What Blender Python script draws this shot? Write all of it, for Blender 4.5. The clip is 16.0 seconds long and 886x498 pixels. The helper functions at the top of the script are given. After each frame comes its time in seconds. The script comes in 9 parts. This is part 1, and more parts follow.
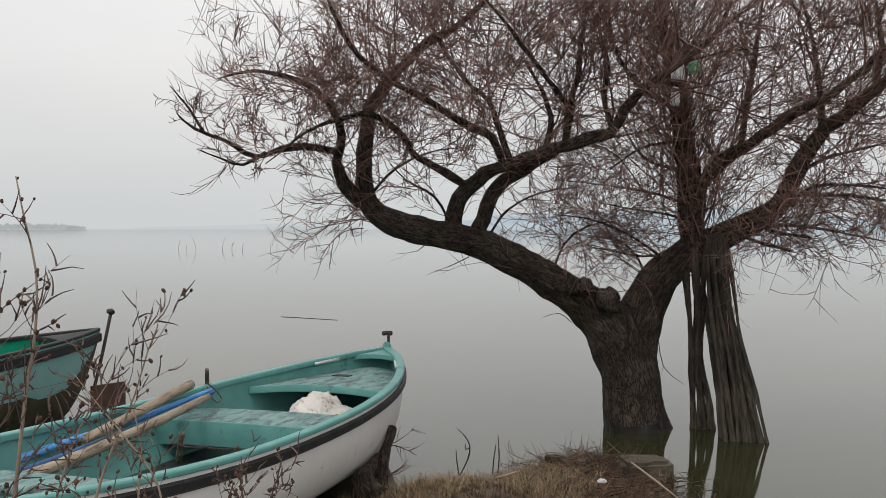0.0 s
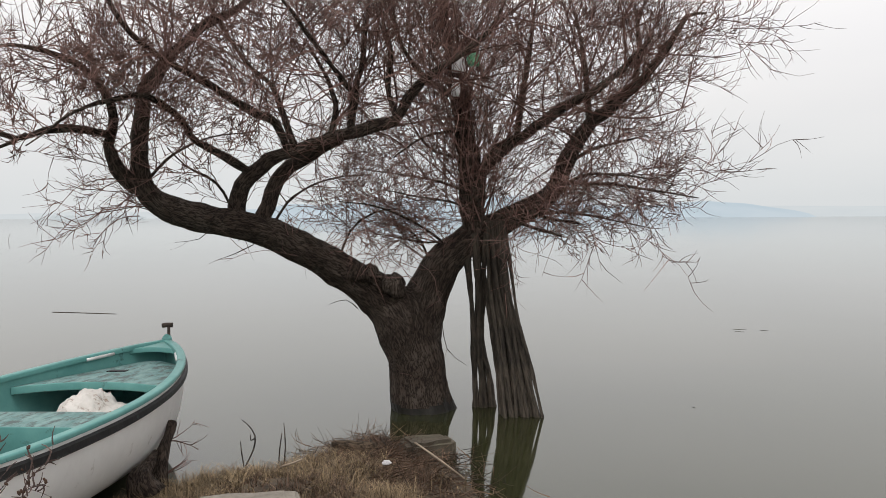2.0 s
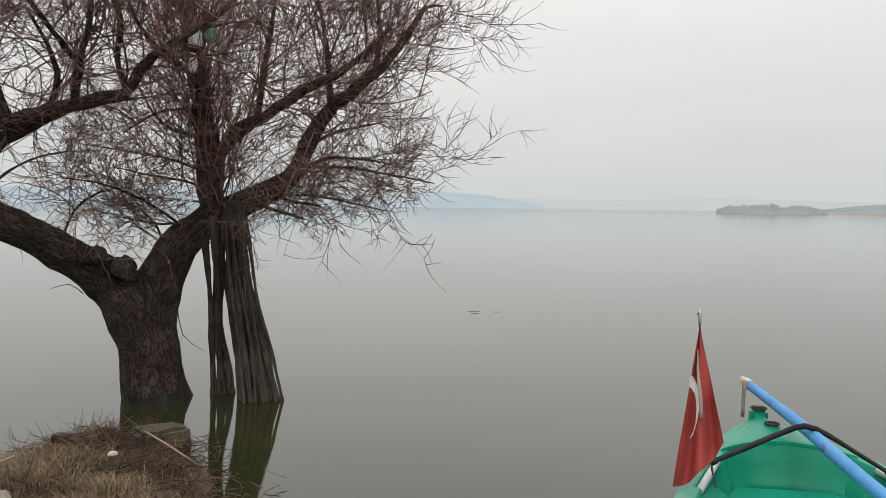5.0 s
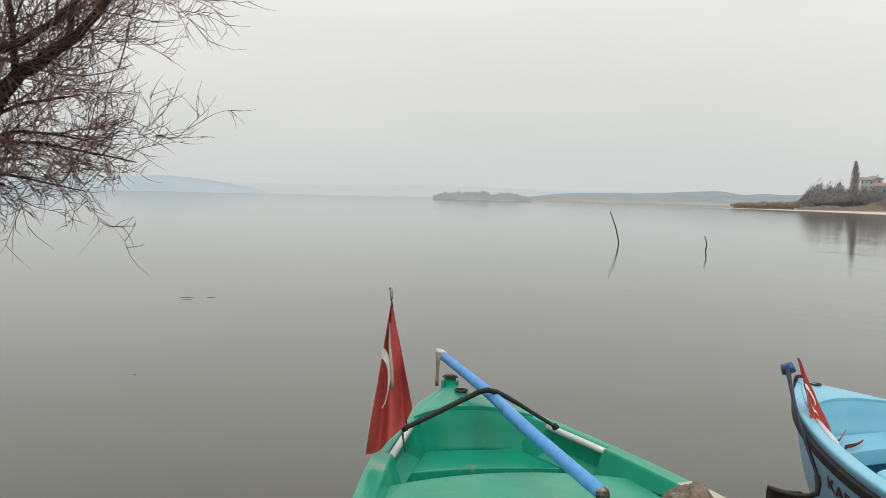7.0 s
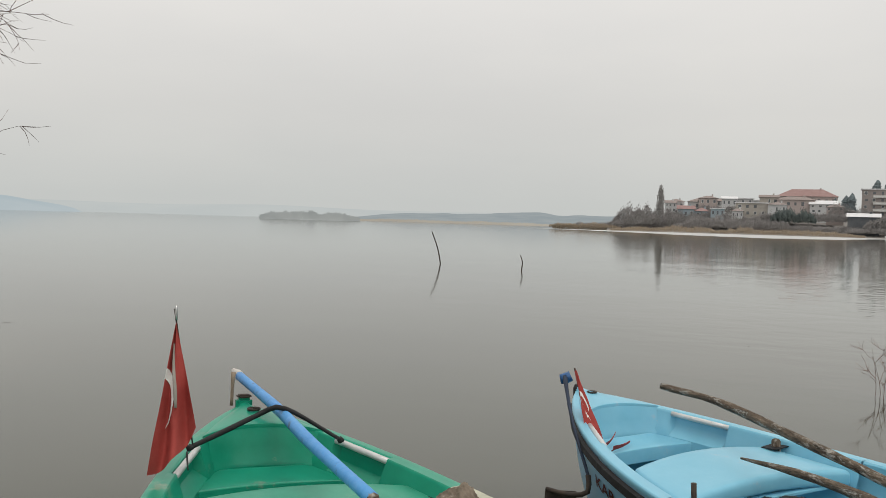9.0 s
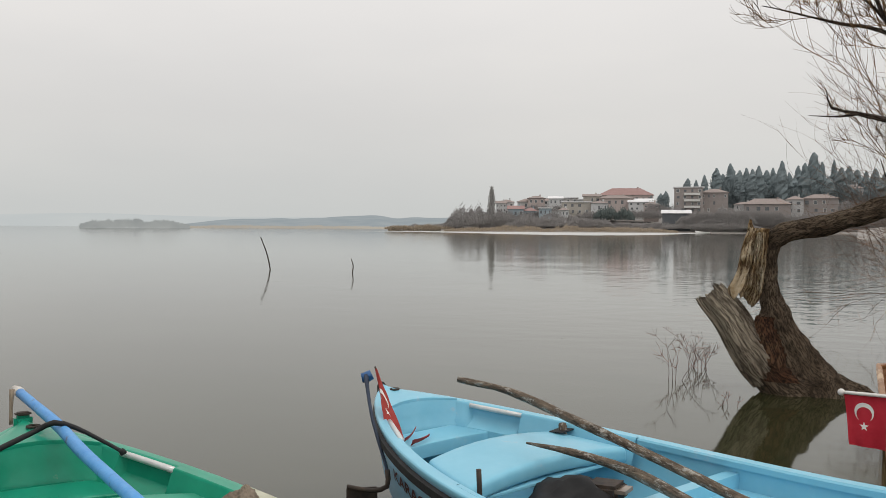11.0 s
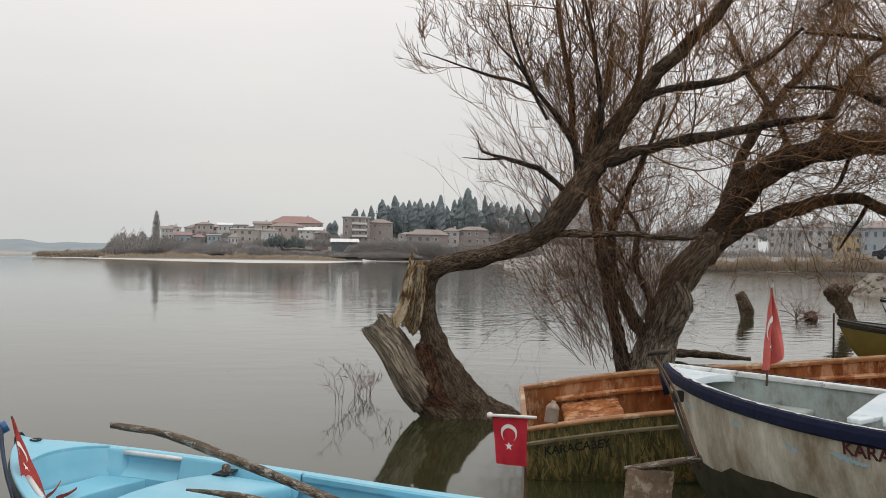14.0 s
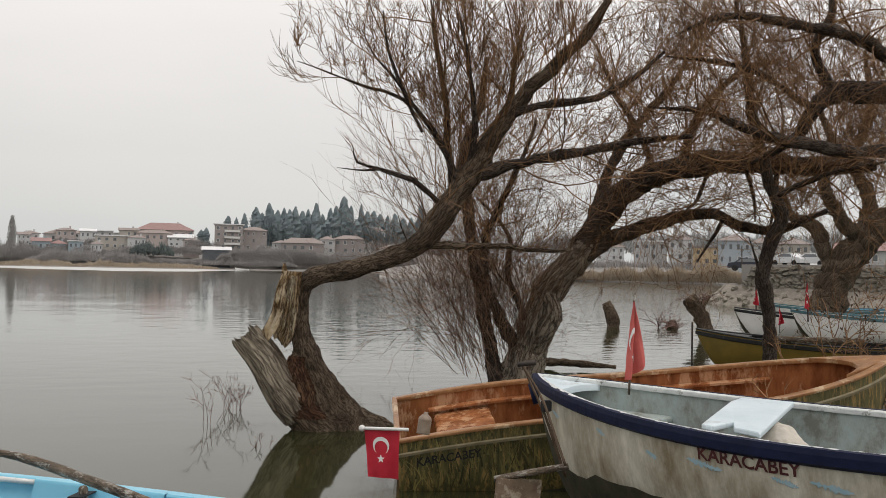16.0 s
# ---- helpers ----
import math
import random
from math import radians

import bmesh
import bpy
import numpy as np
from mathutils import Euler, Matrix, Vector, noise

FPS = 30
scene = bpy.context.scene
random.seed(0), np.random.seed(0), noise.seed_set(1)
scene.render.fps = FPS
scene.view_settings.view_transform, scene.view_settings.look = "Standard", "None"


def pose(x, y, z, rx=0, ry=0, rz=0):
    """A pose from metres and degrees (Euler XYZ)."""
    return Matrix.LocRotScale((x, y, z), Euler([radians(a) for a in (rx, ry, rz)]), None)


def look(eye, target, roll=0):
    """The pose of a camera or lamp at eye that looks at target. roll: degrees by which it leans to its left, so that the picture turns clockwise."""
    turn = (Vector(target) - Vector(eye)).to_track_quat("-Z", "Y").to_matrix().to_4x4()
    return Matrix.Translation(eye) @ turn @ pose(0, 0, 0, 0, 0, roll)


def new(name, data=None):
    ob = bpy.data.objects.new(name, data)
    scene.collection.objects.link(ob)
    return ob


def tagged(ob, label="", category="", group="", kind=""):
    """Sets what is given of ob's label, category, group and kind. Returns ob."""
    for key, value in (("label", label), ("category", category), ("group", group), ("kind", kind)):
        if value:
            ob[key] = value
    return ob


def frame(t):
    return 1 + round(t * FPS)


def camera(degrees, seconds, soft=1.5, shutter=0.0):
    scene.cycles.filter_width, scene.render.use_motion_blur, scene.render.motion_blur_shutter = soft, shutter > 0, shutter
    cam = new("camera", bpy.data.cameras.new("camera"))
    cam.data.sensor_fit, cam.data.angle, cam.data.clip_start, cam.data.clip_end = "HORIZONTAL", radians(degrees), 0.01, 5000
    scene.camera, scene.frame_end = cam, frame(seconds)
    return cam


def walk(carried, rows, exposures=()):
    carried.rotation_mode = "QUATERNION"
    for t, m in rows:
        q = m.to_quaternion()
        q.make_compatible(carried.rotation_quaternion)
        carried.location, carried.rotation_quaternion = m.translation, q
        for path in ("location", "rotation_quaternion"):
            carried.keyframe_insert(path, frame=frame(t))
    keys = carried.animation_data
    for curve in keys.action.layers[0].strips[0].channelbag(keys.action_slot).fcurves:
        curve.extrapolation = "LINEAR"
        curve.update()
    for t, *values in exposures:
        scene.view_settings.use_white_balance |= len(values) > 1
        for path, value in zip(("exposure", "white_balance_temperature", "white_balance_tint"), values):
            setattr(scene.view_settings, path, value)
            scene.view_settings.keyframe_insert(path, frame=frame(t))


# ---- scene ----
cam = camera(53.6, 16.0, soft=0.7)
METRES, EYE, TILT, LEAN, TURN = 1.1, 1.9, -1.33, 0.0, 0.0
ROWS = [
    (0.0, 0, 0, 0, -0, 0, -0),
    (0.5, 0.0137, 0.0004, -0.0015, -2.91, -0.23, 0.12),
    (1.0, 0.0345, -0.0014, -0.0058, -6.97, -0.57, 0.24),
    (1.5, 0.0496, -0.0105, -0.0103, -10.68, -0.77, 0.51),
    (2.0, 0.059, -0.0206, -0.0149, -13.43, -0.79, 0.48),
    (2.5, 0.067, -0.0313, -0.0241, -15.81, -0.84, 0.31),
    (3.0, 0.0729, -0.0326, -0.0313, -18.82, -1.02, 0.19),
    (3.5, 0.0762, -0.0349, -0.0413, -21.81, -0.99, 0.15),
    (6.0, 0.1435, -0.1004, -0.0768, -38.08, -2.28, -0.23),
    (6.5, 0.1597, -0.1305, -0.0834, -43.66, -2.51, -0.26),
    (7.0, 0.1677, -0.1507, -0.0903, -47.69, -2.5, -0.36),
    (7.5, 0.1576, -0.1763, -0.0954, -50.72, -2.45, -0.36),
    (8.0, 0.1369, -0.2194, -0.0971, -53.91, -2.57, -0.45),
    (8.5, 0.1332, -0.2707, -0.0863, -56.71, -1.88, -0.45),
    (9.0, 0.1411, -0.3974, -0.0792, -58.86, -1.12, -0.49),
    (9.5, 0.1239, -0.5197, -0.087, -61.71, -0.94, -0.28),
    (12.0, 0.2021, -0.6828, -0.0813, -75.91, -1.12, 1.51),
    (12.5, 0.2038, -0.7177, -0.0767, -80.12, -1.13, 1.43),
    (13.0, 0.205, -0.7162, -0.0683, -84.42, -0.6, 0.98),
    (13.5, 0.2059, -0.6834, -0.0527, -87.96, 0.26, 0.78),
    (14.0, 0.2204, -0.6536, -0.0466, -90.81, 0.57, 0.5),
    (14.5, 0.225, -0.6458, -0.0411, -93.23, 0.57, 0.24),
    (15.0, 0.2186, -0.6504, -0.0344, -95.19, 0.86, 0.16),
    (15.5, 0.2131, -0.6608, -0.0276, -97.07, 1.11, 0.18),
    (16.0, 0.2187, -0.6705, -0.0264, -98.9, 1.12, 0.19),
]
walk(cam, [(t, pose(0, 0, EYE, TILT, LEAN, TURN) @ pose(METRES * x, METRES * y, METRES * z, 90 + pitch, roll, yaw)) for t, x, y, z, yaw, pitch, roll in ROWS], exposures=[(0, 0.24, 6550, 9), (1.0, 0.38, 6550, 10), (2, 0.43, 6550, 10), (3.5, 0.42, 6560, 9.5), (6.0, 0.21, 6640, 7), (6.5, 0.27, 6640, 7), (8.0, 0.21, 6690, 7), (8.5, 0.20, 6720, 7.3), (9.0, 0.08, 6750, 7.6), (9.5, 0.09, 6750, 7.8), (12.5, 0.17, 6690, 9.5), (16, 0.22, 6750, 9.5)])

# ==== world ====
world = bpy.data.worlds.new("overcast")
scene.world = world
world.use_nodes = True
wt = world.node_tree
wt.nodes.clear()
sky = wt.nodes.new("ShaderNodeTexSky")
sky.sky_type, sky.sun_disc = "NISHITA", False
sky.sun_elevation, sky.sun_rotation = radians(38), radians(150)
sky.air_density, sky.dust_density = 1.5, 6.0
grey = wt.nodes.new("ShaderNodeHueSaturation")
grey.inputs["Saturation"].default_value = 0.12
grey.inputs["Value"].default_value = 0.05
coord = wt.nodes.new("ShaderNodeTexCoord")
split = wt.nodes.new("ShaderNodeSeparateXYZ")
veil = wt.nodes.new("ShaderNodeValToRGB")
for pos, col in ((0.02, (0.578, 0.598, 0.605)), (0.12, (0.660, 0.661, 0.668)), (0.28, (0.822, 0.810, 0.820)), (0.7, (0.885, 0.866, 0.878))):
    e = veil.color_ramp.elements.new(pos)
    e.color = (*col, 1)
veil.color_ramp.elements.remove(veil.color_ramp.elements[0])
veil.color_ramp.elements.remove(veil.color_ramp.elements[len(veil.color_ramp.elements) - 1])
squash = wt.nodes.new("ShaderNodeMapping")
squash.inputs["Scale"].default_value = (1, 1, 3.5)
cloud = wt.nodes.new("ShaderNodeTexNoise")
cloud.inputs["Scale"].default_value, cloud.inputs["Detail"].default_value = 1.8, 5.0
cmap = wt.nodes.new("ShaderNodeValToRGB")
cmap.color_ramp.elements[0].position, cmap.color_ramp.elements[1].position = 0.3, 0.7
cmap.color_ramp.elements[0].color, cmap.color_ramp.elements[1].color = (0.95, 0.955, 0.965, 1), (1.04, 1.035, 1.03, 1)
mul = wt.nodes.new("ShaderNodeMixRGB")
mul.blend_type = "MULTIPLY"
mul.inputs[0].default_value = 1.0
wmix = wt.nodes.new("ShaderNodeMixRGB")
wmix.inputs[0].default_value = 0.92
back = wt.nodes.new("ShaderNodeBackground")
back.inputs["Strength"].default_value = 1.0
wout = wt.nodes.new("ShaderNodeOutputWorld")
wt.links.new(coord.outputs["Generated"], split.inputs[0])
wt.links.new(split.outputs["Z"], veil.inputs[0])
wt.links.new(coord.outputs["Generated"], squash.inputs[0])
wt.links.new(squash.outputs[0], cloud.inputs["Vector"])
wt.links.new(cloud.outputs["Fac"], cmap.inputs[0])
wt.links.new(veil.outputs[0], mul.inputs[1])
wt.links.new(cmap.outputs[0], mul.inputs[2])
wt.links.new(sky.outputs[0], grey.inputs["Color"])
wt.links.new(grey.outputs[0], wmix.inputs[1])
wt.links.new(mul.outputs[0], wmix.inputs[2])
wt.links.new(wmix.outputs[0], back.inputs[0])
wt.links.new(back.outputs[0], wout.inputs[0])
sun_data = bpy.data.lights.new("sun", "SUN")
sun_data.energy, sun_data.angle, sun_data.color = 0.7, radians(25), (1, 0.96, 0.9)
sun = new("sun", sun_data)
sun.matrix_world = look((0, 0, 30), (8, 13, 0))

# ==== materials ====
def mat(name, c1, c2=None, scale=6.0, rough=0.7, bump=0.0, metal=0.0, spot=None, spots=0.0, spot_scale=2.0, stretch=(1, 1, 1), spec=0.4, emit=0.0, island=0.0, along=False, bump_scale=3.0, blur=0.0):
    """A surface with colour varied at two scales, stains of a third colour, and fine relief."""
    m = bpy.data.materials.new(name)
    m.use_nodes = True
    t = m.node_tree
    b = t.nodes["Principled BSDF"]
    b.inputs["Roughness"].default_value, b.inputs["Metallic"].default_value = rough, metal
    b.inputs["Specular IOR Level"].default_value = spec
    co = t.nodes.new("ShaderNodeTexCoord")
    mp = t.nodes.new("ShaderNodeMapping")
    mp.inputs["Scale"].default_value = stretch
    if along:
        grain = t.nodes.new("ShaderNodeAttribute")
        grain.attribute_name = "grain"
        t.links.new(grain.outputs["Vector"], mp.inputs[0])
    else:
        t.links.new(co.outputs["Object"], mp.inputs[0])
    n1 = t.nodes.new("ShaderNodeTexNoise")
    n1.inputs["Scale"].default_value, n1.inputs["Detail"].default_value, n1.inputs["Roughness"].default_value = scale, 6, 0.65
    t.links.new(mp.outputs[0], n1.inputs["Vector"])
    ramp = t.nodes.new("ShaderNodeValToRGB")
    ramp.color_ramp.elements[0].position, ramp.color_ramp.elements[1].position = 0.32, 0.68
    ramp.color_ramp.elements[0].color = (*c1, 1)
    ramp.color_ramp.elements[1].color = (*(c2 or [c * 1.25 for c in c1]), 1)
    t.links.new(n1.outputs["Fac"], ramp.inputs[0])
    out = ramp.outputs[0]
    if spot:
        n2 = t.nodes.new("ShaderNodeTexNoise")
        n2.inputs["Scale"].default_value, n2.inputs["Detail"].default_value, n2.inputs["Roughness"].default_value = spot_scale, 8, 0.7
        t.links.new(mp.outputs[0], n2.inputs["Vector"])
        r2 = t.nodes.new("ShaderNodeValToRGB")
        r2.color_ramp.elements[0].position, r2.color_ramp.elements[1].position = 1 - spots - 0.06 - blur, 1 - spots + 0.03 + blur
        t.links.new(n2.outputs["Fac"], r2.inputs[0])
        mx = t.nodes.new("ShaderNodeMixRGB")
        mx.inputs[2].default_value = (*spot, 1)
        t.links.new(r2.outputs[0], mx.inputs[0])
        t.links.new(out, mx.inputs[1])
        out = mx.outputs[0]
    if island:
        g = t.nodes.new("ShaderNodeNewGeometry")
        hv = t.nodes.new("ShaderNodeHueSaturation")
        mr = t.nodes.new("ShaderNodeMapRange")
        mr.inputs["To Min"].default_value, mr.inputs["To Max"].default_value = 1 - island, 1 + island
        t.links.new(g.outputs["Random Per Island"], mr.inputs["Value"])
        t.links.new(mr.outputs[0], hv.inputs["Value"])
        t.links.new(out, hv.inputs["Color"])
        out = hv.outputs[0]
    t.links.new(out, b.inputs["Base Color"])
    if emit:
        t.links.new(out, b.inputs["Emission Color"])
        b.inputs["Emission Strength"].default_value = emit
        b.inputs["Specular IOR Level"].default_value = 0
    if bump:
        n3 = t.nodes.new("ShaderNodeTexNoise")
        n3.inputs["Scale"].default_value, n3.inputs["Detail"].default_value = scale * bump_scale, 8
        t.links.new(mp.outputs[0], n3.inputs["Vector"])
        bp = t.nodes.new("ShaderNodeBump")
        bp.inputs["Strength"].default_value, bp.inputs["Distance"].default_value = 1.0, bump
        t.links.new(n3.outputs["Fac"], bp.inputs["Height"])
        t.links.new(bp.outputs[0], b.inputs["Normal"])
    return m


def bark(name, deep, face, pale, pale_share, across=26.0, along=6.0, relief=0.03, rough=0.92):
    """Interlaced lengthwise ridges with darker cracks, and larger patches of a paler tone."""
    m = bpy.data.materials.new(name)
    m.use_nodes = True
    t = m.node_tree
    p = t.nodes["Principled BSDF"]
    p.inputs["Roughness"].default_value = rough
    p.inputs["Specular IOR Level"].default_value = 0.25
    grain = t.nodes.new("ShaderNodeAttribute")
    grain.attribute_name = "grain"
    warp = t.nodes.new("ShaderNodeTexNoise")
    warp.inputs["Scale"].default_value, warp.inputs["Detail"].default_value = 7.0, 3
    t.links.new(grain.outputs["Vector"], warp.inputs["Vector"])
    bend = t.nodes.new("ShaderNodeVectorMath")
    bend.operation = "MULTIPLY_ADD"
    bend.inputs[1].default_value = (0.05, 0.05, 0.03)
    t.links.new(warp.outputs["Color"], bend.inputs[0])
    t.links.new(grain.outputs["Vector"], bend.inputs[2])
    mp = t.nodes.new("ShaderNodeMapping")
    mp.inputs["Scale"].default_value = (across, across, along)
    t.links.new(bend.outputs[0], mp.inputs[0])
    crack = t.nodes.new("ShaderNodeTexNoise")
    crack.inputs["Scale"].default_value, crack.inputs["Detail"].default_value, crack.inputs["Roughness"].default_value = 0.9, 5, 0.55
    t.links.new(mp.outputs[0], crack.inputs["Vector"])
    off = t.nodes.new("ShaderNodeMath")
    off.operation = "SUBTRACT"
    off.inputs[1].default_value = 0.5
    t.links.new(crack.outputs["Fac"], off.inputs[0])
    fold = t.nodes.new("ShaderNodeMath")
    fold.operation = "ABSOLUTE"
    t.links.new(off.outputs[0], fold.inputs[0])
    ridge_h = t.nodes.new("ShaderNodeMapRange")
    ridge_h.inputs["From Max"].default_value = 0.085
    t.links.new(fold.outputs[0], ridge_h.inputs["Value"])
    fine = t.nodes.new("ShaderNodeTexNoise")
    fine.inputs["Scale"].default_value, fine.inputs["Detail"].default_value, fine.inputs["Roughness"].default_value = 2.4, 8, 0.7
    t.links.new(mp.outputs[0], fine.inputs["Vector"])
    mixh = t.nodes.new("ShaderNodeMath")
    mixh.operation = "MULTIPLY"
    t.links.new(ridge_h.outputs[0], mixh.inputs[0])
    t.links.new(fine.outputs["Fac"], mixh.inputs[1])
    ramp = t.nodes.new("ShaderNodeValToRGB")
    ramp.color_ramp.elements[0].position, ramp.color_ramp.elements[1].position = 0.06, 0.52
    ramp.color_ramp.elements[0].color, ramp.color_ramp.elements[1].color = (*deep, 1), (*face, 1)
    t.links.new(mixh.outputs[0], ramp.inputs[0])
    blot = t.nodes.new("ShaderNodeTexNoise")
    blot.inputs["Scale"].default_value, blot.inputs["Detail"].default_value, blot.inputs["Roughness"].default_value = 3.2, 7, 0.7
    t.links.new(grain.outputs["Vector"], blot.inputs["Vector"])
    r2 = t.nodes.new("ShaderNodeValToRGB")
    r2.color_ramp.elements[0].position, r2.color_ramp.elements[1].position = 0.92 - pale_share, 1.10 - pale_share
    t.links.new(blot.outputs["Fac"], r2.inputs[0])
    cut = t.nodes.new("ShaderNodeMath")
    cut.operation = "MULTIPLY"
    t.links.new(r2.outputs[0], cut.inputs[0])
    t.links.new(ridge_h.outputs[0], cut.inputs[1])
    mx = t.nodes.new("ShaderNodeMixRGB")
    mx.inputs[2].default_value = (*pale, 1)
    t.links.new(cut.outputs[0], mx.inputs[0])
    t.links.new(ramp.outputs[0], mx.inputs[1])
    t.links.new(mx.outputs[0], p.inputs["Base Color"])
    bp = t.nodes.new("ShaderNodeBump")
    bp.inputs["Strength"].default_value, bp.inputs["Distance"].default_value = 1.0, relief
    t.links.new(mixh.outputs[0], bp.inputs["Height"])
    t.links.new(bp.outputs[0], p.inputs["Normal"])
    return m


M_BARK = bark("willow_bark", (0.026, 0.019, 0.015), (0.098, 0.072, 0.057), (0.165, 0.132, 0.108), 0.46, 52, 11, 0.022)
M_BARK_WET = mat("wet_bark", (0.010, 0.009, 0.008), (0.028, 0.025, 0.020), 16, 0.5, 0.02, stretch=(1, 1, 0.3), along=True, bump_scale=1.3)
M_BARK_GREY = bark("weathered_bark", (0.036, 0.026, 0.018), (0.135, 0.097, 0.067), (0.235, 0.178, 0.125), 0.48, 44, 8, 0.025)
M_BARK_PALE = bark("pale_furrowed_bark", (0.074, 0.059, 0.046), (0.378, 0.317, 0.248), (0.483, 0.416, 0.331), 0.55, 17, 3.2, 0.05)
M_DEADWOOD = bark("bare_dead_wood", (0.10, 0.055, 0.025), (0.40, 0.27, 0.135), (0.70, 0.60, 0.44), 0.50, 26, 4.0, 0.03, 0.85)
M_GREYWOOD = bark("grey_split_wood", (0.09, 0.07, 0.052), (0.29, 0.24, 0.185), (0.46, 0.40, 0.31), 0.50, 34, 3.0, 0.03, 0.85)
M_ROT = bark("rotten_red_wood", (0.022, 0.012, 0.008), (0.135, 0.062, 0.034), (0.20, 0.12, 0.07), 0.45, 40, 7, 0.03)
M_SHOOT = mat("red_brown_shoot", (0.12, 0.068, 0.044), (0.25, 0.155, 0.105), 3, 0.75, island=0.4)
M_TWIG = mat("red_brown_twig", (0.096, 0.050, 0.042), (0.245, 0.142, 0.118), 3, 0.75, island=0.45)
M_TWIG_OLIVE = mat("olive_brown_twig", (0.110, 0.056, 0.026), (0.30, 0.168, 0.078), 3, 0.75, island=0.45)
M_ROD = mat("wet_grey_root", (0.018, 0.014, 0.011), (0.24, 0.195, 0.15), 24, 0.8, 0.03, stretch=(1, 1, 0.16), along=True, spot=(0.012, 0.010, 0.008), spots=0.5, spot_scale=5, blur=0.1)
M_TEAL = mat("worn_teal_paint", (0.10, 0.29, 0.27), (0.15, 0.37, 0.345), 5, 0.45, 0.0015, spot=(0.06, 0.15, 0.14), spots=0.34, spot_scale=6)
M_TEAL_DECK = mat("scuffed_teal_deck", (0.075, 0.20, 0.19), (0.24, 0.37, 0.355), 16, 0.6, 0.003, spot=(0.075, 0.105, 0.10), spots=0.44, spot_scale=11, stretch=(0.45, 1, 1))
# Near-black floor: shade under the thwart is in its colour, along with dirt.
M_BILGE = mat("shaded_dirty_bilge", (0.018, 0.024, 0.024), (0.05, 0.062, 0.06), 5, 0.4, 0.004)
# Shade deep in the white hull is put into this grey, besides dirt.
M_BILGE_PALE = mat("shaded_dirty_floor", (0.03, 0.04, 0.038), (0.08, 0.095, 0.09), 5, 0.6, 0.004)
M_WHITE = mat("chalky_white_paint", (0.74, 0.73, 0.71), (0.84, 0.83, 0.81), 3, 0.5, 0.001, spot=(0.52, 0.50, 0.46), spots=0.33, spot_scale=4)
M_BLACK = mat("black_rubbing_strake", (0.009, 0.009, 0.010), (0.022, 0.022, 0.023), 8, 0.6, 0.003, spot=(0.10, 0.15, 0.14), spots=0.33, spot_scale=14)
M_GREEN = mat("green_gelcoat", (0.006, 0.27, 0.165), (0.012, 0.335, 0.212), 3, 0.28, 0.0005, spot=(0.20, 0.32, 0.23), spots=0.33, spot_scale=5)
M_GREEN_DECK = mat("faded_green_deck", (0.025, 0.30, 0.19), (0.07, 0.38, 0.26), 4, 0.4, 0.0008, spot=(0.28, 0.40, 0.30), spots=0.34, spot_scale=5)
M_PALEGREEN = mat("pale_worn_primer", (0.40, 0.42, 0.31), (0.58, 0.57, 0.46), 7, 0.6, 0.001, spot=(0.10, 0.36, 0.24), spots=0.40, spot_scale=5)
M_BLUE = mat("sky_blue_gelcoat", (0.19, 0.52, 0.69), (0.25, 0.585, 0.75), 3, 0.3, 0.0005, spot=(0.35, 0.55, 0.68), spots=0.33, spot_scale=6)
M_BLUE_SIDE = mat("sky_blue_hull", (0.24, 0.48, 0.66), (0.30, 0.54, 0.72), 2, 0.35, 0.0005, spot=(0.4, 0.5, 0.56), spots=0.36)
M_NAVY = mat("navy_strake", (0.004, 0.007, 0.030), (0.009, 0.014, 0.048), 7, 0.55, 0.003, spot=(0.10, 0.12, 0.19), spots=0.27, spot_scale=14, spec=0.25)
M_WORNRIM = mat("worn_white_rim", (0.52, 0.55, 0.55), (0.76, 0.78, 0.77), 9, 0.6, 0.004, spot=(0.20, 0.20, 0.18), spots=0.38, spot_scale=12)
M_REEDPAINT = mat("painted_reed_blades", (0.075, 0.075, 0.026), (0.20, 0.16, 0.055), 3, 0.55, island=0.75)
M_OLDWHITE = mat("peeling_white_hull", (0.50, 0.46, 0.365), (0.76, 0.72, 0.615), 7, 0.6, 0.004, spot=(0.23, 0.18, 0.11), spots=0.45, spot_scale=2.2, stretch=(1.7, 1.7, 0.6), blur=0.10)
M_OLDWHITE_IN = mat("peeling_pale_lining", (0.36, 0.45, 0.45), (0.62, 0.70, 0.69), 6, 0.6, 0.004, spot=(0.20, 0.21, 0.18), spots=0.49, spot_scale=6, stretch=(1, 1, 0.6), blur=0.10)
M_PALEBLUE = mat("pale_blue_seat", (0.58, 0.68, 0.74), (0.70, 0.79, 0.84), 3, 0.5, 0.001, spot=(0.5, 0.54, 0.55), spots=0.35)
# Pale spots and the lighter tone put glare on the varnish into the colour.
M_BROWN = mat("varnished_brown_lining", (0.16, 0.050, 0.019), (0.44, 0.175, 0.070), 7, 0.22, 0.004, spot=(0.56, 0.32, 0.18), spots=0.44, spot_scale=5, stretch=(1, 1, 0.35))
M_CAMO = mat("reed_pattern_hull", (0.034, 0.038, 0.015), (0.155, 0.135, 0.052), 26, 0.55, 0.001, stretch=(1, 1, 0.22), spot=(0.32, 0.21, 0.075), spots=0.43, spot_scale=22)
M_CAMO_RIM = mat("worn_brown_gunwale", (0.22, 0.095, 0.036), (0.40, 0.21, 0.095), 9, 0.28, 0.002, spot=(0.56, 0.42, 0.27), spots=0.40, spot_scale=5)
M_MUSTARD = mat("mustard_hull", (0.17, 0.115, 0.018), (0.24, 0.165, 0.03), 2, 0.5, 0.001)
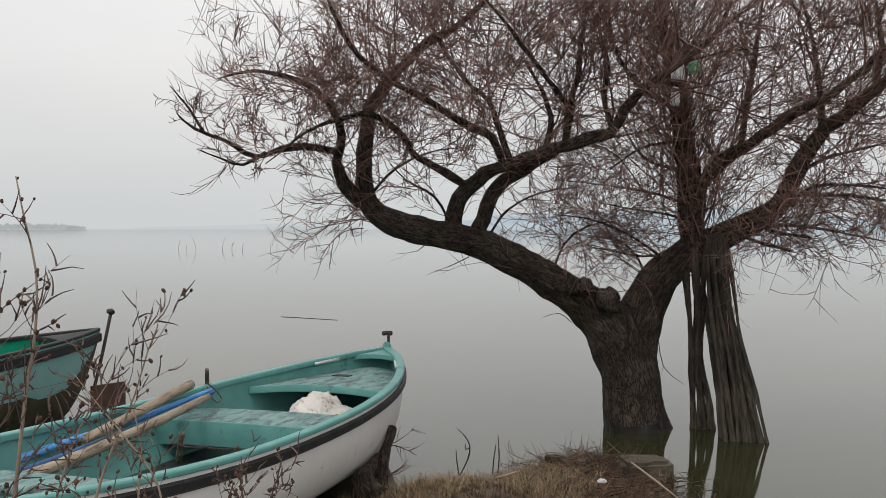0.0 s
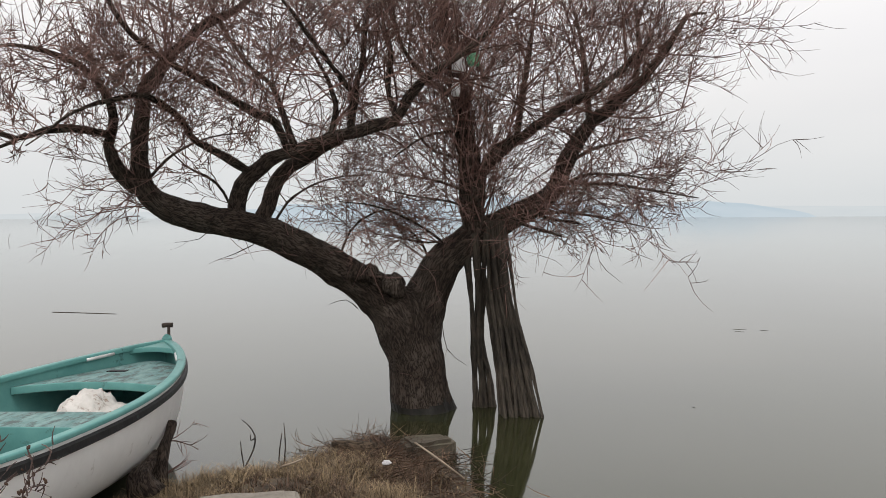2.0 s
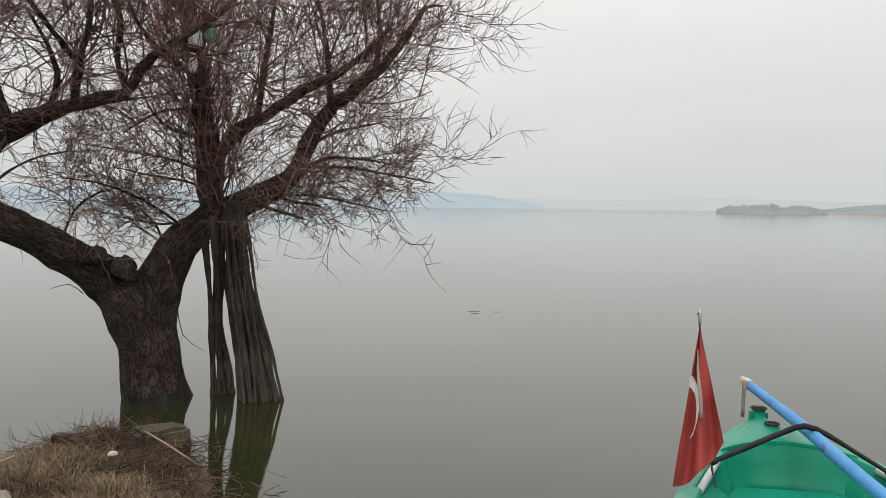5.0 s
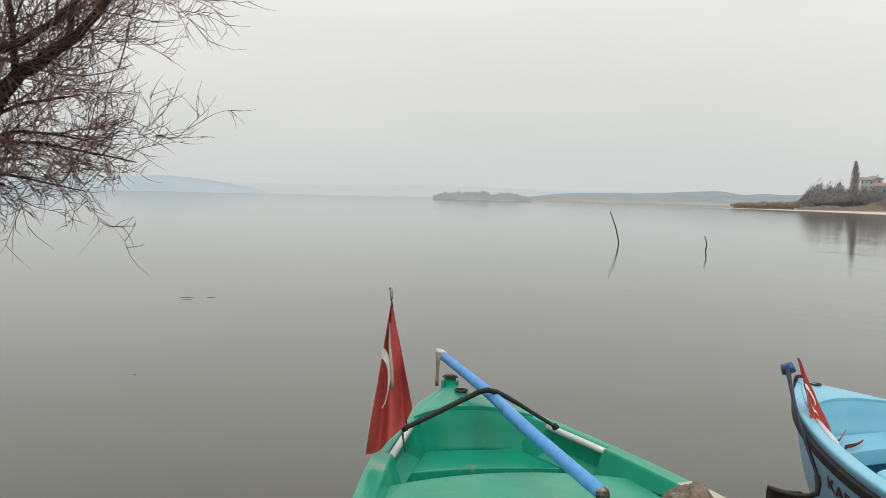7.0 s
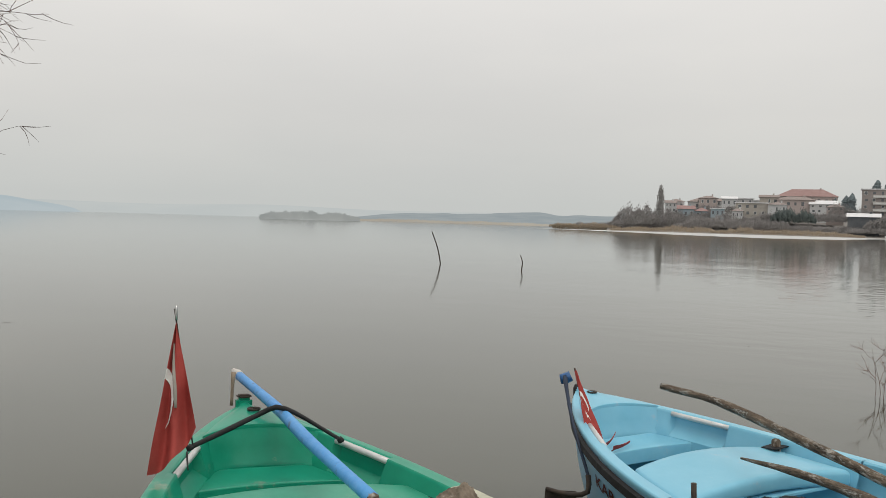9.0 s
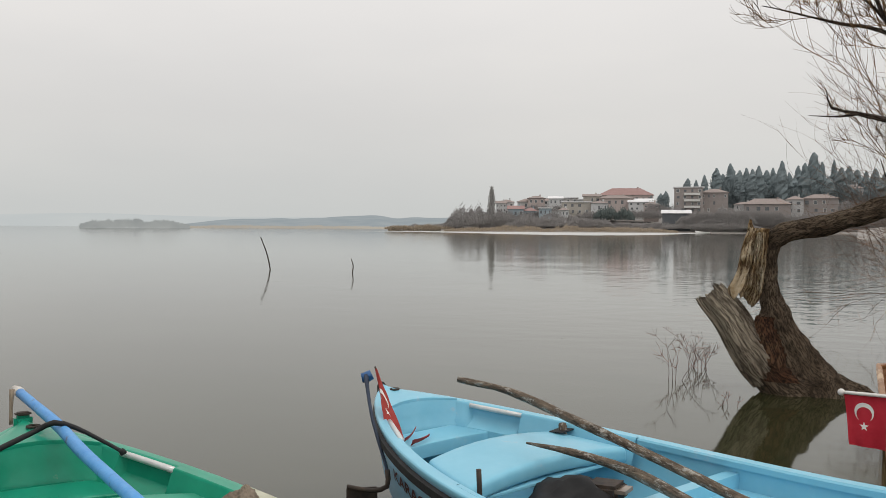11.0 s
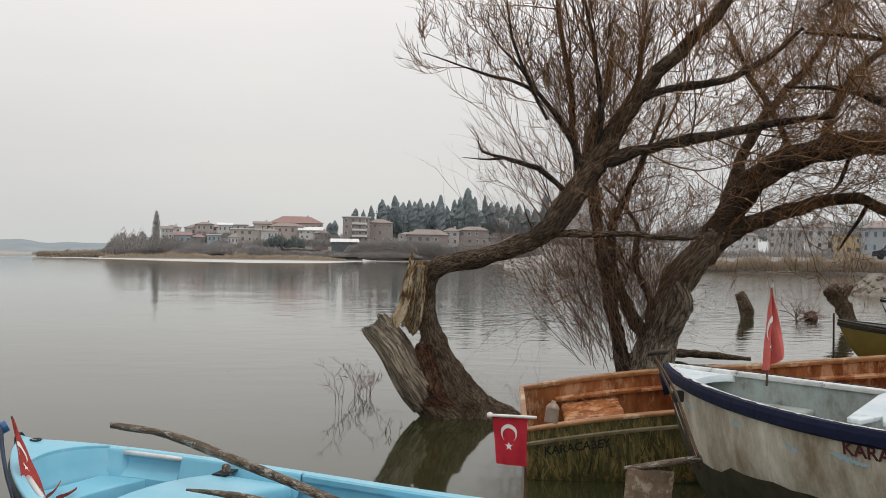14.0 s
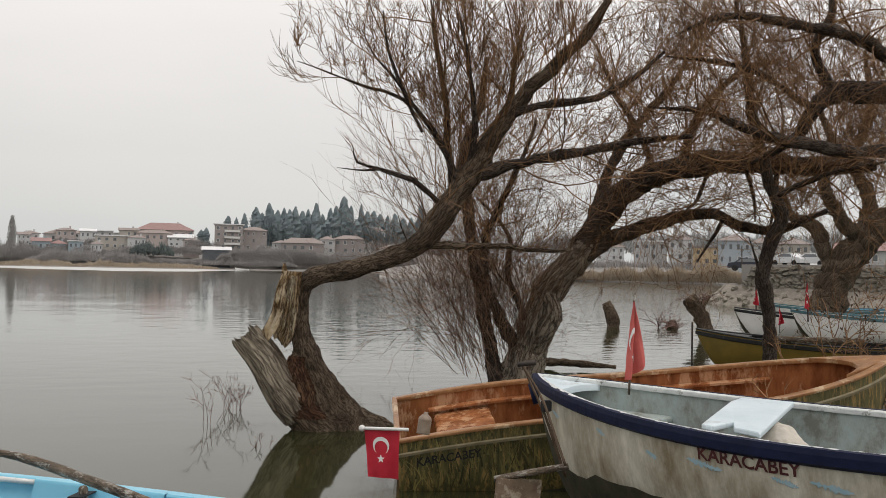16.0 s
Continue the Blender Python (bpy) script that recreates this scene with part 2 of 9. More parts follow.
M_ALGAE = mat("algae_bottom", (0.024, 0.024, 0.014), (0.075, 0.068, 0.042), 5, 0.7, 0.004, spot=(0.14, 0.12, 0.08), spots=0.36, spot_scale=4)
M_WOOD = mat("grey_driftwood", (0.045, 0.033, 0.024), (0.22, 0.168, 0.122), 26, 0.85, 0.02, stretch=(1, 1, 0.4), spot=(0.40, 0.38, 0.34), spots=0.42, spot_scale=32, along=True)
M_PALEWOOD = mat("pale_pole", (0.24, 0.185, 0.135), (0.45, 0.375, 0.29), 18, 0.8, 0.01, stretch=(1, 1, 0.2), spot=(0.13, 0.10, 0.07), spots=0.42, spot_scale=14, along=True)
M_BLUEPOLE = mat("chipped_blue_paint", (0.055, 0.27, 0.66), (0.12, 0.39, 0.76), 7, 0.45, 0.006, spot=(0.10, 0.15, 0.28), spots=0.34, spot_scale=16)
M_DARKBLUE = mat("dark_blue_pipe", (0.02, 0.09, 0.24), (0.035, 0.12, 0.3), 5, 0.4)
M_NAVYPOST = mat("dark_navy_steel", (0.012, 0.022, 0.045), (0.03, 0.05, 0.09), 8, 0.5, 0.001)
M_METAL = mat("galvanised_tube", (0.55, 0.56, 0.56), (0.68, 0.68, 0.67), 8, 0.35, metal=0.8)
M_RAIL = mat("white_metal_rail", (0.62, 0.62, 0.61), (0.74, 0.74, 0.73), 12, 0.35, metal=0.3, spot=(0.4, 0.4, 0.39), spots=0.3, spot_scale=10)
M_IRON = mat("rusty_iron", (0.035, 0.03, 0.028), (0.09, 0.065, 0.05), 10, 0.7, 0.001, metal=0.2)
M_RUBBER = mat("black_rubber", (0.008, 0.008, 0.009), (0.018, 0.018, 0.019), 10, 0.65)
M_RED = mat("faded_red_cloth", (0.30, 0.035, 0.03), (0.40, 0.065, 0.055), 9, 0.85, 0.001)
M_RED_BRIGHT = mat("bright_red_cloth", (0.44, 0.012, 0.03), (0.52, 0.025, 0.045), 9, 0.8, 0.001)
M_REDFADED = mat("sun_bleached_red_cloth", (0.50, 0.09, 0.08), (0.58, 0.14, 0.12), 9, 0.85, 0.001)
M_FLAGWHITE = mat("white_cloth", (0.72, 0.70, 0.68), (0.80, 0.79, 0.77), 9, 0.85)
M_SACK = mat("white_plastic_sack", (0.56, 0.53, 0.49), (0.74, 0.71, 0.67), 7, 0.5, 0.01, spot=(0.28, 0.20, 0.15), spots=0.40, spot_scale=9)
M_BAGGREEN = mat("green_plastic_bag", (0.10, 0.30, 0.16), (0.16, 0.40, 0.23), 5, 0.4)
M_BAGWHITE = mat("white_plastic_bag", (0.68, 0.67, 0.68), (0.78, 0.77, 0.78), 5, 0.5)
M_BOTTLE = mat("cloudy_plastic_bottle", (0.22, 0.16, 0.115), (0.36, 0.29, 0.23), 9, 0.3)
M_LETTER = mat("black_lettering", (0.012, 0.012, 0.012), (0.02, 0.02, 0.02), 9, 0.5)
M_LETTER_RED = mat("dark_red_lettering", (0.055, 0.014, 0.014), (0.09, 0.02, 0.02), 9, 0.5)
M_BLUEPATCH = mat("pale_blue_paint_patch", (0.26, 0.42, 0.50), (0.38, 0.52, 0.58), 9, 0.6)
M_GROUND = mat("brown_bank_earth", (0.075, 0.058, 0.040), (0.17, 0.14, 0.10), 3, 0.95, 0.03, spot=(0.05, 0.04, 0.028), spots=0.45, spot_scale=1.5)
M_GRASS = mat("dry_straw_grass", (0.13, 0.09, 0.052), (0.30, 0.225, 0.135), 2, 0.85, island=0.7)
M_DEBRIS = mat("red_brown_brushwood", (0.045, 0.027, 0.018), (0.15, 0.095, 0.062), 2, 0.85, island=0.8)
M_WEED = mat("dry_weed_stem", (0.20, 0.15, 0.115), (0.38, 0.30, 0.23), 4, 0.8, island=0.3)
M_WEED_DARK = mat("dark_weed_branch", (0.08, 0.055, 0.05), (0.15, 0.10, 0.085), 4, 0.8, island=0.3)
M_SEED = mat("brown_seed_head", (0.06, 0.033, 0.022), (0.13, 0.07, 0.045), 20, 0.85, island=0.4)
M_STONE = mat("grey_field_stone", (0.17, 0.152, 0.125), (0.32, 0.29, 0.245), 5, 0.85, 0.02, spot=(0.15, 0.15, 0.10), spots=0.42, spot_scale=2)
M_MORTAR = mat("shadowed_mortar", (0.12, 0.11, 0.095), (0.2, 0.19, 0.165), 4, 0.9, 0.01)
M_REED = mat("straw_reed_belt", (0.36, 0.295, 0.225), (0.43, 0.355, 0.27), 1.2, 0.9, island=0.08)
# Far-shore plants and land: haze is put into these lifted, greyed colours.
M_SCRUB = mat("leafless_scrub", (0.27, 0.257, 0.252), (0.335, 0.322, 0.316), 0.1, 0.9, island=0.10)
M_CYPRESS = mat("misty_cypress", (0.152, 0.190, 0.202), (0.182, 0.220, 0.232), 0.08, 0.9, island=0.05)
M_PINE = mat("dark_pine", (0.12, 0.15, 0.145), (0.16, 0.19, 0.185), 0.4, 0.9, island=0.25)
M_FARLAND = mat("far_shore_land", (0.24, 0.225, 0.21), (0.30, 0.285, 0.265), 0.05, 0.95)


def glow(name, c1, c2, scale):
    """Far land as a plain backdrop: it emits its colour, and the mist is put into that colour."""
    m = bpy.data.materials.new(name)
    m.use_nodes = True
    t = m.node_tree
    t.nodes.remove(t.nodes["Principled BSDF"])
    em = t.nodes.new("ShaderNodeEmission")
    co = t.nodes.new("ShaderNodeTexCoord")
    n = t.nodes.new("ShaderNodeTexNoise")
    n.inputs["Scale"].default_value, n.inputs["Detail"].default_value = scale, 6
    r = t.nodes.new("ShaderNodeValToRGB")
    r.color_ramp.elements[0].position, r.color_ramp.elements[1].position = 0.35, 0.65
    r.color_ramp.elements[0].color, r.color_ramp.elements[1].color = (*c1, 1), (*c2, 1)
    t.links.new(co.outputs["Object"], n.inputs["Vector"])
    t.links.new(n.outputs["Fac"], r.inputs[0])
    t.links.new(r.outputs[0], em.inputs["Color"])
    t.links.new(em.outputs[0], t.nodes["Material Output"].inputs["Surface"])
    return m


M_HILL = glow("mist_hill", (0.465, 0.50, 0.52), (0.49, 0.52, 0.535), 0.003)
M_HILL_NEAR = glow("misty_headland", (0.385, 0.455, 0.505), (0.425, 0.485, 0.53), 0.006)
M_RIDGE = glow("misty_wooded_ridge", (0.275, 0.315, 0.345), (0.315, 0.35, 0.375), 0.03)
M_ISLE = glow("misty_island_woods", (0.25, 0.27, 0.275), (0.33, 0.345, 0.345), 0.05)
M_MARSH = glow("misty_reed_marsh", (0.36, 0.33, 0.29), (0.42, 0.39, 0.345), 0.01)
# Town panes and tiles are lifted in tone; the haze is in the colour.
M_GLASS = mat("dark_window_pane", (0.13, 0.14, 0.15), (0.18, 0.19, 0.20), 1, 0.2)
M_FRAME = mat("white_window_frame", (0.6, 0.6, 0.58), (0.7, 0.7, 0.68), 2, 0.6)
M_ROOF = mat("clay_tile_roof", (0.255, 0.218, 0.205), (0.33, 0.28, 0.262), 1.5, 0.85, 0.02)
M_ROOF_RED = mat("red_metal_roof", (0.29, 0.18, 0.17), (0.34, 0.22, 0.205), 0.5, 0.7)
M_ROOF_WHITE = mat("white_sheet_roof", (0.68, 0.69, 0.7), (0.78, 0.78, 0.79), 0.5, 0.6)


def water_material():
    m = bpy.data.materials.new("murky_lake_water")
    m.use_nodes = True
    t = m.node_tree
    b = t.nodes["Principled BSDF"]
    b.inputs["Base Color"].default_value = (0.030, 0.032, 0.014, 1)
    b.inputs["Roughness"].default_value, b.inputs["IOR"].default_value = 0.055, 1.49
    b.inputs["Specular Tint"].default_value = (0.955, 1.0, 0.885, 1)
    co = t.nodes.new("ShaderNodeTexCoord")
    heights = []
    for scale, stretch, amount in ((1.9, (1.0, 0.5, 1), 0.010), (0.12, (1, 0.6, 1), 0.05)):
        mp = t.nodes.new("ShaderNodeMapping")
        mp.inputs["Scale"].default_value = stretch
        mp.inputs["Rotation"].default_value = (0, 0, 0.35)
        n = t.nodes.new("ShaderNodeTexNoise")
        n.inputs["Scale"].default_value, n.inputs["Detail"].default_value, n.inputs["Roughness"].default_value = scale, 3, 0.5
        k = t.nodes.new("ShaderNodeMath")
        k.operation = "MULTIPLY"
        k.inputs[1].default_value = amount
        t.links.new(co.outputs["Object"], mp.inputs[0])
        t.links.new(mp.outputs[0], n.inputs["Vector"])
        t.links.new(n.outputs["Fac"], k.inputs[0])
        if scale > 1:
            def ranged(source, low, high, to_low, to_high):
                r = t.nodes.new("ShaderNodeMapRange")
                r.inputs["From Min"].default_value, r.inputs["From Max"].default_value = low, high
                r.inputs["To Min"].default_value, r.inputs["To Max"].default_value = to_low, to_high
                t.links.new(source, r.inputs["Value"])
                return r.outputs[0]

            def times(a, b):
                q = t.nodes.new("ShaderNodeMath")
                q.operation = "MULTIPLY"
                t.links.new(a, q.inputs[0])
                t.links.new(b, q.inputs[1])
                return q
            place = t.nodes.new("ShaderNodeSeparateXYZ")
            t.links.new(co.outputs["Object"], place.inputs[0])
            wind = ranged(place.outputs["X"], 9, 26, 0.32, 2.2)
            bay = ranged(place.outputs["Y"], 6, -6, 0.6, 2.3)
            k = times(k.outputs[0], times(wind, bay).outputs[0])
        heights.append(k)
    add = t.nodes.new("ShaderNodeMath")
    t.links.new(heights[0].outputs[0], add.inputs[0])
    t.links.new(heights[1].outputs[0], add.inputs[1])
    bp = t.nodes.new("ShaderNodeBump")
    bp.inputs["Strength"].default_value, bp.inputs["Distance"].default_value = 0.5, 1.0
    t.links.new(add.outputs[0], bp.inputs["Height"])
    t.links.new(bp.outputs[0], b.inputs["Normal"])
    return m


M_WATER = water_material()


# ==== mesh helpers ====
def link(name, me, material, parent=None, label="", smooth=False):
    me.materials.append(material)
    if "grain" not in me.attributes and len(me.vertices) < 60000:
        co = np.empty(len(me.vertices) * 3, np.float32)
        me.vertices.foreach_get("co", co)
        me.attributes.new("grain", "FLOAT_VECTOR", "POINT").data.foreach_set("vector", co)
    if smooth:
        me.polygons.foreach_set("use_smooth", [True] * len(me.polygons))
    ob = new(name, me)
    if parent:
        ob.parent = parent
    return tagged(ob, label)


def part(name, bm, material, parent=None, label="", smooth=False):
    me = bpy.data.meshes.new(name)
    bm.to_mesh(me)
    bm.free()
    return link(name, me, material, parent, label, smooth)


def data_part(name, verts, faces, *rest):
    """A mesh from lists; after the faces may come the grain of a tube, then material, parent, label, smooth."""
    grain, rest = (rest[0], rest[1:]) if isinstance(rest[0], list) else (None, rest)
    me = bpy.data.meshes.new(name)
    me.from_pydata([tuple(v) for v in verts], [], [tuple(f) for f in faces])
    me.update()
    if grain:
        me.attributes.new("grain", "FLOAT_VECTOR", "POINT").data.foreach_set("vector", grain)
    return link(name, me, *rest)


def thing(name, label, category, group="", at=None):
    e = new(name)
    e.empty_display_size = 0.2
    if at is not None:
        e.matrix_world = at if isinstance(at, Matrix) else Matrix.Translation(at)
    return tagged(e, label, category, group)


def curve_through(pts, radii, step=0.12):
    """Points and radii along a smooth line through pts."""
    p = [Vector(q) for q in pts]
    p = [2 * p[0] - p[1]] + p + [2 * p[-1] - p[-2]]
    r = [radii[0]] + list(radii) + [radii[-1]]
    line, rad = [], []
    for i in range(1, len(p) - 2):
        n = max(2, int((p[i + 1] - p[i]).length / step))
        for k in range(n):
            u = k / n
            a, b, c, d = p[i - 1], p[i], p[i + 1], p[i + 2]
            line.append(0.5 * (2 * b + (c - a) * u + (2 * a - 5 * b + 4 * c - d) * u * u + (3 * b - a - 3 * c + d) * u ** 3))
            rad.append(r[i] + (r[i + 1] - r[i]) * u)
    line.append(p[-2])
    rad.append(r[-2])
    return line, rad


def tube(line, rad, sides=8, rough=0.0, cap=True, seed=0):
    """Vertices and faces of a tapered tube; rough: uneven surface, as a share of the radius."""
    verts, faces, grain = [], [], []
    gone = 0.0
    ref = Vector((0.3, 0.2, 0.93))
    for i, c in enumerate(line):
        gone += (c - line[i - 1]).length if i else 0.0
        d = (line[min(i + 1, len(line) - 1)] - line[max(i - 1, 0)]).normalized()
        if abs(d.dot(ref)) > 0.97:
            ref = Vector((0.9, 0.3, 0.1))
        a = d.cross(ref).normalized()
        b = d.cross(a)
        ref = b.cross(d) if abs(b.cross(d).dot(d)) < 0.9 else ref
        ref = a.cross(d).normalized()
        for k in range(sides):
            w = 2 * math.pi * k / sides
            q = a * math.cos(w) + b * math.sin(w)
            s = rad[i]
            if rough:
                at = c + q * rad[i]
                s *= 1 + rough * noise.noise(Vector((at.x * 5, at.y * 5, at.z * 3 + seed))) + 0.5 * rough * noise.noise(Vector((at.x * 14, at.y * 14, at.z * 7 + seed)))
            verts.append(c + q * s)
            grain += [rad[i] * math.cos(w) + seed, rad[i] * math.sin(w), gone]
    n = len(line)
    for i in range(n - 1):
        for k in range(sides):
            k2 = (k + 1) % sides
            faces.append((i * sides + k, i * sides + k2, (i + 1) * sides + k2, (i + 1) * sides + k))
    if cap:
        faces.append(tuple(range(sides - 1, -1, -1)))
        faces.append(tuple((n - 1) * sides + k for k in range(sides)))
    return verts, faces, grain


def rod(name, pts, radii, material, parent=None, label="", sides=8, rough=0.0, step=0.12, smooth=True):
    line, rad = curve_through(pts, radii, step)
    return data_part(name, *tube(line, rad, sides, rough), material, parent, label, smooth)


def box_bm(sx, sy, sz, bevel=0.0):
    bm = bmesh.new()
    bmesh.ops.create_cube(bm, size=1)
    bmesh.ops.scale(bm, vec=(sx, sy, sz), verts=bm.verts)
    if bevel:
        bmesh.ops.bevel(bm, geom=bm.edges[:], offset=bevel, segments=2, affect="EDGES")
    return bm


def box(name, centre, size, material, parent=None, label="", turn=0.0, bevel=0.0):
    bm = box_bm(*size, bevel)
    bmesh.ops.transform(bm, matrix=pose(*centre, 0, 0, turn), verts=bm.verts)
    return part(name, bm, material, parent, label)


class Twigs:
    """Collects thin branches and makes one mesh of them."""

    def __init__(self, seed, thin=0.0028):
        self.rng, self.lines, self.thin = random.Random(seed), [], thin

    def grow(self, start, way, length, radius, level, lift=0.15, wild=0.35, kids=(5, 5, 4), shrink=0.62, droop=0.0, fan=(22, 58)):
        rng = self.rng
        segs = (3, 4, 5, 6)[min(level, 3)]
        p, d = Vector(start), Vector(way).normalized()
        line, rad = [p.copy()], [radius]
        curl = d.cross(Vector((rng.gauss(0, 1), rng.gauss(0, 1), rng.gauss(0, 1)))) * (wild * rng.uniform(0.3, 1.5) / segs)
        for i in range(segs):
            d = (d + curl + Vector((rng.gauss(0, 1), rng.gauss(0, 1), rng.gauss(0, 1))) * (wild * 0.13) + Vector((0, 0, lift / segs * 2 - droop * 1.3 * (i / segs)))).normalized()
            p = p + d * (length / segs)
            line.append(p.copy())
            rad.append(radius * (1 - 0.68 * (i + 1) / segs))
        self.lines.append((line, rad))
        if level > 0:
            for _ in range(kids[min(level, len(kids)) - 1]):
                f = rng.uniform(0.15, 0.98) * segs
                i = min(int(f), segs - 1)
                q = line[i].lerp(line[i + 1], f - i)
                ax = (line[i + 1] - line[i]).normalized()
                side = ax.cross(Vector((rng.gauss(0, 1), rng.gauss(0, 1), rng.gauss(0, 1)))).normalized()
                ang = radians(rng.uniform(*fan))
                self.grow(q, ax * math.cos(ang) + side * math.sin(ang), length * shrink * rng.uniform(0.6, 1.25), max(radius * 0.58, self.thin), level - 1, lift, wild, kids, shrink, droop, fan)

    def along(self, line, rad, spacing, length, level, start=0.1, up=0.3, **kw):
        rng, total = self.rng, 0.0
        n = len(line)
        for i in range(int(n * start), n - 1):
            total += (line[i + 1] - line[i]).length
            while total > spacing:
                total -= spacing * rng.uniform(0.6, 1.4)
                ax = (line[i + 1] - line[i]).normalized()
                side = ax.cross(Vector((rng.gauss(0, 1), rng.gauss(0, 1), rng.gauss(0, 1)))).normalized()
                ang = radians(rng.uniform(35, 80))
                way = ax * math.cos(ang) + side * math.sin(ang) + Vector((0, 0, up))
                size = length * rng.uniform(0.55, 1.3)
                self.grow(line[i] + side * rad[i] * 0.7, way, size, min(max(0.004, size * 0.011), rad[i] * 0.6), level, **kw)

    def mesh(self, name, material, parent=None, label="", sides=3):
        verts, faces = [], []
        for line, rad in self.lines:
            base = len(verts)
            d = (line[-1] - line[0]).normalized()
            a = d.cross(Vector((0.31, 0.52, 0.79))).normalized()
            b = d.cross(a)
            for c, r in zip(line, rad):
                for k in range(sides):
                    w = 2 * math.pi * k / sides
                    verts.append(c + a * (r * math.cos(w)) + b * (r * math.sin(w)))
            for i in range(len(line) - 1):
                for k in range(sides):
                    k2 = (k + 1) % sides
                    faces.append((base + i * sides + k, base + i * sides + k2, base + (i + 1) * sides + k2, base + (i + 1) * sides + k))
        ob = data_part(name, verts, faces, material, parent, label)
        return tagged(ob, kind="stuff")


# ==== ground and water ====
SHORE = [(-60, -6), (-25, -2), (-12, 2.5), (-6, 4.6), (-3, 5.4), (-1.2, 5.9), (-0.5, 6.05), (-0.16, 6.40), (0.4, 6.58), (0.81, 6.85), (1.25, 7.05), (1.6, 6.4), (1.62, 5.6), (1.35, 4.6), (0.8, 3.0), (0.4, 0.8), (0.3, -1.6), (1.6, -4.0), (3.2, -6.0), (6.2, -6.8), (9.0, -7.5), (11.5, -8.6), (15, -12.0), (24, -21), (40, -33), (60, -60), (20, -120), (-60, -120)]


def shore_distance(x, y):
    """Metres inside the near bank (minus: out in the lake), for arrays of places."""
    best = np.full(x.shape, 1e9)
    inside = np.zeros(x.shape, bool)
    for (ax, ay), (bx, by) in zip(SHORE, SHORE[1:] + SHORE[:1]):
        dx, dy = bx - ax, by - ay
        u = np.clip(((x - ax) * dx + (y - ay) * dy) / (dx * dx + dy * dy), 0, 1)
        best = np.minimum(best, np.hypot(x - ax - u * dx, y - ay - u * dy))
        if ay != by:
            inside ^= ((ay > y) != (by > y)) & (x < dx * (y - ay) / dy + ax)
    return np.where(inside, best, -best)


def ground_height(x, y):
    d = shore_distance(x, y)
    n = 0.035 * np.sin(x * 3.1 + 1.7 * np.sin(y * 2.3)) + 0.03 * np.sin(y * 4.3 + 1.3 * np.sin(x * 3.7))
    z = np.where(d > 0, 0.30 * (1 - np.exp(-d * 0.55)) + 0.02, np.maximum(d * 0.35, -1.2)) + n * np.clip(np.abs(d), 0, 1) * 1.2
    return z


def build_ground():
    axis = np.concatenate([-np.geomspace(4000, 13, 26), np.arange(-12, 16, 0.2), np.geomspace(17, 4000, 26)])
    X, Y = np.meshgrid(axis, axis, indexing="ij")
    Z = ground_height(X, Y)
    n = len(axis)
    verts = np.stack([X, Y, Z], -1).reshape(-1, 3).tolist()
    faces = [(i * n + j, (i + 1) * n + j, (i + 1) * n + j + 1, i * n + j + 1) for i in range(n - 1) for j in range(n - 1)]
    ob = data_part("ground", verts, faces, M_GROUND, None, "brown earthen lake bank sloping under the water", True)
    return tagged(ob, category="ground", kind="structure")


build_ground()
w = data_part("water", [(-4300, -4300, 0), (4300, -4300, 0), (4300, 4300, 0), (-4300, 4300, 0)], [(0, 1, 2, 3)], M_WATER, None, "calm murky grey-green lake water")
tagged(w, category="water", kind="structure")


def polar(az, dist, z=0.0):
    """A place by its bearing clockwise from the first view's direction."""
    return Vector((math.sin(radians(az)) * dist, math.cos(radians(az)) * dist, z))


def ridge(name, az0, az1, dist, height, material, label, seed, depth=200, power=1.0, steps=90):
    """A range of hills as a long rounded mound, seen across the lake."""
    verts, faces = [], []
    for i in range(steps + 1):
        u = i / steps
        env = max(0.0, math.sin(math.pi * u)) ** power
        h = height * env * (0.72 + 0.38 * noise.noise(Vector((u * 5, seed, 0))) + 0.12 * noise.noise(Vector((u * 21, seed, 3))))
        az = az0 + (az1 - az0) * u
        for k in range(6):
            v = k / 5
            z = -1 + (max(h, 0) + 1) * math.sin(v * math.pi / 2) ** 0.8
            verts.append(polar(az, dist + depth * v * 0.8, z))
    for i in range(steps):
        for k in range(5):
            a = i * 6 + k
            faces.append((a, a + 6, a + 7, a + 1))
    ob = data_part(name, verts, faces, material, None, label, True)
    return tagged(ob, category="hills", kind="structure")


def sheen_strip():
    """A pale sheet laid just over the water by the far shore; the brighter sky reflection is put into its colour."""
    reach = ((64, 372), (67, 345), (70, 300), (74, 240), (79, 215), (83, 235), (85, 290), (86.2, 345))
    verts, faces, n = [], [], 66
    for i in range(n + 1):
        az = 64 + 22.2 * i / n
        near = np.interp(az, [a for a, _ in reach], [d for _, d in reach]) + 9 * noise.noise(Vector((az * 1.3, 0, 0))) + 4 * noise.noise(Vector((az * 5, 2, 0)))
        verts += [polar(az, near, 0.02), polar(az, max(near + 1, 374), 0.02)]
    faces = [(2 * i, 2 * i + 1, 2 * i + 3, 2 * i + 2) for i in range(n)]
    strip = data_part("water_sheen_sheet", verts, faces, mat("painted_sky_sheen", (0.50, 0.51, 0.50), (0.58, 0.585, 0.575), 0.05, 0.4, 0.01), None, "pale strip of wind-rippled water by the far shore")
    tagged(strip, category="water", kind="structure")


sheen_strip()
# Hills, headland and ridge emit pale colours that hold the mist.
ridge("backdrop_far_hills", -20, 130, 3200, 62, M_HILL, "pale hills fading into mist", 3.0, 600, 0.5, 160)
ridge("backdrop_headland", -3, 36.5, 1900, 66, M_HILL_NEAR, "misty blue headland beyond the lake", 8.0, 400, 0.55)
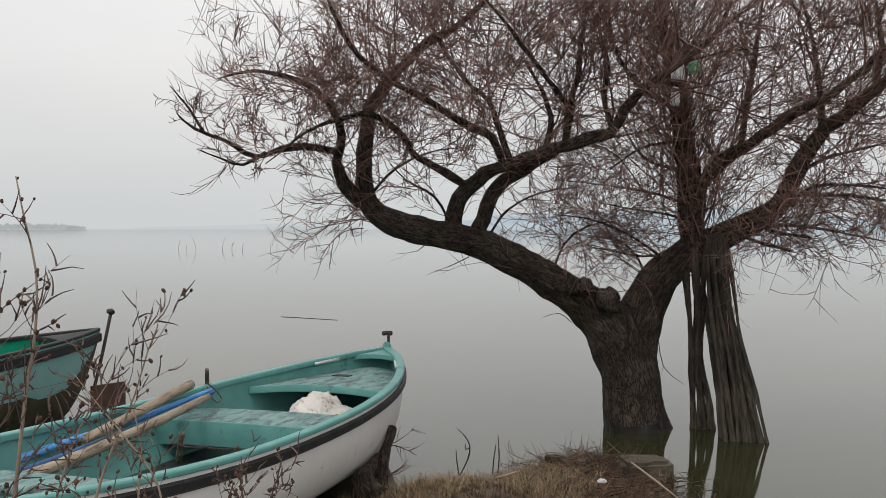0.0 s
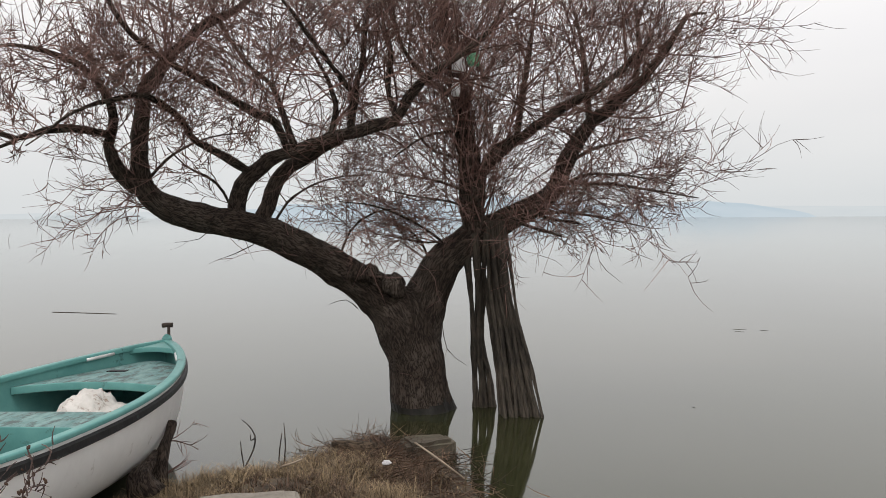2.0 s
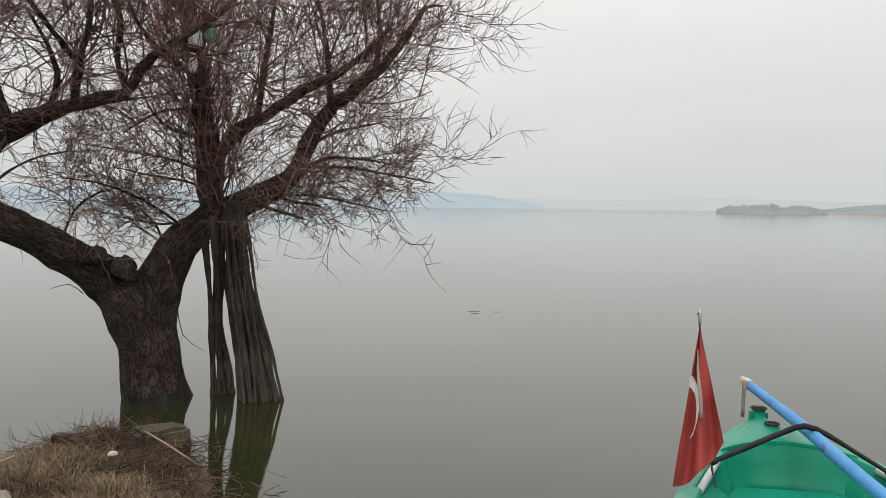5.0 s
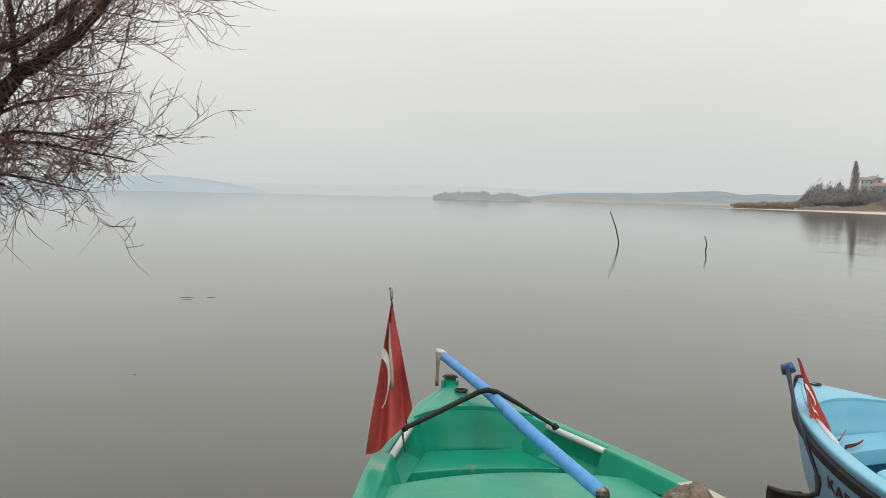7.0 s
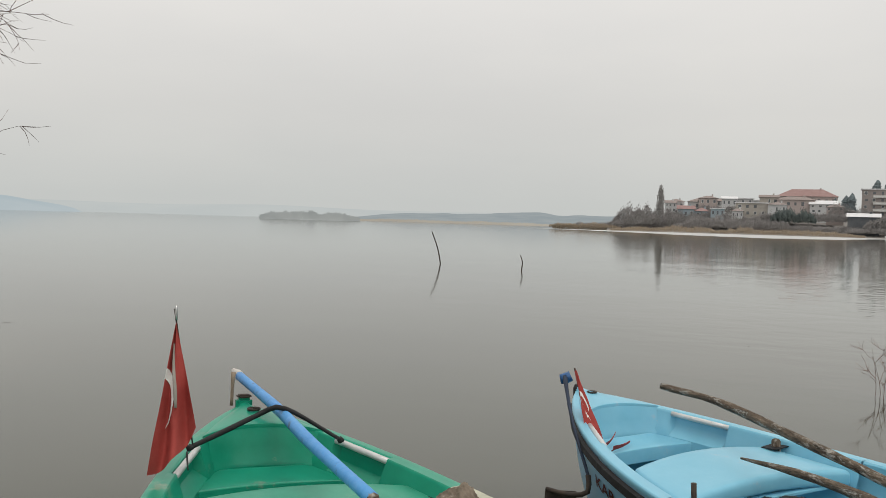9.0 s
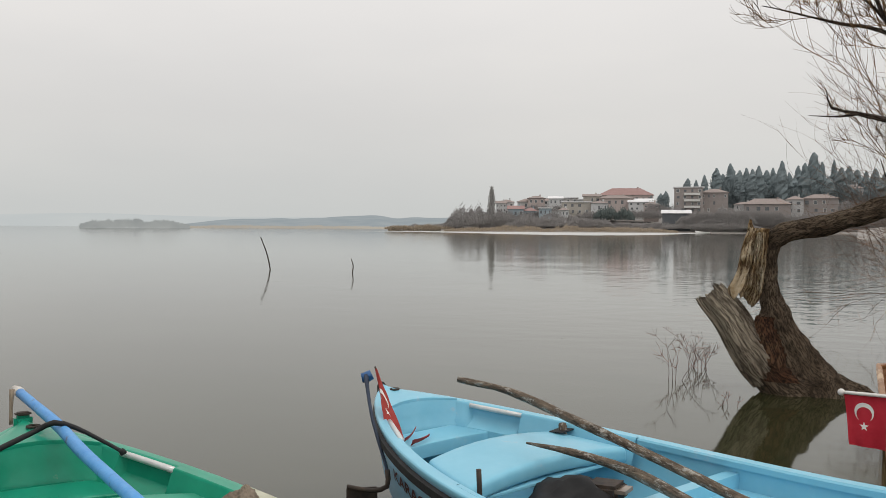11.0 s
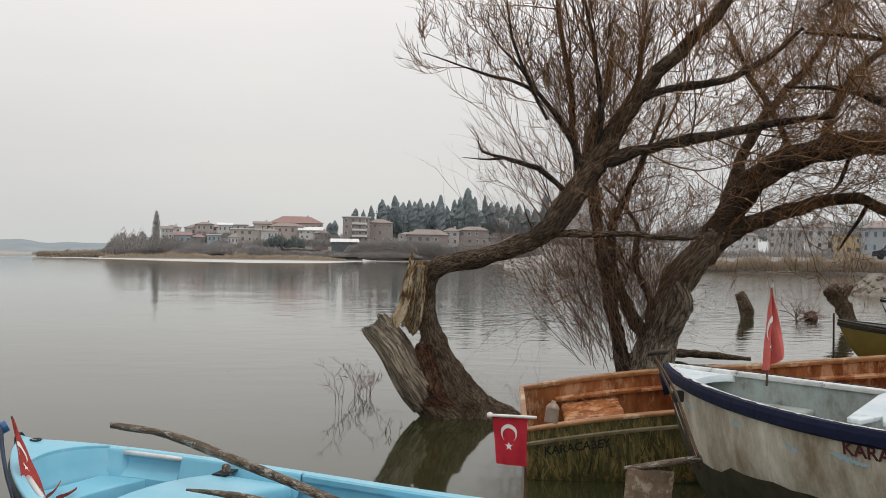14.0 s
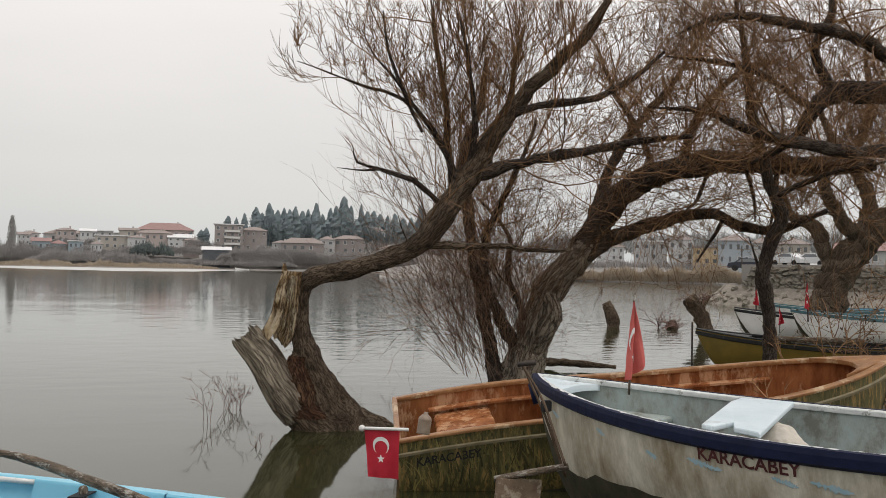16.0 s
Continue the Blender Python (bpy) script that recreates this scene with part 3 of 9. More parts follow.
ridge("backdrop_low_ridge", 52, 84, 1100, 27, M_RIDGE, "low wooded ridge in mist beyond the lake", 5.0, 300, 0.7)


# ==== willows at the water's edge ====
def limb(tree, twigs, pts, radii, material=M_BARK, name="limb", sides=9, rough=0.34, spacing=0.16, length=0.75, level=2, start=0.15, slim=0.82, **kw):
    """One limb as a part of its tree, with twigs growing from it."""
    line, rad = curve_through(pts, radii if name == "trunk" else [r * slim for r in radii], 0.09)
    for i in range(1, len(line) - 1):
        k = 0.25 * rad[i] + 0.006
        line[i] = line[i] + Vector((noise.noise(line[i] * 6.3), noise.noise(line[i] * 6.1 + Vector((3, 0, 0))), noise.noise(line[i] * 5.7 + Vector((0, 5, 0))))) * (0.35 * rad[i] + 0.004)
        line[i] = line[i] + Vector((noise.noise(line[i] * 2.1), noise.noise(line[i] * 2.3 + Vector((7, 0, 0))), noise.noise(line[i] * 1.9 + Vector((0, 9, 0))))) * k
    data_part(name, *tube(line, rad, sides, rough, True, len(pts)), material, tree, "", True)
    if spacing:
        twigs.along(line, rad, spacing, length, level, start, **kw)
    return line, rad


def fused(tree, name, limbs, material, voxel=0.024, relief=0.014, second=None, where=None, label=""):
    """Several limbs grown together into one skin, with bark ridges along their grain."""
    verts, faces = [], []
    axes = []
    for pts, radii in limbs:
        line, rad = curve_through(pts, radii, 0.06)
        for i in range(1, len(line) - 1):
            k = 0.16 * rad[i]
            line[i] = line[i] + Vector((noise.noise(line[i] * 2.1), noise.noise(line[i] * 2.3 + Vector((7, 0, 0))), 0.5 * noise.noise(line[i] * 1.9 + Vector((0, 9, 0))))) * k
        v, f, g = tube(line, rad, 24, 0.16)
        faces += [tuple(i + len(verts) for i in q) for q in f]
        verts += v
        axes += [(line, rad)]
    me = bpy.data.meshes.new(name)
    me.from_pydata([tuple(v) for v in verts], [], faces)
    tmp = new(name, me)
    mod = tmp.modifiers.new("fuse", "REMESH")
    mod.mode, mod.voxel_size = "VOXEL", voxel
    sm = tmp.modifiers.new("soften", "SMOOTH")
    sm.factor, sm.iterations = 0.5, 7
    dg = bpy.context.evaluated_depsgraph_get()
    out = bpy.data.meshes.new_from_object(tmp.evaluated_get(dg))
    bpy.data.objects.remove(tmp)
    n = len(out.vertices)
    co = np.empty(n * 3, np.float32)
    out.vertices.foreach_get("co", co)
    co = co.reshape(-1, 3)
    nor = np.empty(n * 3, np.float32)
    out.vertices.foreach_get("normal", nor)
    nor = nor.reshape(-1, 3)
    best = np.full(n, 1e9)
    grain = np.zeros((n, 3))
    part_of = np.zeros(n, int)
    share = np.zeros(n)
    for j, (line, rad) in enumerate(axes):
        P = np.array([tuple(c) for c in line])
        gone = np.concatenate([[0], np.cumsum(np.linalg.norm(np.diff(P, axis=0), axis=1))])
        ref = Vector((0.3, 0.2, 0.93))
        for i, c in enumerate(line):
            d = (line[min(i + 1, len(line) - 1)] - line[max(i - 1, 0)]).normalized()
            a = d.cross(ref)
            a = a.normalized() if a.length > 0.05 else d.orthogonal().normalized()
            ref = a.cross(d).normalized()
            q = co - np.array(c)
            dist = np.linalg.norm(q, axis=1) / max(rad[i], 0.02)
            hit = dist < best
            best[hit] = dist[hit]
            qh = q[hit]
            grain[hit] = np.stack([qh @ np.array(a) + 3.0 * j, qh @ np.array(ref), gone[i] + qh @ np.array(d)], 1)
            part_of[hit] = j
            share[hit] = gone[i] / gone[-1]
    for i in range(n):
        g = grain[i]
        k = noise.noise(Vector((g[0] * 17, g[1] * 17, g[2] * 3.6))) + 0.6 * noise.noise(Vector((g[0] * 34, g[1] * 34, g[2] * 8 + 5)))
        co[i] += nor[i] * (k * relief + 1.2 * relief * noise.noise(Vector((g[0] * 5, g[1] * 5, g[2] * 2.5 + 9))))
    out.vertices.foreach_set("co", co.reshape(-1))
    out.attributes.new("grain", "FLOAT_VECTOR", "POINT").data.foreach_set("vector", grain.astype(np.float32).reshape(-1))
    out.materials.clear()
    ob = link(name, out, material, tree, label, True)
    if second:
        out.materials.append(second)
        idx = []
        for pl in out.polygons:
            i = pl.vertices[0]
            idx.append(1 if where(Vector(co[i]), part_of[i], share[i], Vector(nor[i])) else 0)
        out.polygons.foreach_set("material_index", idx)
    return ob


def wet(p, j, s, n):
    return p.z < 0.09 + 0.07 * noise.noise(p * 5.0)


def knot(tree, at, size, material, seed, name="burr"):
    bm = bmesh.new()
    bmesh.ops.create_icosphere(bm, subdivisions=3, radius=size)
    for v in bm.verts:
        v.co *= 1 + 0.45 * noise.noise(v.co * (3.0 / size * 0.35) + Vector((seed, 0, 0))) + 0.2 * noise.noise(v.co * (9.0 / size * 0.35))
        v.co += Vector(at)
    return part(name, bm, material, tree, "", True)


def willow_by_the_boats():
    tree = thing("willow_tree", "leafless pollard willow standing in shallow lake water", "tree", at=(1.86, 8.4, -0.3))
    tree_inv = Matrix.Translation((-1.86, -8.4, 0.3))
    tw = Twigs(11, 0.0036)
    up = dict(lift=0.22, wild=0.85, shrink=0.74, fan=(20, 55))
    # trunk and the two great forks
    trunk = [(1.943, 8.349, -0.4), (1.91, 8.354, -0.183), (1.883, 8.358, -0.005), (1.808, 8.365, 0.304), (1.743, 8.373, 0.628), (1.672, 8.379, 0.899), (1.602, 8.383, 1.083)]
    left = [(1.83, 8.362, 0.15), (1.735, 8.372, 0.56), (1.60, 8.36, 0.90), (1.415, 8.332, 1.135), (1.102, 8.289, 1.349), (0.719, 8.195, 1.583), (0.344, 8.099, 1.759), (-0.124, 8.001, 1.864), (-0.456, 7.953, 1.946), (-0.657, 7.907, 2.119), (-0.708, 7.913, 2.383), (-0.692, 7.92, 2.689), (-0.657, 7.927, 2.968), (-0.485, 8.034, 3.265), (-0.23, 8.14, 3.543), (0.085, 8.246, 3.775), (0.38, 8.352, 4.038), (0.655, 8.459, 4.362)]
    right = [(1.84, 8.37, 0.15), (1.80, 8.40, 0.62), (1.86, 8.395, 0.95), (1.95, 8.38, 1.22), (2.12, 8.343, 1.496), (2.412, 8.298, 1.723), (2.753, 8.202, 1.9), (3.084, 8.107, 2.093), (3.237, 8.015, 2.441), (3.39, 7.922, 2.739), (3.649, 7.827, 2.98), (3.899, 7.733, 3.214), (4.118, 7.64, 3.54), (4.233, 7.545, 3.76), (4.391, 7.446, 3.783)]
    left_r = [0.22, 0.255, 0.25, 0.205, 0.168, 0.15, 0.138, 0.128, 0.12, 0.10, 0.070, 0.066, 0.062, 0.056, 0.048, 0.036, 0.026, 0.013]
    right_r = [0.22, 0.25, 0.225, 0.195, 0.172, 0.15, 0.122, 0.098, 0.08, 0.071, 0.062, 0.050, 0.038, 0.024, 0.010]
    fused(tree, "trunk", [(trunk, [0.345, 0.325, 0.30, 0.285, 0.27, 0.25, 0.19]), (left[:12], left_r[:12]), (right[:10], right_r[:10])], M_BARK, second=M_BARK_WET, where=wet, label="furrowed grey-brown trunk with a wet foot")
    limb(tree, tw, left[10:], left_r[10:], sides=12, spacing=0.0969, length=0.95, level=3, start=0.0, kids=(4, 4, 3), slim=0.97, **up)
    limb(tree, tw, right[8:], right_r[8:], sides=12, spacing=0.0917, length=0.75, level=3, start=0.0, kids=(4, 4, 3), slim=0.97, **up)
    # stems rising from the left fork
    limb(tree, tw, [(0.109, 8.08, 1.796), (0.093, 8.055, 2.004), (0.144, 8.009, 2.183), (0.312, 7.962, 2.345), (0.565, 7.915, 2.475), (0.84, 7.867, 2.552), (1.111, 7.82, 2.653), (1.459, 7.722, 2.738), (1.572, 7.626, 2.928), (1.769, 7.531, 3.132), (2.031, 7.435, 3.33), (2.262, 7.34, 3.522), (2.394, 7.247, 3.825)], [0.095, 0.088, 0.082, 0.082, 0.085, 0.082, 0.075, 0.068, 0.058, 0.046, 0.034, 0.024, 0.01], sides=12, spacing=0.0969, length=1.0, level=3, start=0.3, kids=(4, 4, 3), **up)
    limb(tree, tw, [(0.303, 8.1, 1.795), (0.344, 8.105, 2.004), (0.501, 8.111, 2.291), (0.731, 8.065, 2.444), (1.023, 7.918, 2.597)], [0.10, 0.095, 0.078, 0.065, 0.05], sides=10, spacing=0.4, length=0.5)
    limb(tree, tw, [(-0.733, 7.907, 2.129), (-0.885, 7.812, 2.317), (-0.923, 7.716, 2.495), (-0.872, 7.621, 2.708), (-0.937, 7.525, 2.89), (-1.068, 7.429, 3.068), (-1.225, 7.23, 3.129), (-1.506, 7.031, 3.162), (-1.774, 6.929, 3.078)], [0.085, 0.075, 0.06, 0.048, 0.038, 0.03, 0.024, 0.017, 0.006], spacing=0.0807, length=0.55, level=3, kids=(4, 4, 3), **up)
    limb(tree, tw, [(-0.907, 7.668, 2.575), (-1.107, 7.518, 2.591), (-1.336, 7.317, 2.563), (-1.519, 7.115, 2.481), (-1.729, 6.918, 2.598), (-1.923, 6.82, 2.675), (-2.038, 6.722, 2.785)], [0.04, 0.038, 0.034, 0.028, 0.02, 0.014, 0.005], spacing=0.087, length=0.24, level=2, kids=(5, 4), lift=0.3, wild=0.8)
    limb(tree, tw, [(-1.862, 6.869, 2.646), (-1.954, 6.823, 2.82), (-2.018, 6.775, 2.9), (-2.089, 6.727, 2.992)], [0.016, 0.012, 0.009, 0.004], spacing=0.3, length=0.15, level=0)
    limb(tree, tw, [(-1.457, 7.216, 2.526), (-1.619, 7.114, 2.417), (-1.777, 7.015, 2.463), (-1.938, 6.916, 2.527)], [0.018, 0.014, 0.01, 0.004], spacing=0.1, length=0.2, level=1)
    limb(tree, tw, [(0.247, 7.991, 2.285), (0.03, 7.813, 2.387), (-0.215, 7.616, 2.512), (-0.343, 7.42, 2.686), (-0.575, 7.224, 2.837), (-0.83, 7.022, 2.77), (-1.069, 6.819, 2.644), (-1.335, 6.613, 2.389)], [0.05, 0.045, 0.04, 0.034, 0.028, 0.022, 0.015, 0.005], spacing=0.0862, length=0.34, level=3, kids=(4, 4, 3), **up)
    limb(tree, tw, [(0.54, 7.916, 2.485), (0.432, 7.821, 2.704), (0.176, 7.623, 2.815), (-0.162, 7.427, 2.996), (-0.436, 7.23, 3.129), (-0.672, 7.034, 3.275), (-0.827, 6.94, 3.522), (-0.938, 6.846, 3.805)], [0.05, 0.046, 0.042, 0.038, 0.032, 0.026, 0.02, 0.01], spacing=0.0862, length=0.7, level=3, kids=(4, 4, 3), **up)
    limb(tree, tw, [(1.086, 7.819, 2.638), (1.14, 7.926, 2.943), (1.227, 8.034, 3.265), (1.284, 8.143, 3.648), (1.353, 8.253, 4.092)], [0.045, 0.042, 0.035, 0.026, 0.012], spacing=0.0807, length=0.95, level=3, kids=(4, 4, 3), **up)
    limb(tree, tw, [(0.614, 7.896, 2.484), (0.511, 7.872, 2.759), (0.412, 7.929, 3.045), (0.188, 8.134, 3.282), (-0.074, 8.245, 3.722), (-0.235, 8.355, 4.172)], [0.04, 0.035, 0.03, 0.024, 0.016, 0.008], spacing=0.0807, length=0.95, level=3, kids=(4, 4, 3), **up)
    limb(tree, tw, [(1.14, 7.928, 2.994), (0.862, 7.633, 3.246), (0.601, 7.44, 3.544), (0.353, 7.246, 3.778)], [0.032, 0.028, 0.02, 0.01], spacing=0.0807, length=0.95, level=3, kids=(4, 4, 3), **up)
    # upright stem wrapped in shoots
    limb(tree, tw, [(2.556, 8.293, 1.499), (2.428, 8.299, 1.766), (2.342, 8.309, 2.194), (2.289, 8.319, 2.622), (2.225, 8.329, 3.049), (2.144, 8.339, 3.477), (2.064, 8.35, 3.958), (2.011, 8.359, 4.332)], [0.15, 0.165, 0.155, 0.135, 0.10, 0.07, 0.05, 0.02], sides=14, rough=0.4, spacing=0.085, length=1.0, level=3, start=0.08, kids=(4, 4, 3), up=0.5, **up)
    rs = random.Random(19)
    low_end, high_end = Vector((2.439, 8.297, 1.659)), Vector((2.171, 8.338, 3.424))
    for i in range(84):
        q = low_end.lerp(high_end, rs.random()) + Vector((rs.gauss(0, 0.10), rs.gauss(0, 0.10), 0))
        tw.grow(q, (rs.gauss(0, 0.35), rs.gauss(0, 0.35), 1), rs.uniform(0.7, 1.7), 0.008, 2, 0.2, 0.6, (3, 4), 0.55)
    for pts in ([(1.493, 7.722, 2.758), (1.437, 7.83, 3.081), (1.481, 7.937, 3.401), (1.423, 8.046, 3.781), (1.493, 8.155, 4.169)], [(2.251, 8.328, 2.996), (1.895, 8.535, 3.296), (1.715, 8.743, 3.665), (1.669, 8.955, 4.164)], [(0.89, 7.867, 2.557), (0.985, 8.024, 2.853), (0.93, 8.232, 3.194), (0.781, 8.339, 3.477)]):
        limb(tree, tw, pts, [0.036, 0.03, 0.024, 0.016, 0.008][:len(pts)], spacing=0.0862, length=0.95, level=3, kids=(4, 4, 3), **up)
    limb(tree, tw, [(2.412, 8.312, 2.301), (2.568, 8.216, 2.507), (2.797, 8.12, 2.646), (3.135, 7.926, 2.918), (3.403, 7.73, 3.09), (3.653, 7.634, 3.295), (3.895, 7.541, 3.567)], [0.085, 0.08, 0.07, 0.06, 0.05, 0.035, 0.015], spacing=0.0862, length=1.0, level=3, kids=(4, 4, 3), **up)
    limb(tree, tw, [(2.745, 8.119, 2.615), (2.866, 8.33, 3.103), (2.982, 8.441, 3.55), (3.1, 8.554, 4.117)], [0.045, 0.04, 0.03, 0.015], spacing=0.0807, length=1.0, level=3, kids=(4, 4, 3), **up)
    limb(tree, tw, [(3.415, 7.922, 2.739), (3.476, 8.132, 3.178), (3.508, 8.343, 3.637), (3.483, 8.554, 4.117)], [0.04, 0.034, 0.026, 0.012], spacing=0.0807, length=1.0, level=3, kids=(4, 4, 3), **up)
    limb(tree, tw, [(3.825, 7.78, 3.123), (3.95, 7.941, 3.554), (3.998, 8.151, 4.013)], [0.04, 0.03, 0.015], spacing=0.0807, length=0.95, level=3, kids=(4, 4, 3), **up)
    # spreading low shoots towards the open water
    low = dict(lift=0.12, wild=0.9, droop=0.10, kids=(4, 5), shrink=0.62)
    for pts in ([(2.726, 8.202, 1.884), (3.085, 7.903, 1.925), (3.408, 7.601, 1.875), (3.795, 7.399, 1.781)], [(3.058, 8.106, 2.072), (3.297, 7.811, 2.277), (3.605, 7.51, 2.262), (3.979, 7.309, 2.182)], [(3.189, 8.109, 2.213), (3.5, 7.75, 2.2), (3.85, 7.4, 2.12), (4.15, 7.15, 2.05)], [(3.278, 8.015, 2.441), (3.50, 7.90, 2.55), (3.75, 7.78, 2.62), (3.93, 7.72, 2.66)], [(2.885, 8.203, 1.926), (3.0, 7.8, 1.86), (3.15, 7.5, 1.82)], [(2.621, 8.203, 1.926), (2.709, 7.7, 1.801), (2.897, 7.298, 1.712)]):
        limb(tree, tw, pts, [0.026, 0.019, 0.013, 0.006][:len(pts)], spacing=0.062, length=0.58, level=2, **low)
    for pts in ([(2.171, 8.294, 1.552), (1.732, 8, 1.823), (1.32, 7.704, 1.974), (0.947, 7.505, 2.021)], [(2.305, 8.308, 2.14), (2.004, 8.511, 2.256), (1.678, 8.812, 2.325), (1.253, 9.014, 2.393)], [(2.225, 8.298, 1.713), (1.973, 8.596, 1.623), (1.583, 8.898, 1.699)], [(2.251, 8.321, 2.728), (1.835, 8.019, 2.647), (1.449, 7.614, 2.414)], [(2.251, 8.315, 2.461), (1.973, 8.618, 2.592), (1.755, 8.93, 3.075)]):
        limb(tree, tw, pts, [0.018, 0.014, 0.010, 0.005][:len(pts)], spacing=0.10, length=0.6, level=2, lift=0.05, wild=0.5, kids=(5, 5))
    for pts in ([(0.449, 8.102, 1.874), (0.62, 8.307, 2.087), (0.964, 8.511, 2.256), (1.435, 8.712, 2.32)], [(0.082, 8.003, 1.926), (-0.07, 7.809, 2.176), (-0.313, 7.612, 2.316), (-0.454, 7.515, 2.455)], [(1.048, 8.293, 1.499), (1.141, 8.199, 1.768), (1.336, 8.103, 1.926), (1.629, 8.004, 1.977)], [(2.385, 8.303, 1.927), (2.067, 8.105, 2.03), (1.71, 7.906, 2.078), (1.369, 7.707, 2.123)], [(1.981, 8.389, 1.332), (1.917, 8.595, 1.595), (1.792, 8.799, 1.758), (1.542, 9, 1.813)], [(-0.631, 7.91, 2.231), (-0.438, 8.115, 2.448), (-0.128, 8.319, 2.622), (0.252, 8.521, 2.694)]):
        limb(tree, tw, pts, [0.017, 0.014, 0.010, 0.005], spacing=0.11, length=0.7, level=2, lift=0.15, wild=0.6, kids=(5, 5))
    for pts in ([(-0.124, 8, 1.797), (-0.224, 7.897, 1.696), (-0.422, 7.797, 1.674)], [(0.239, 8.046, 1.641), (0.081, 7.894, 1.569), (-0.07, 7.793, 1.523)], [(1.194, 8.182, 1.028), (1.062, 7.984, 1.127), (0.896, 7.884, 1.101)], [(1.988, 8.079, 0.882), (2.015, 7.973, 0.637), (2.168, 7.87, 0.5)], [(1.597, 8.076, 0.778), (1.561, 8.018, 0.422), (1.566, 8.011, 0.137)]):
        limb(tree, tw, pts, [0.006, 0.004, 0.002], spacing=0.3, length=0.22, level=0, lift=0.0)
    # long thin shoots that hang in arcs under the crown and before the trunk
    hang = random.Random(61)
    for a, b, n in (((2.40, 8.1, 1.74), (4.0, 7.9, 2.05), 78), ((-0.5, 7.9, 1.95), (1.0, 8.2, 1.75), 12), ((1.6, 8.1, 1.35), (2.5, 8.0, 2.3), 34)):
        for k in range(n):
            q = Vector(a).lerp(Vector(b), hang.random()) + Vector((hang.gauss(0, 0.12), hang.gauss(0, 0.3), hang.gauss(0, 0.15)))
            tw.grow(q, (hang.gauss(0, 0.9), hang.gauss(0, 0.5), hang.uniform(-0.1, 0.7)), hang.uniform(0.35, 0.8), 0.0042, 1, 0.0, 1.5, (3,), 0.45, 0.36)
    # a tuft of thin shoots under the elbow of the left fork
    for k in range(11):
        tw.grow((-0.60 + hang.gauss(0, 0.06), 7.9, 1.88 + hang.uniform(0, 0.35)), (-1, hang.gauss(-0.2, 0.3), hang.uniform(0.0, 0.42)), hang.uniform(0.45, 0.85), 0.007, 2, 0.06, 1.0, (4, 5), 0.55, 0.10)
    # burrs at the old cuts
    knot(tree, (1.294, 8.09, 1.373), 0.085, M_BARK, 1.0)
    knot(tree, (1.524, 8.087, 1.248), 0.11, M_BARK, 4.0)
    knot(tree, (1.179, 8.09, 1.373), 0.09, M_BARK, 7.0)
    tw.mesh("crown", M_TWIG, tree, "dense tangle of thin red-brown twigs")
    for o in tree.children:
        o.matrix_parent_inverse = tree_inv
    return tree


def stem_bundle(label, top, waist, foot, rods, seed, gap=0.0):
    """Slender stems grown close together, standing in the water; top, waist and foot: the bundle's two sides at three heights."""
    rng = random.Random(seed)
    tree = thing("willow_stem_bundle", label, "tree trunk", "stem bundles in the water")
    n = len(rods)
    for i, (u, back, r) in enumerate(rods):
        pts = []
        for a, b in (top, waist, foot):
            p = Vector(a).lerp(Vector(b), u)
            pts.append(p + Vector((rng.gauss(0, 0.008), back * 0.09 + rng.gauss(0, 0.01), 0)))
        a, m, b = pts
        pts = [a + Vector((0, 0, 0.12)), a.lerp(m, 0.5) + Vector((rng.gauss(0, 0.012), 0, 0)), m, m.lerp(b, 0.55) + Vector((rng.gauss(0, 0.012), 0, 0)), b, b + (b - m) * 0.12]
        rod("stem", pts, [r * 1.1, r * rng.uniform(0.9, 1.1), r * rng.uniform(0.9, 1.1), r, r * 1.15, r * 1.2], M_ROD, tree, "", 10, 0.55, 0.05)
    return tree


def aerial_roots():
    """Two bundles of grey stems under the upright stem."""
    stem_bundle("tight bundle of dark wet willow stems standing in water", ((2.255, 8.242, 1.594), (2.444, 8.183, 1.623)), ((2.366, 8.31, 0.627), (2.453, 8.306, 0.627)), ((2.384, 8.343, 0.018), (2.544, 8.285, 0.028)),
                [(0.0, 0, 0.028), (0.22, 0.9, 0.025), (0.45, -0.3, 0.034), (0.66, 0.9, 0.025), (1.0, 0, 0.028), (0.85, 0.7, 0.022)], 5)
    rods = [(i / 9.0, 0.5 * ((i * 5) % 3) - 0.5, 0.017 + 0.007 * ((i * 7) % 3)) for i in range(10)] + [(0.05 + i * 0.86 / 6, 1.6, 0.026) for i in range(7)]
    stem_bundle("flaring bundle of grey willow stems standing in water", ((2.445, 8.186, 1.73), (2.584, 8.079, 1.731)), ((2.498, 8.06, 0.887), (2.707, 7.95, 0.899)), ((2.513, 7.836, 0.035), (2.855, 7.769, 0.067)), rods, 6)


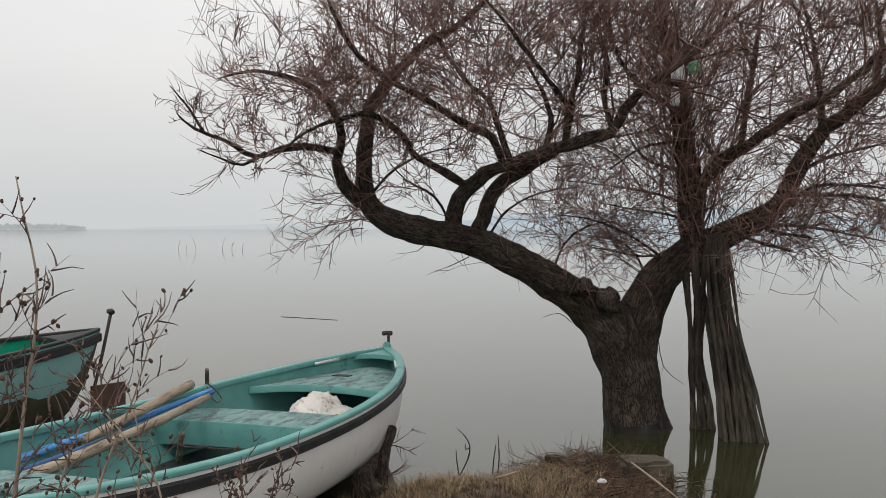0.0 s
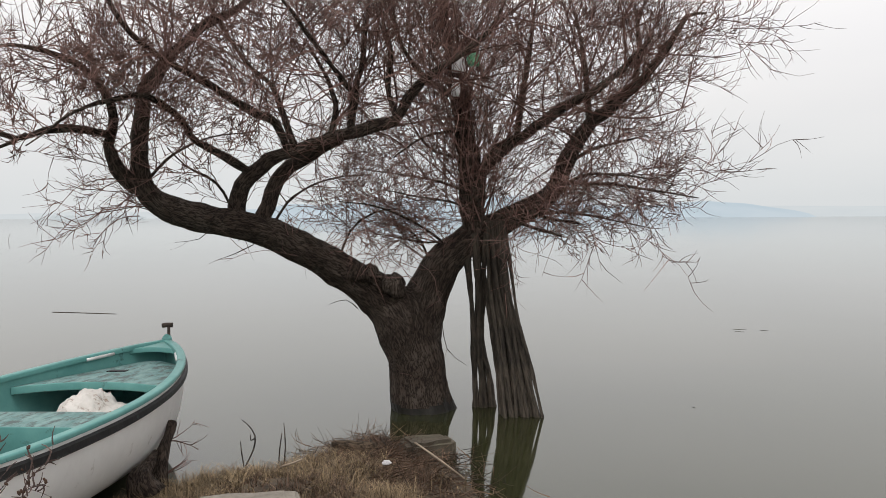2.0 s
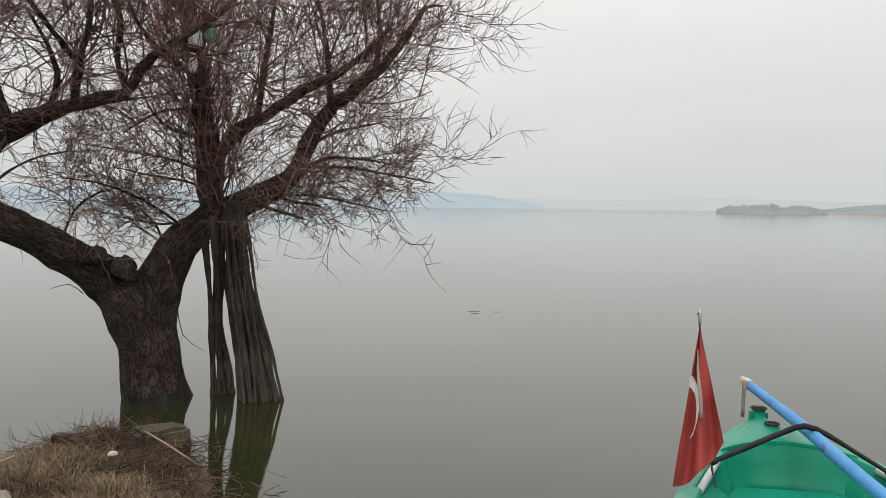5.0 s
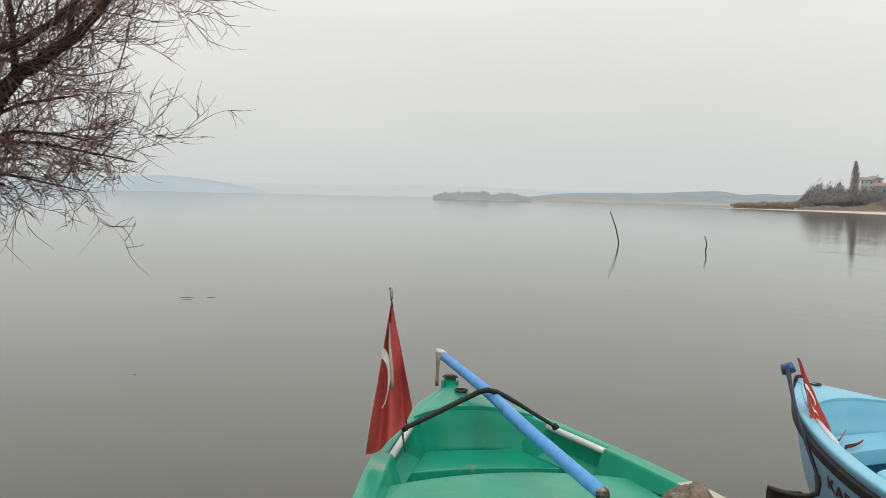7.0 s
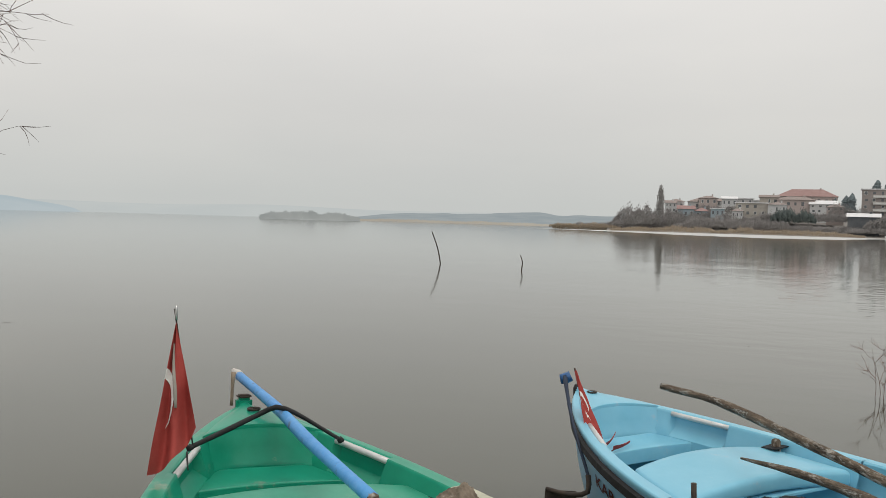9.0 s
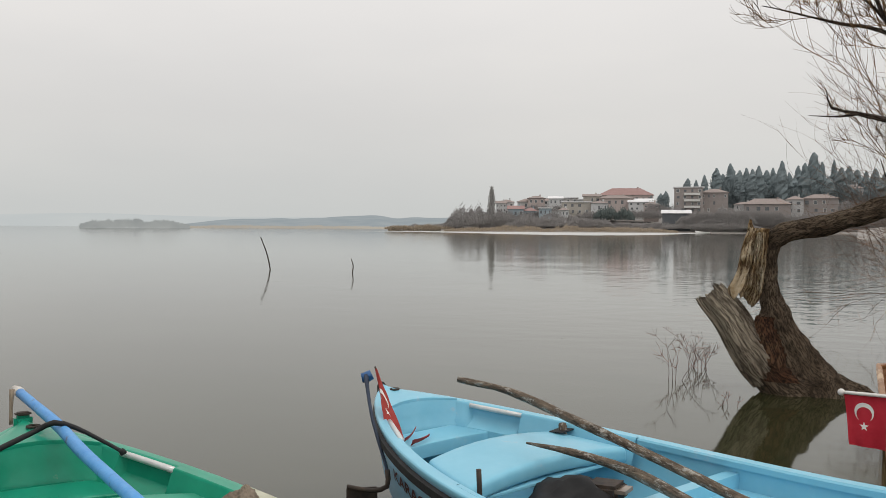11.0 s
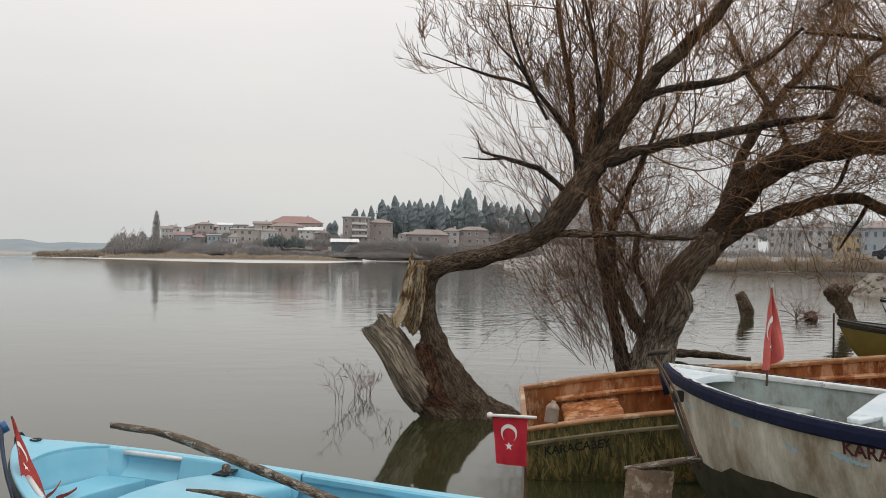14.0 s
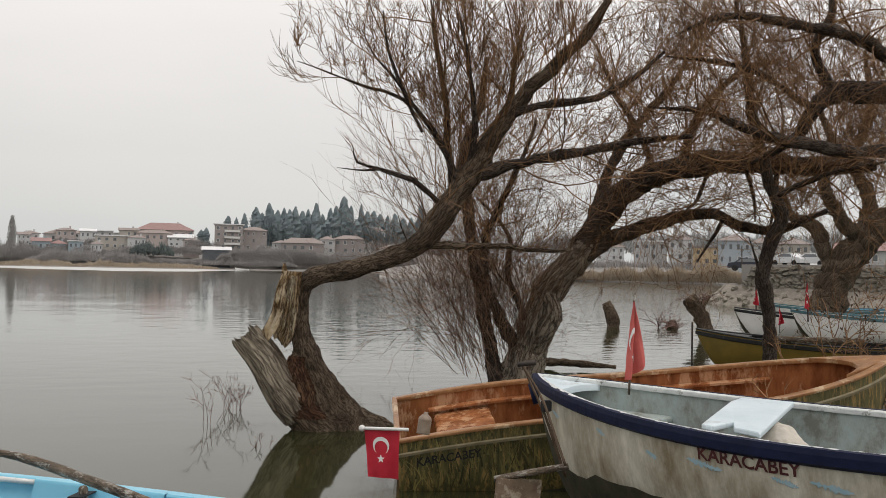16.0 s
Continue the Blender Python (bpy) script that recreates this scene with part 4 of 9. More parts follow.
def leaning_willow():
    tree = thing("leaning_willow", "half-broken willow leaning over the water with a split hollow trunk", "tree")
    tw = Twigs(23, 0.0033)
    up = dict(lift=0.40, wild=0.55, kids=(4, 4, 3), fan=(16, 48), shrink=0.70)
    g = M_BARK_GREY
    # the broken half leans out over the water; the living half bends sharply at the old break
    slab = [(10.702, -1.384, -0.36), (10.683, -1.07, -0.07), (10.62, -0.80, 0.15), (10.58, -0.60, 0.36), (10.56, -0.44, 0.58), (10.56, -0.34, 0.72)]
    stem = [(10.704, -1.328, -0.26), (10.709, -1.174, 0.094), (10.685, -1.006, 0.378), (10.67, -0.86, 0.646), (10.673, -0.747, 0.946), (10.673, -0.695, 1.213), (10.671, -0.683, 1.481), (10.666, -0.726, 1.683), (10.656, -0.884, 1.779), (10.637, -1.204, 1.859), (10.609, -1.67, 2.002), (10.585, -2.067, 2.184), (10.566, -2.329, 2.517), (10.549, -2.555, 2.89), (10.532, -2.782, 3.263)]
    stem_r = [0.40, 0.27, 0.215, 0.18, 0.14, 0.10, 0.088, 0.10, 0.112, 0.112, 0.117, 0.125, 0.135, 0.138, 0.124]
    foot = [(10.822, -1.865, -0.096), (10.737, -1.583, 0.006), (10.659, -1.171, 0.103), (10.581, -0.769, 0.159)]
    fused(tree, "trunk", [(slab, [0.40, 0.30, 0.22, 0.17, 0.15, 0.10]), (stem, stem_r), (foot, [0.06, 0.14, 0.22, 0.14]), ([(10.64, -0.80, 0.10), (10.60, -0.74, 0.40), (10.60, -0.665, 0.66), (10.60, -0.635, 0.86)], [0.2, 0.19, 0.15, 0.07])], g, 0.026, 0.026, M_ROT, lambda p, j, s, n: 0.16 < p.z < 0.86 and n.x < -0.1 and abs(p.y + 0.62 + 0.30 * (0.75 - p.z) + 0.10 * noise.noise(p * 4.0)) < 0.15, label="hollow leaning trunk with bare grey wood at its broken end")
    limb(tree, tw, [(10.549, -2.555, 2.89), (10.532, -2.782, 3.263), (10.513, -3.042, 3.67), (10.49, -3.369, 4.078), (10.464, -3.762, 4.488), (10.439, -4.122, 4.897), (10.417, -4.413, 5.405)], [0.142, 0.125, 0.104, 0.09, 0.077, 0.063, 0.04], g, sides=14, rough=0.2, spacing=0.118, length=1.0, level=3, start=0.0, slim=1.0, **up)
    # shoots fanning up from the crook of the stem
    fan = random.Random(29)
    for k in range(48):
        q = Vector((10.585, -2.067, 2.25)).lerp(Vector((10.50, -3.20, 3.85)), fan.random())
        tw.grow(q, (fan.gauss(0, 0.4), fan.gauss(0.35, 0.55), 1), fan.uniform(0.8, 1.7), 0.0075, 2, 0.2, 0.5, (4, 4), 0.55, 0.0, (16, 45))
    # the broken log: ridged along its grain, torn off square with ragged teeth
    axis = [(10.59, -0.72, 0.16), (10.57, -0.60, 0.335), (10.56, -0.45, 0.55), (10.555, -0.267, 0.836), (10.56, -0.062, 1.084)]
    line, rad = curve_through(axis, [0.19, 0.205, 0.20, 0.185, 0.165], 0.035)
    verts, faces, grain, m, gone = [], [], [], 44, 0.0
    for i, c in enumerate(line):
        gone += (c - line[i - 1]).length if i else 0.0
        d = (line[min(i + 1, len(line) - 1)] - line[max(i - 1, 0)]).normalized()
        across = d.cross(Vector((1, 0, 0))).normalized()
        deep = across.cross(d)
        end = i / (len(line) - 1)
        for k in range(m):
            a = 2 * math.pi * k / m
            ridge_k = noise.noise(Vector((math.cos(a) * 3.2, math.sin(a) * 3.2, gone * 0.9))) * 0.20 + noise.noise(Vector((math.cos(a) * 8, math.sin(a) * 8, gone * 1.6 + 4))) * 0.13
            flat = 0.82 + 0.18 * abs(math.cos(a))
            tooth = 0.20 * noise.noise(Vector((math.cos(a) * 4, math.sin(a) * 4, 7.0))) + 0.12 * noise.noise(Vector((math.cos(a) * 11, math.sin(a) * 11, 2.0)))
            q = across * math.cos(a) + deep * math.sin(a)
            verts.append(c + q * (rad[i] * flat * (1 + ridge_k)) + d * (tooth * max(0.0, end - 0.75) * 4 * 0.6))
            grain += [rad[i] * math.cos(a) + 5, rad[i] * math.sin(a), gone]
    n = len(line)
    top_d = (line[-1] - line[-2]).normalized()
    for ring, k in ((0.82, -0.05), (0.55, -0.10), (0.25, -0.13)):
        for e in range(m):
            v = verts[(n - 1) * m + e]
            u = line[-1].lerp(v, ring) + top_d * (k + 0.07 * noise.noise(v * 13 + Vector((0, 0, ring * 5))))
            verts.append(u)
            grain += [u.y + 5, u.z, gone + ring]
    for i in range(n + 2):
        faces += [(i * m + k, i * m + (k + 1) % m, (i + 1) * m + (k + 1) % m, (i + 1) * m + k) for k in range(m)]
    faces.append(tuple((n + 2) * m + k for k in range(m)))
    data_part("broken_log", verts, faces, grain, M_GREYWOOD, tree, "grey barkless log torn off with ragged teeth", False)
    # torn fibres and a lip of rotten wood between the log and the living stem
    rs = random.Random(31)
    for i in range(16):
        c = Vector((10.46 + rs.uniform(0, 0.08), 0, 0)) + Vector((0, -0.30 - 0.055 * i * 0.55 + rs.gauss(0, 0.02), 0.86 - 0.036 * i + rs.gauss(0, 0.03)))
        w = Vector((-0.1, 0.45 + rs.gauss(0, 0.3), 0.8)) * rs.uniform(0.04, 0.11)
        limb(tree, tw, [c - w * 1.8, c, c + w], [0.05, rs.uniform(0.022, 0.045), 0.006], M_ROT if i % 3 else M_GREYWOOD, "splinter", 7, 0.6, 0, slim=1.0)
    # shattered shell of bare wood hanging beside the bend
    def shell(left, right, bulge, seed, lift):
        l, _ = curve_through(left, [1] * len(left), 0.05)
        r, _ = curve_through(right, [1] * len(right), 0.05)
        nv, nu, verts, faces, grain = 34, 14, [], [], []
        for back in (0, 1):
            for j in range(nv + 1):
                for i in range(nu + 1):
                    u = i / nu
                    v = j / nv * (1 - 0.34 * abs(noise.noise(Vector((u * 4.5, seed, 1.0)))) - 0.16 * abs(noise.noise(Vector((u * 15, seed, 4.0)))))
                    fa, fb = v * (len(l) - 1), v * (len(r) - 1)
                    a = l[min(int(fa), len(l) - 2)].lerp(l[min(int(fa), len(l) - 2) + 1], fa - min(int(fa), len(l) - 2))
                    b = r[min(int(fb), len(r) - 2)].lerp(r[min(int(fb), len(r) - 2) + 1], fb - min(int(fb), len(r) - 2))
                    p = a.lerp(b, u)
                    depth = bulge * math.sin(math.pi * u) * (1 - 0.5 * v) + 0.075 * noise.noise(Vector((u * 6, v * 2.6, seed))) + 0.02 * noise.noise(Vector((u * 17, v * 6, seed))) + lift
                    thick = (0.07 * (1 - 0.75 * v)) * math.sin(math.pi * min(max(u, 0.04), 0.96)) ** 0.5
                    verts.append(p + Vector((-depth + back * thick, 0, 0.01 * noise.noise(Vector((u * 9, v * 9, seed))))))
                    grain += [u * 0.32 + seed, back * 0.1, v * 0.9]
        w, base = nu + 1, (nv + 1) * (nu + 1)
        for j in range(nv):
            for i in range(nu):
                q = j * w + i
                faces += [(q, q + w, q + w + 1, q + 1), (base + q, base + q + 1, base + q + w + 1, base + q + w)]
        ring = list(range(w)) + [j * w + nu for j in range(1, nv + 1)] + [nv * w + i for i in range(nu - 1, -1, -1)] + [j * w for j in range(nv - 1, 0, -1)]
        faces += [(a, b, base + b, base + a) for a, b in zip(ring, ring[1:] + ring[:1])]
        data_part("split_wood", verts, faces, grain, M_DEADWOOD, tree, "pale splintered dead wood", True)

    shell([(10.577, -0.478, 1.833), (10.542, -0.405, 1.60), (10.51, -0.350, 1.32), (10.499, -0.265, 1.15), (10.498, -0.30, 1.03)], [(10.564, -0.70, 1.824), (10.548, -0.68, 1.618), (10.533, -0.655, 1.353), (10.53, -0.625, 1.12), (10.538, -0.545, 0.88)], 0.10, 3.0, 0.0)
    shell([(10.524, -0.565, 1.781), (10.477, -0.544, 1.584), (10.461, -0.508, 1.387), (10.466, -0.474, 1.157)], [(10.518, -0.671, 1.783), (10.471, -0.662, 1.554), (10.475, -0.641, 1.29), (10.481, -0.595, 0.994)], 0.05, 7.0, 0.06)
    limb(tree, tw, [(10.555, -0.553, 1.715), (10.557, -0.505, 1.82), (10.556, -0.496, 1.926)], [0.06, 0.034, 0.008], M_DEADWOOD, "splinter", 8, 0.6, 0, slim=1.0)
    limb(tree, tw, [(10.539, -2.72, 3.027), (10.42, -3.03, 3.122), (10.298, -3.399, 3.203), (10.173, -3.826, 3.29), (10.052, -4.18, 3.347), (9.928, -4.589, 3.424), (9.798, -5.116, 3.482)], [0.10, 0.09, 0.085, 0.078, 0.065, 0.05, 0.03], M_BARK, spacing=0.11, length=1.1, level=3, **up)
    limb(tree, tw, [(10.568, -2.272, 2.697), (10.478, -2.041, 2.884), (10.391, -1.796, 2.975), (10.355, -1.528, 3.043), (10.317, -1.295, 3.098), (10.269, -1.237, 3.285)], [0.05, 0.042, 0.034, 0.028, 0.02, 0.006], M_BARK, spacing=0.25, length=0.22, level=1, lift=0.2)
    limb(tree, tw, [(10.353, -1.561, 3.031), (10.315, -1.362, 3.008), (10.281, -1.068, 3.023)], [0.02, 0.014, 0.004], M_BARK, spacing=0.2, length=0.12, level=0)
    limb(tree, tw, [(10.556, -2.458, 2.754), (10.48, -2.458, 3.051), (10.42, -2.181, 3.502), (10.36, -1.954, 3.774), (10.3, -1.638, 3.904), (10.25, -1.237, 4.003), (10.2, -0.586, 4.2)], [0.06, 0.05, 0.042, 0.034, 0.026, 0.017, 0.006], M_BARK, spacing=0.105, length=0.50, level=3, **up)
    limb(tree, tw, [(10.556, -2.456, 2.821), (10.653, -2.395, 3.37), (10.748, -2.365, 3.998), (10.847, -2.265, 4.637), (10.944, -2.199, 5.218)], [0.06, 0.052, 0.042, 0.03, 0.016], M_BARK, spacing=0.118, length=1.0, level=3, **up)
    limb(tree, tw, [(10.371, -2.049, 3.486), (10.279, -1.799, 3.954), (10.185, -1.618, 4.381), (10.084, -1.537, 4.801)], [0.03, 0.026, 0.02, 0.01], M_BARK, spacing=0.118, length=0.7, level=3, **up)
    limb(tree, tw, [(10.36, -1.954, 3.774), (10.3, -1.686, 4.108), (10.25, -1.468, 4.323), (10.2, -1.312, 4.596)], [0.024, 0.019, 0.013, 0.006], M_BARK, spacing=0.118, length=0.4, level=2, lift=0.3)
    limb(tree, tw, [(10.544, -2.62, 3.025), (10.335, -2.67, 3.596), (10.134, -2.554, 4.206), (9.937, -2.379, 4.788)], [0.05, 0.042, 0.03, 0.015], M_BARK, spacing=0.118, length=1.0, level=3, **up)
    limb(tree, tw, [(10.509, -3.108, 3.738), (10.284, -3.518, 3.876), (10.057, -3.976, 3.91), (9.928, -4.448, 4.155), (9.806, -4.782, 4.455)], [0.07, 0.062, 0.052, 0.04, 0.02], M_BARK, spacing=0.118, length=1.0, level=3, **up)
    limb(tree, tw, [(10.509, -3.108, 3.738), (10.696, -3.21, 4.356), (10.88, -3.386, 4.962)], [0.05, 0.04, 0.02], M_BARK, spacing=0.118, length=1.0, level=3, **up)
    limb(tree, tw, [(10.583, -2.101, 2.178), (10.456, -2.585, 2.165), (10.327, -3.092, 2.172), (10.203, -3.524, 2.132), (10.088, -3.785, 2.135)], [0.055, 0.048, 0.04, 0.032, 0.02], g, spacing=0.2, length=0.5, level=2, lift=0.3)
    limb(tree, tw, [(10.542, -1.928, 2.193), (10.495, -1.838, 2.403), (10.496, -1.782, 2.567)], [0.012, 0.008, 0.003], M_BARK, spacing=0)
    tw.mesh("crown", M_TWIG_OLIVE, tree, "open crown of thin olive-brown twigs")
    return tree


def bushy_willow():
    tree = thing("bushy_willow", "old willow with a thick arching limb and bushy basal shoots", "tree")
    tw = Twigs(37, 0.0035)
    up = dict(lift=0.3, wild=0.95, kids=(5, 4, 3), fan=(22, 65))
    arch = [(14.424, -5.098, 1.925), (14.197, -5.436, 2.572), (13.975, -5.719, 3.065), (13.748, -6.13, 3.387), (13.419, -6.616, 3.565), (13.086, -7.162, 3.651), (12.854, -7.733, 3.637), (12.421, -8.328, 3.549), (11.981, -9.027, 3.561)]
    arch_r = [0.22, 0.215, 0.21, 0.205, 0.195, 0.18, 0.16, 0.135, 0.10]
    fused(tree, "trunk", [([(14.604, -4.169, -0.522), (14.592, -4.28, -0.006), (14.578, -4.429, 0.464), (14.565, -4.57, 0.934), (14.552, -4.71, 1.357), (14.439, -4.87, 1.735), (14.318, -5.156, 2.111)], [0.56, 0.42, 0.335, 0.29, 0.265, 0.25, 0.23]), (arch, arch_r), ([(14.371, -4.523, 0.624), (14.305, -4.722, 1), (14.248, -4.795, 1.233), (14.351, -4.689, 1.549)], [0.12, 0.16, 0.15, 0.10]), ([(14.511, -3.982, -0.23), (14.463, -3.82, 0.421), (14.414, -3.668, 1.023), (14.415, -3.537, 1.619), (14.414, -3.423, 2.262), (14.411, -3.346, 2.906), (14.411, -3.243, 3.457)], [0.15, 0.115, 0.10, 0.095, 0.09, 0.09, 0.09])], M_BARK_PALE, 0.04, 0.035, M_BARK, lambda p, j, s, n: (j == 1 and s > 0.1 + 0.1 * noise.noise(p)) or j == 3, label="deeply furrowed pale grey trunk with a heavy arching limb")
    line, rad = curve_through(arch, arch_r, 0.09)
    tw.along(line, rad, 0.062, 0.95, 3, 0.15, **up)
    limb(tree, tw, [(14.411, -3.346, 2.906), (14.411, -3.243, 3.457), (14.301, -3.306, 3.996), (14.183, -3.502, 4.621), (14.071, -3.558, 5.325)], [0.095, 0.088, 0.075, 0.055, 0.03], M_BARK, sides=10, spacing=0.105, length=1.0, level=3, start=0.0, slim=1.0, **up)
    limb(tree, tw, [(14.313, -5.248, 2.112), (14.083, -5.722, 2.437), (13.854, -6.184, 2.645), (13.622, -6.719, 2.796), (13.397, -7.151, 2.853), (13.175, -7.573, 2.643), (12.947, -8.06, 2.617), (12.708, -8.689, 2.911)], [0.17, 0.16, 0.14, 0.125, 0.11, 0.10, 0.09, 0.05], sides=12, rough=0.22, spacing=0.136, length=1.0, level=3, **up)
    limb(tree, tw, [(14.201, -5.392, 2.48), (14.285, -5.55, 3.132), (14.357, -5.893, 3.889), (14.422, -6.383, 4.566), (14.384, -6.93, 5.23), (14.446, -7.425, 6.109)], [0.14, 0.12, 0.10, 0.085, 0.06, 0.03], sides=10, spacing=0.097, length=1.0, level=3, **up)
    limb(tree, tw, [(14.586, -4.268, 0.601), (14.4, -3.886, 1.165), (14.308, -3.623, 1.806), (14.2, -3.636, 2.443), (14.079, -3.873, 3.075), (13.956, -4.151, 3.7), (13.839, -4.336, 4.313)], [0.14, 0.12, 0.10, 0.085, 0.07, 0.05, 0.025], spacing=0.105, length=1.1, level=3, **up)
    limb(tree, tw, [(14.467, -4.564, 0.801), (14.384, -4.059, 1.721), (14.575, -4.092, 2.466), (14.698, -3.539, 3.118)], [0.08, 0.065, 0.05, 0.025], spacing=0.102, length=1.0, level=3, **up)
    limb(tree, tw, [(13.419, -6.617, 3.522), (13.207, -6.687, 4.186), (12.988, -6.924, 4.664), (12.761, -7.319, 5.046), (12.534, -7.769, 5.171)], [0.10, 0.085, 0.07, 0.05, 0.025], spacing=0.097, length=1.05, level=3, **up)
    limb(tree, tw, [(13.64, -6.265, 3.45), (13.843, -6.064, 4.184), (14.057, -5.673, 4.935), (14.261, -5.453, 5.71)], [0.07, 0.06, 0.045, 0.02], spacing=0.097, length=1.05, level=3, **up)
    # hanging limbs under the arch
    for pts in ([(13.298, -7.005, 3.475), (13.214, -6.794, 3.074), (13.133, -6.499, 2.805)], [(12.971, -7.451, 3.576), (12.871, -7.533, 3.147), (12.776, -7.53, 2.723)], [(12.749, -7.846, 3.543), (12.657, -7.8, 3.052), (12.572, -7.634, 2.468)], [(13.387, -7.326, 2.796), (13.303, -7.11, 2.484), (13.224, -6.813, 2.089)]):
        limb(tree, tw, pts, [0.045, 0.034, 0.014], spacing=0.2, length=0.5, level=2, lift=0.0)
    # thin twigs that hang in arcs under the arch
    hang = random.Random(77)
    for i in range(70):
        u = hang.random()
        q = Vector((13.892, -5.514, 2.606)).lerp(Vector((12.876, -7.404, 3.312)), u) + Vector((hang.gauss(0, 0.3), 0, -0.1))
        tw.grow(q, (hang.gauss(0, 0.5), hang.gauss(0, 0.8), hang.uniform(-0.5, 0.3)), hang.uniform(0.8, 1.7), 0.006, 2, 0.0, 0.5, (3, 3), 0.5, 0.55)
    # basal shoots, fanning out
    shoots = Twigs(71, 0.0022)
    rng = random.Random(8)
    for i in range(310):
        x = rng.uniform(945, 1100)
        foot = Vector((14.409, -3.953, 0.107)) + Vector((rng.gauss(0, 0.3), (1045 - x) * 0.0085, rng.uniform(0, 1.1)))
        lean = (1060 - x) / 75.0
        shoots.grow(foot, Vector((rng.gauss(0, 0.25), 0.35 * lean + rng.gauss(0.12, 0.22), 1)), rng.uniform(0.9, 3.0), rng.uniform(0.0035, 0.0065), 2, 0.2, 1.1, (3, 4), 0.5, 0.0, (15, 48))
    shoots.mesh("basal_shoot", M_SHOOT, tree, "red-brown shoots fanning from the trunk's foot")
    tw.mesh("crown", M_TWIG_OLIVE, tree, "tangled brown twigs and upright shoots")
    return tree


def bank_trees():
    """Trees on the bank behind the boats, farther along the shore."""
    tree = thing("bank_tree", "slim dark tree with crooked stem on the bank", "tree")
    tw = Twigs(51)
    limb(tree, tw, [(11.91, -7.351, -0.138), (11.899, -7.301, 0.667), (11.891, -7.254, 1.31), (11.89, -7.178, 1.872), (11.867, -7.264, 2.277), (11.837, -7.398, 2.682), (11.844, -7.293, 3.083), (11.856, -7.157, 3.483), (11.776, -6.915, 4.185), (11.679, -6.769, 4.957), (11.592, -6.543, 5.872)], [0.11, 0.10, 0.09, 0.095, 0.095, 0.10, 0.09, 0.085, 0.07, 0.05, 0.02], M_BARK, "trunk", 12, 0.25, 0.12, 0.9, 3, 0.45, lift=0.35, wild=0.5)
    limb(tree, tw, [(11.892, -7.18, 1.792), (11.996, -7.102, 2.194), (12.097, -7.066, 2.44)], [0.03, 0.02, 0.008], spacing=0.3, length=0.5, level=2)
    limb(tree, tw, [(11.84, -7.327, 3.003), (11.579, -7.67, 3.232), (11.216, -8.032, 3.364), (10.822, -8.591, 3.493)], [0.06, 0.05, 0.035, 0.015], spacing=0.0935, length=1.1, level=3, lift=0.3)
    tw.mesh("crown", M_TWIG_OLIVE, tree)
    tree2 = thing("bank_tree", "large dark willow with heavy limbs above the stone wall", "tree")
    tw = Twigs(53)
    # Grey bark instead of dark: haze over this farther tree is put into colour.
    limb(tree2, tw, [(24.275, -15.664, 0.043), (24.198, -16.005, 1.055), (24.106, -16.446, 2.069), (23.816, -16.88, 2.909), (23.416, -17.41, 3.487), (22.769, -18.176, 4.363)], [0.58, 0.5, 0.46, 0.44, 0.42, 0.34], M_BARK_GREY, "trunk", 18, 0.22, 0.4, 1.5, 3, 0.5, lift=0.4)
    limb(tree2, tw, [(24.15, -16.263, 1.395), (24.16, -16.02, 2.563), (24.209, -15.588, 3.392), (24.306, -14.918, 3.713), (24.341, -14.568, 4.544)], [0.35, 0.3, 0.24, 0.18, 0.1], M_BARK_GREY, sides=12, spacing=0.25, length=1.6, level=3, lift=0.4)
    limb(tree2, tw, [(23.803, -16.963, 2.911), (23.595, -16.276, 3.382), (23.215, -15.309, 4.467), (22.706, -15.144, 5.681), (22.294, -14.364, 6.831)], [0.3, 0.26, 0.2, 0.15, 0.06], M_BARK_GREY, sides=12, spacing=0.3, length=1.9, level=3, lift=0.4)
    limb(tree2, tw, [(23.83, -16.8, 2.825), (23.754, -17.1, 4.077), (23.991, -16.704, 5.256), (23.883, -17.165, 6.773), (23.872, -16.958, 8.612)], [0.3, 0.25, 0.2, 0.14, 0.06], M_BARK_GREY, sides=12, spacing=0.3, length=1.9, level=3, lift=0.4)
    limb(tree2, tw, [(23.416, -17.41, 3.487), (23.308, -17.861, 5.056), (23.327, -17.499, 6.692), (23.237, -17.778, 8.669)], [0.3, 0.25, 0.16, 0.06], M_BARK_GREY, sides=12, spacing=0.3, length=1.9, level=3, lift=0.4)
    tw.mesh("crown", M_TWIG_OLIVE, tree2)
    tree3 = thing("bank_tree", "spreading willow with a thick grey limb over the boats", "tree")
    tw = Twigs(57)
    up = dict(lift=0.25, wild=0.95, kids=(5, 4, 3), fan=(22, 65))
    limb(tree3, tw, [(9.927, -10.299, 0.038), (9.927, -10.133, 1.169), (9.945, -9.824, 2.438), (10.01, -9.238, 3.56), (10.107, -8.523, 4.184), (10.216, -7.822, 4.241), (10.304, -7.262, 4.195), (10.352, -6.987, 3.976), (10.588, -6.825, 3.612), (11.045, -6.532, 3.365)], [0.4, 0.36, 0.32, 0.26, 0.2, 0.15, 0.13, 0.10, 0.07, 0.03], M_BARK, "trunk", 14, 0.2, 0.12, 0.9, 3, 0.45, **up)
    limb(tree3, tw, [(10.304, -7.262, 4.195), (10.337, -6.97, 4.72), (10.296, -7.17, 5.149), (10.279, -7.192, 5.717)], [0.10, 0.085, 0.07, 0.04], sides=10, spacing=0.106, length=1.1, level=3, **up)
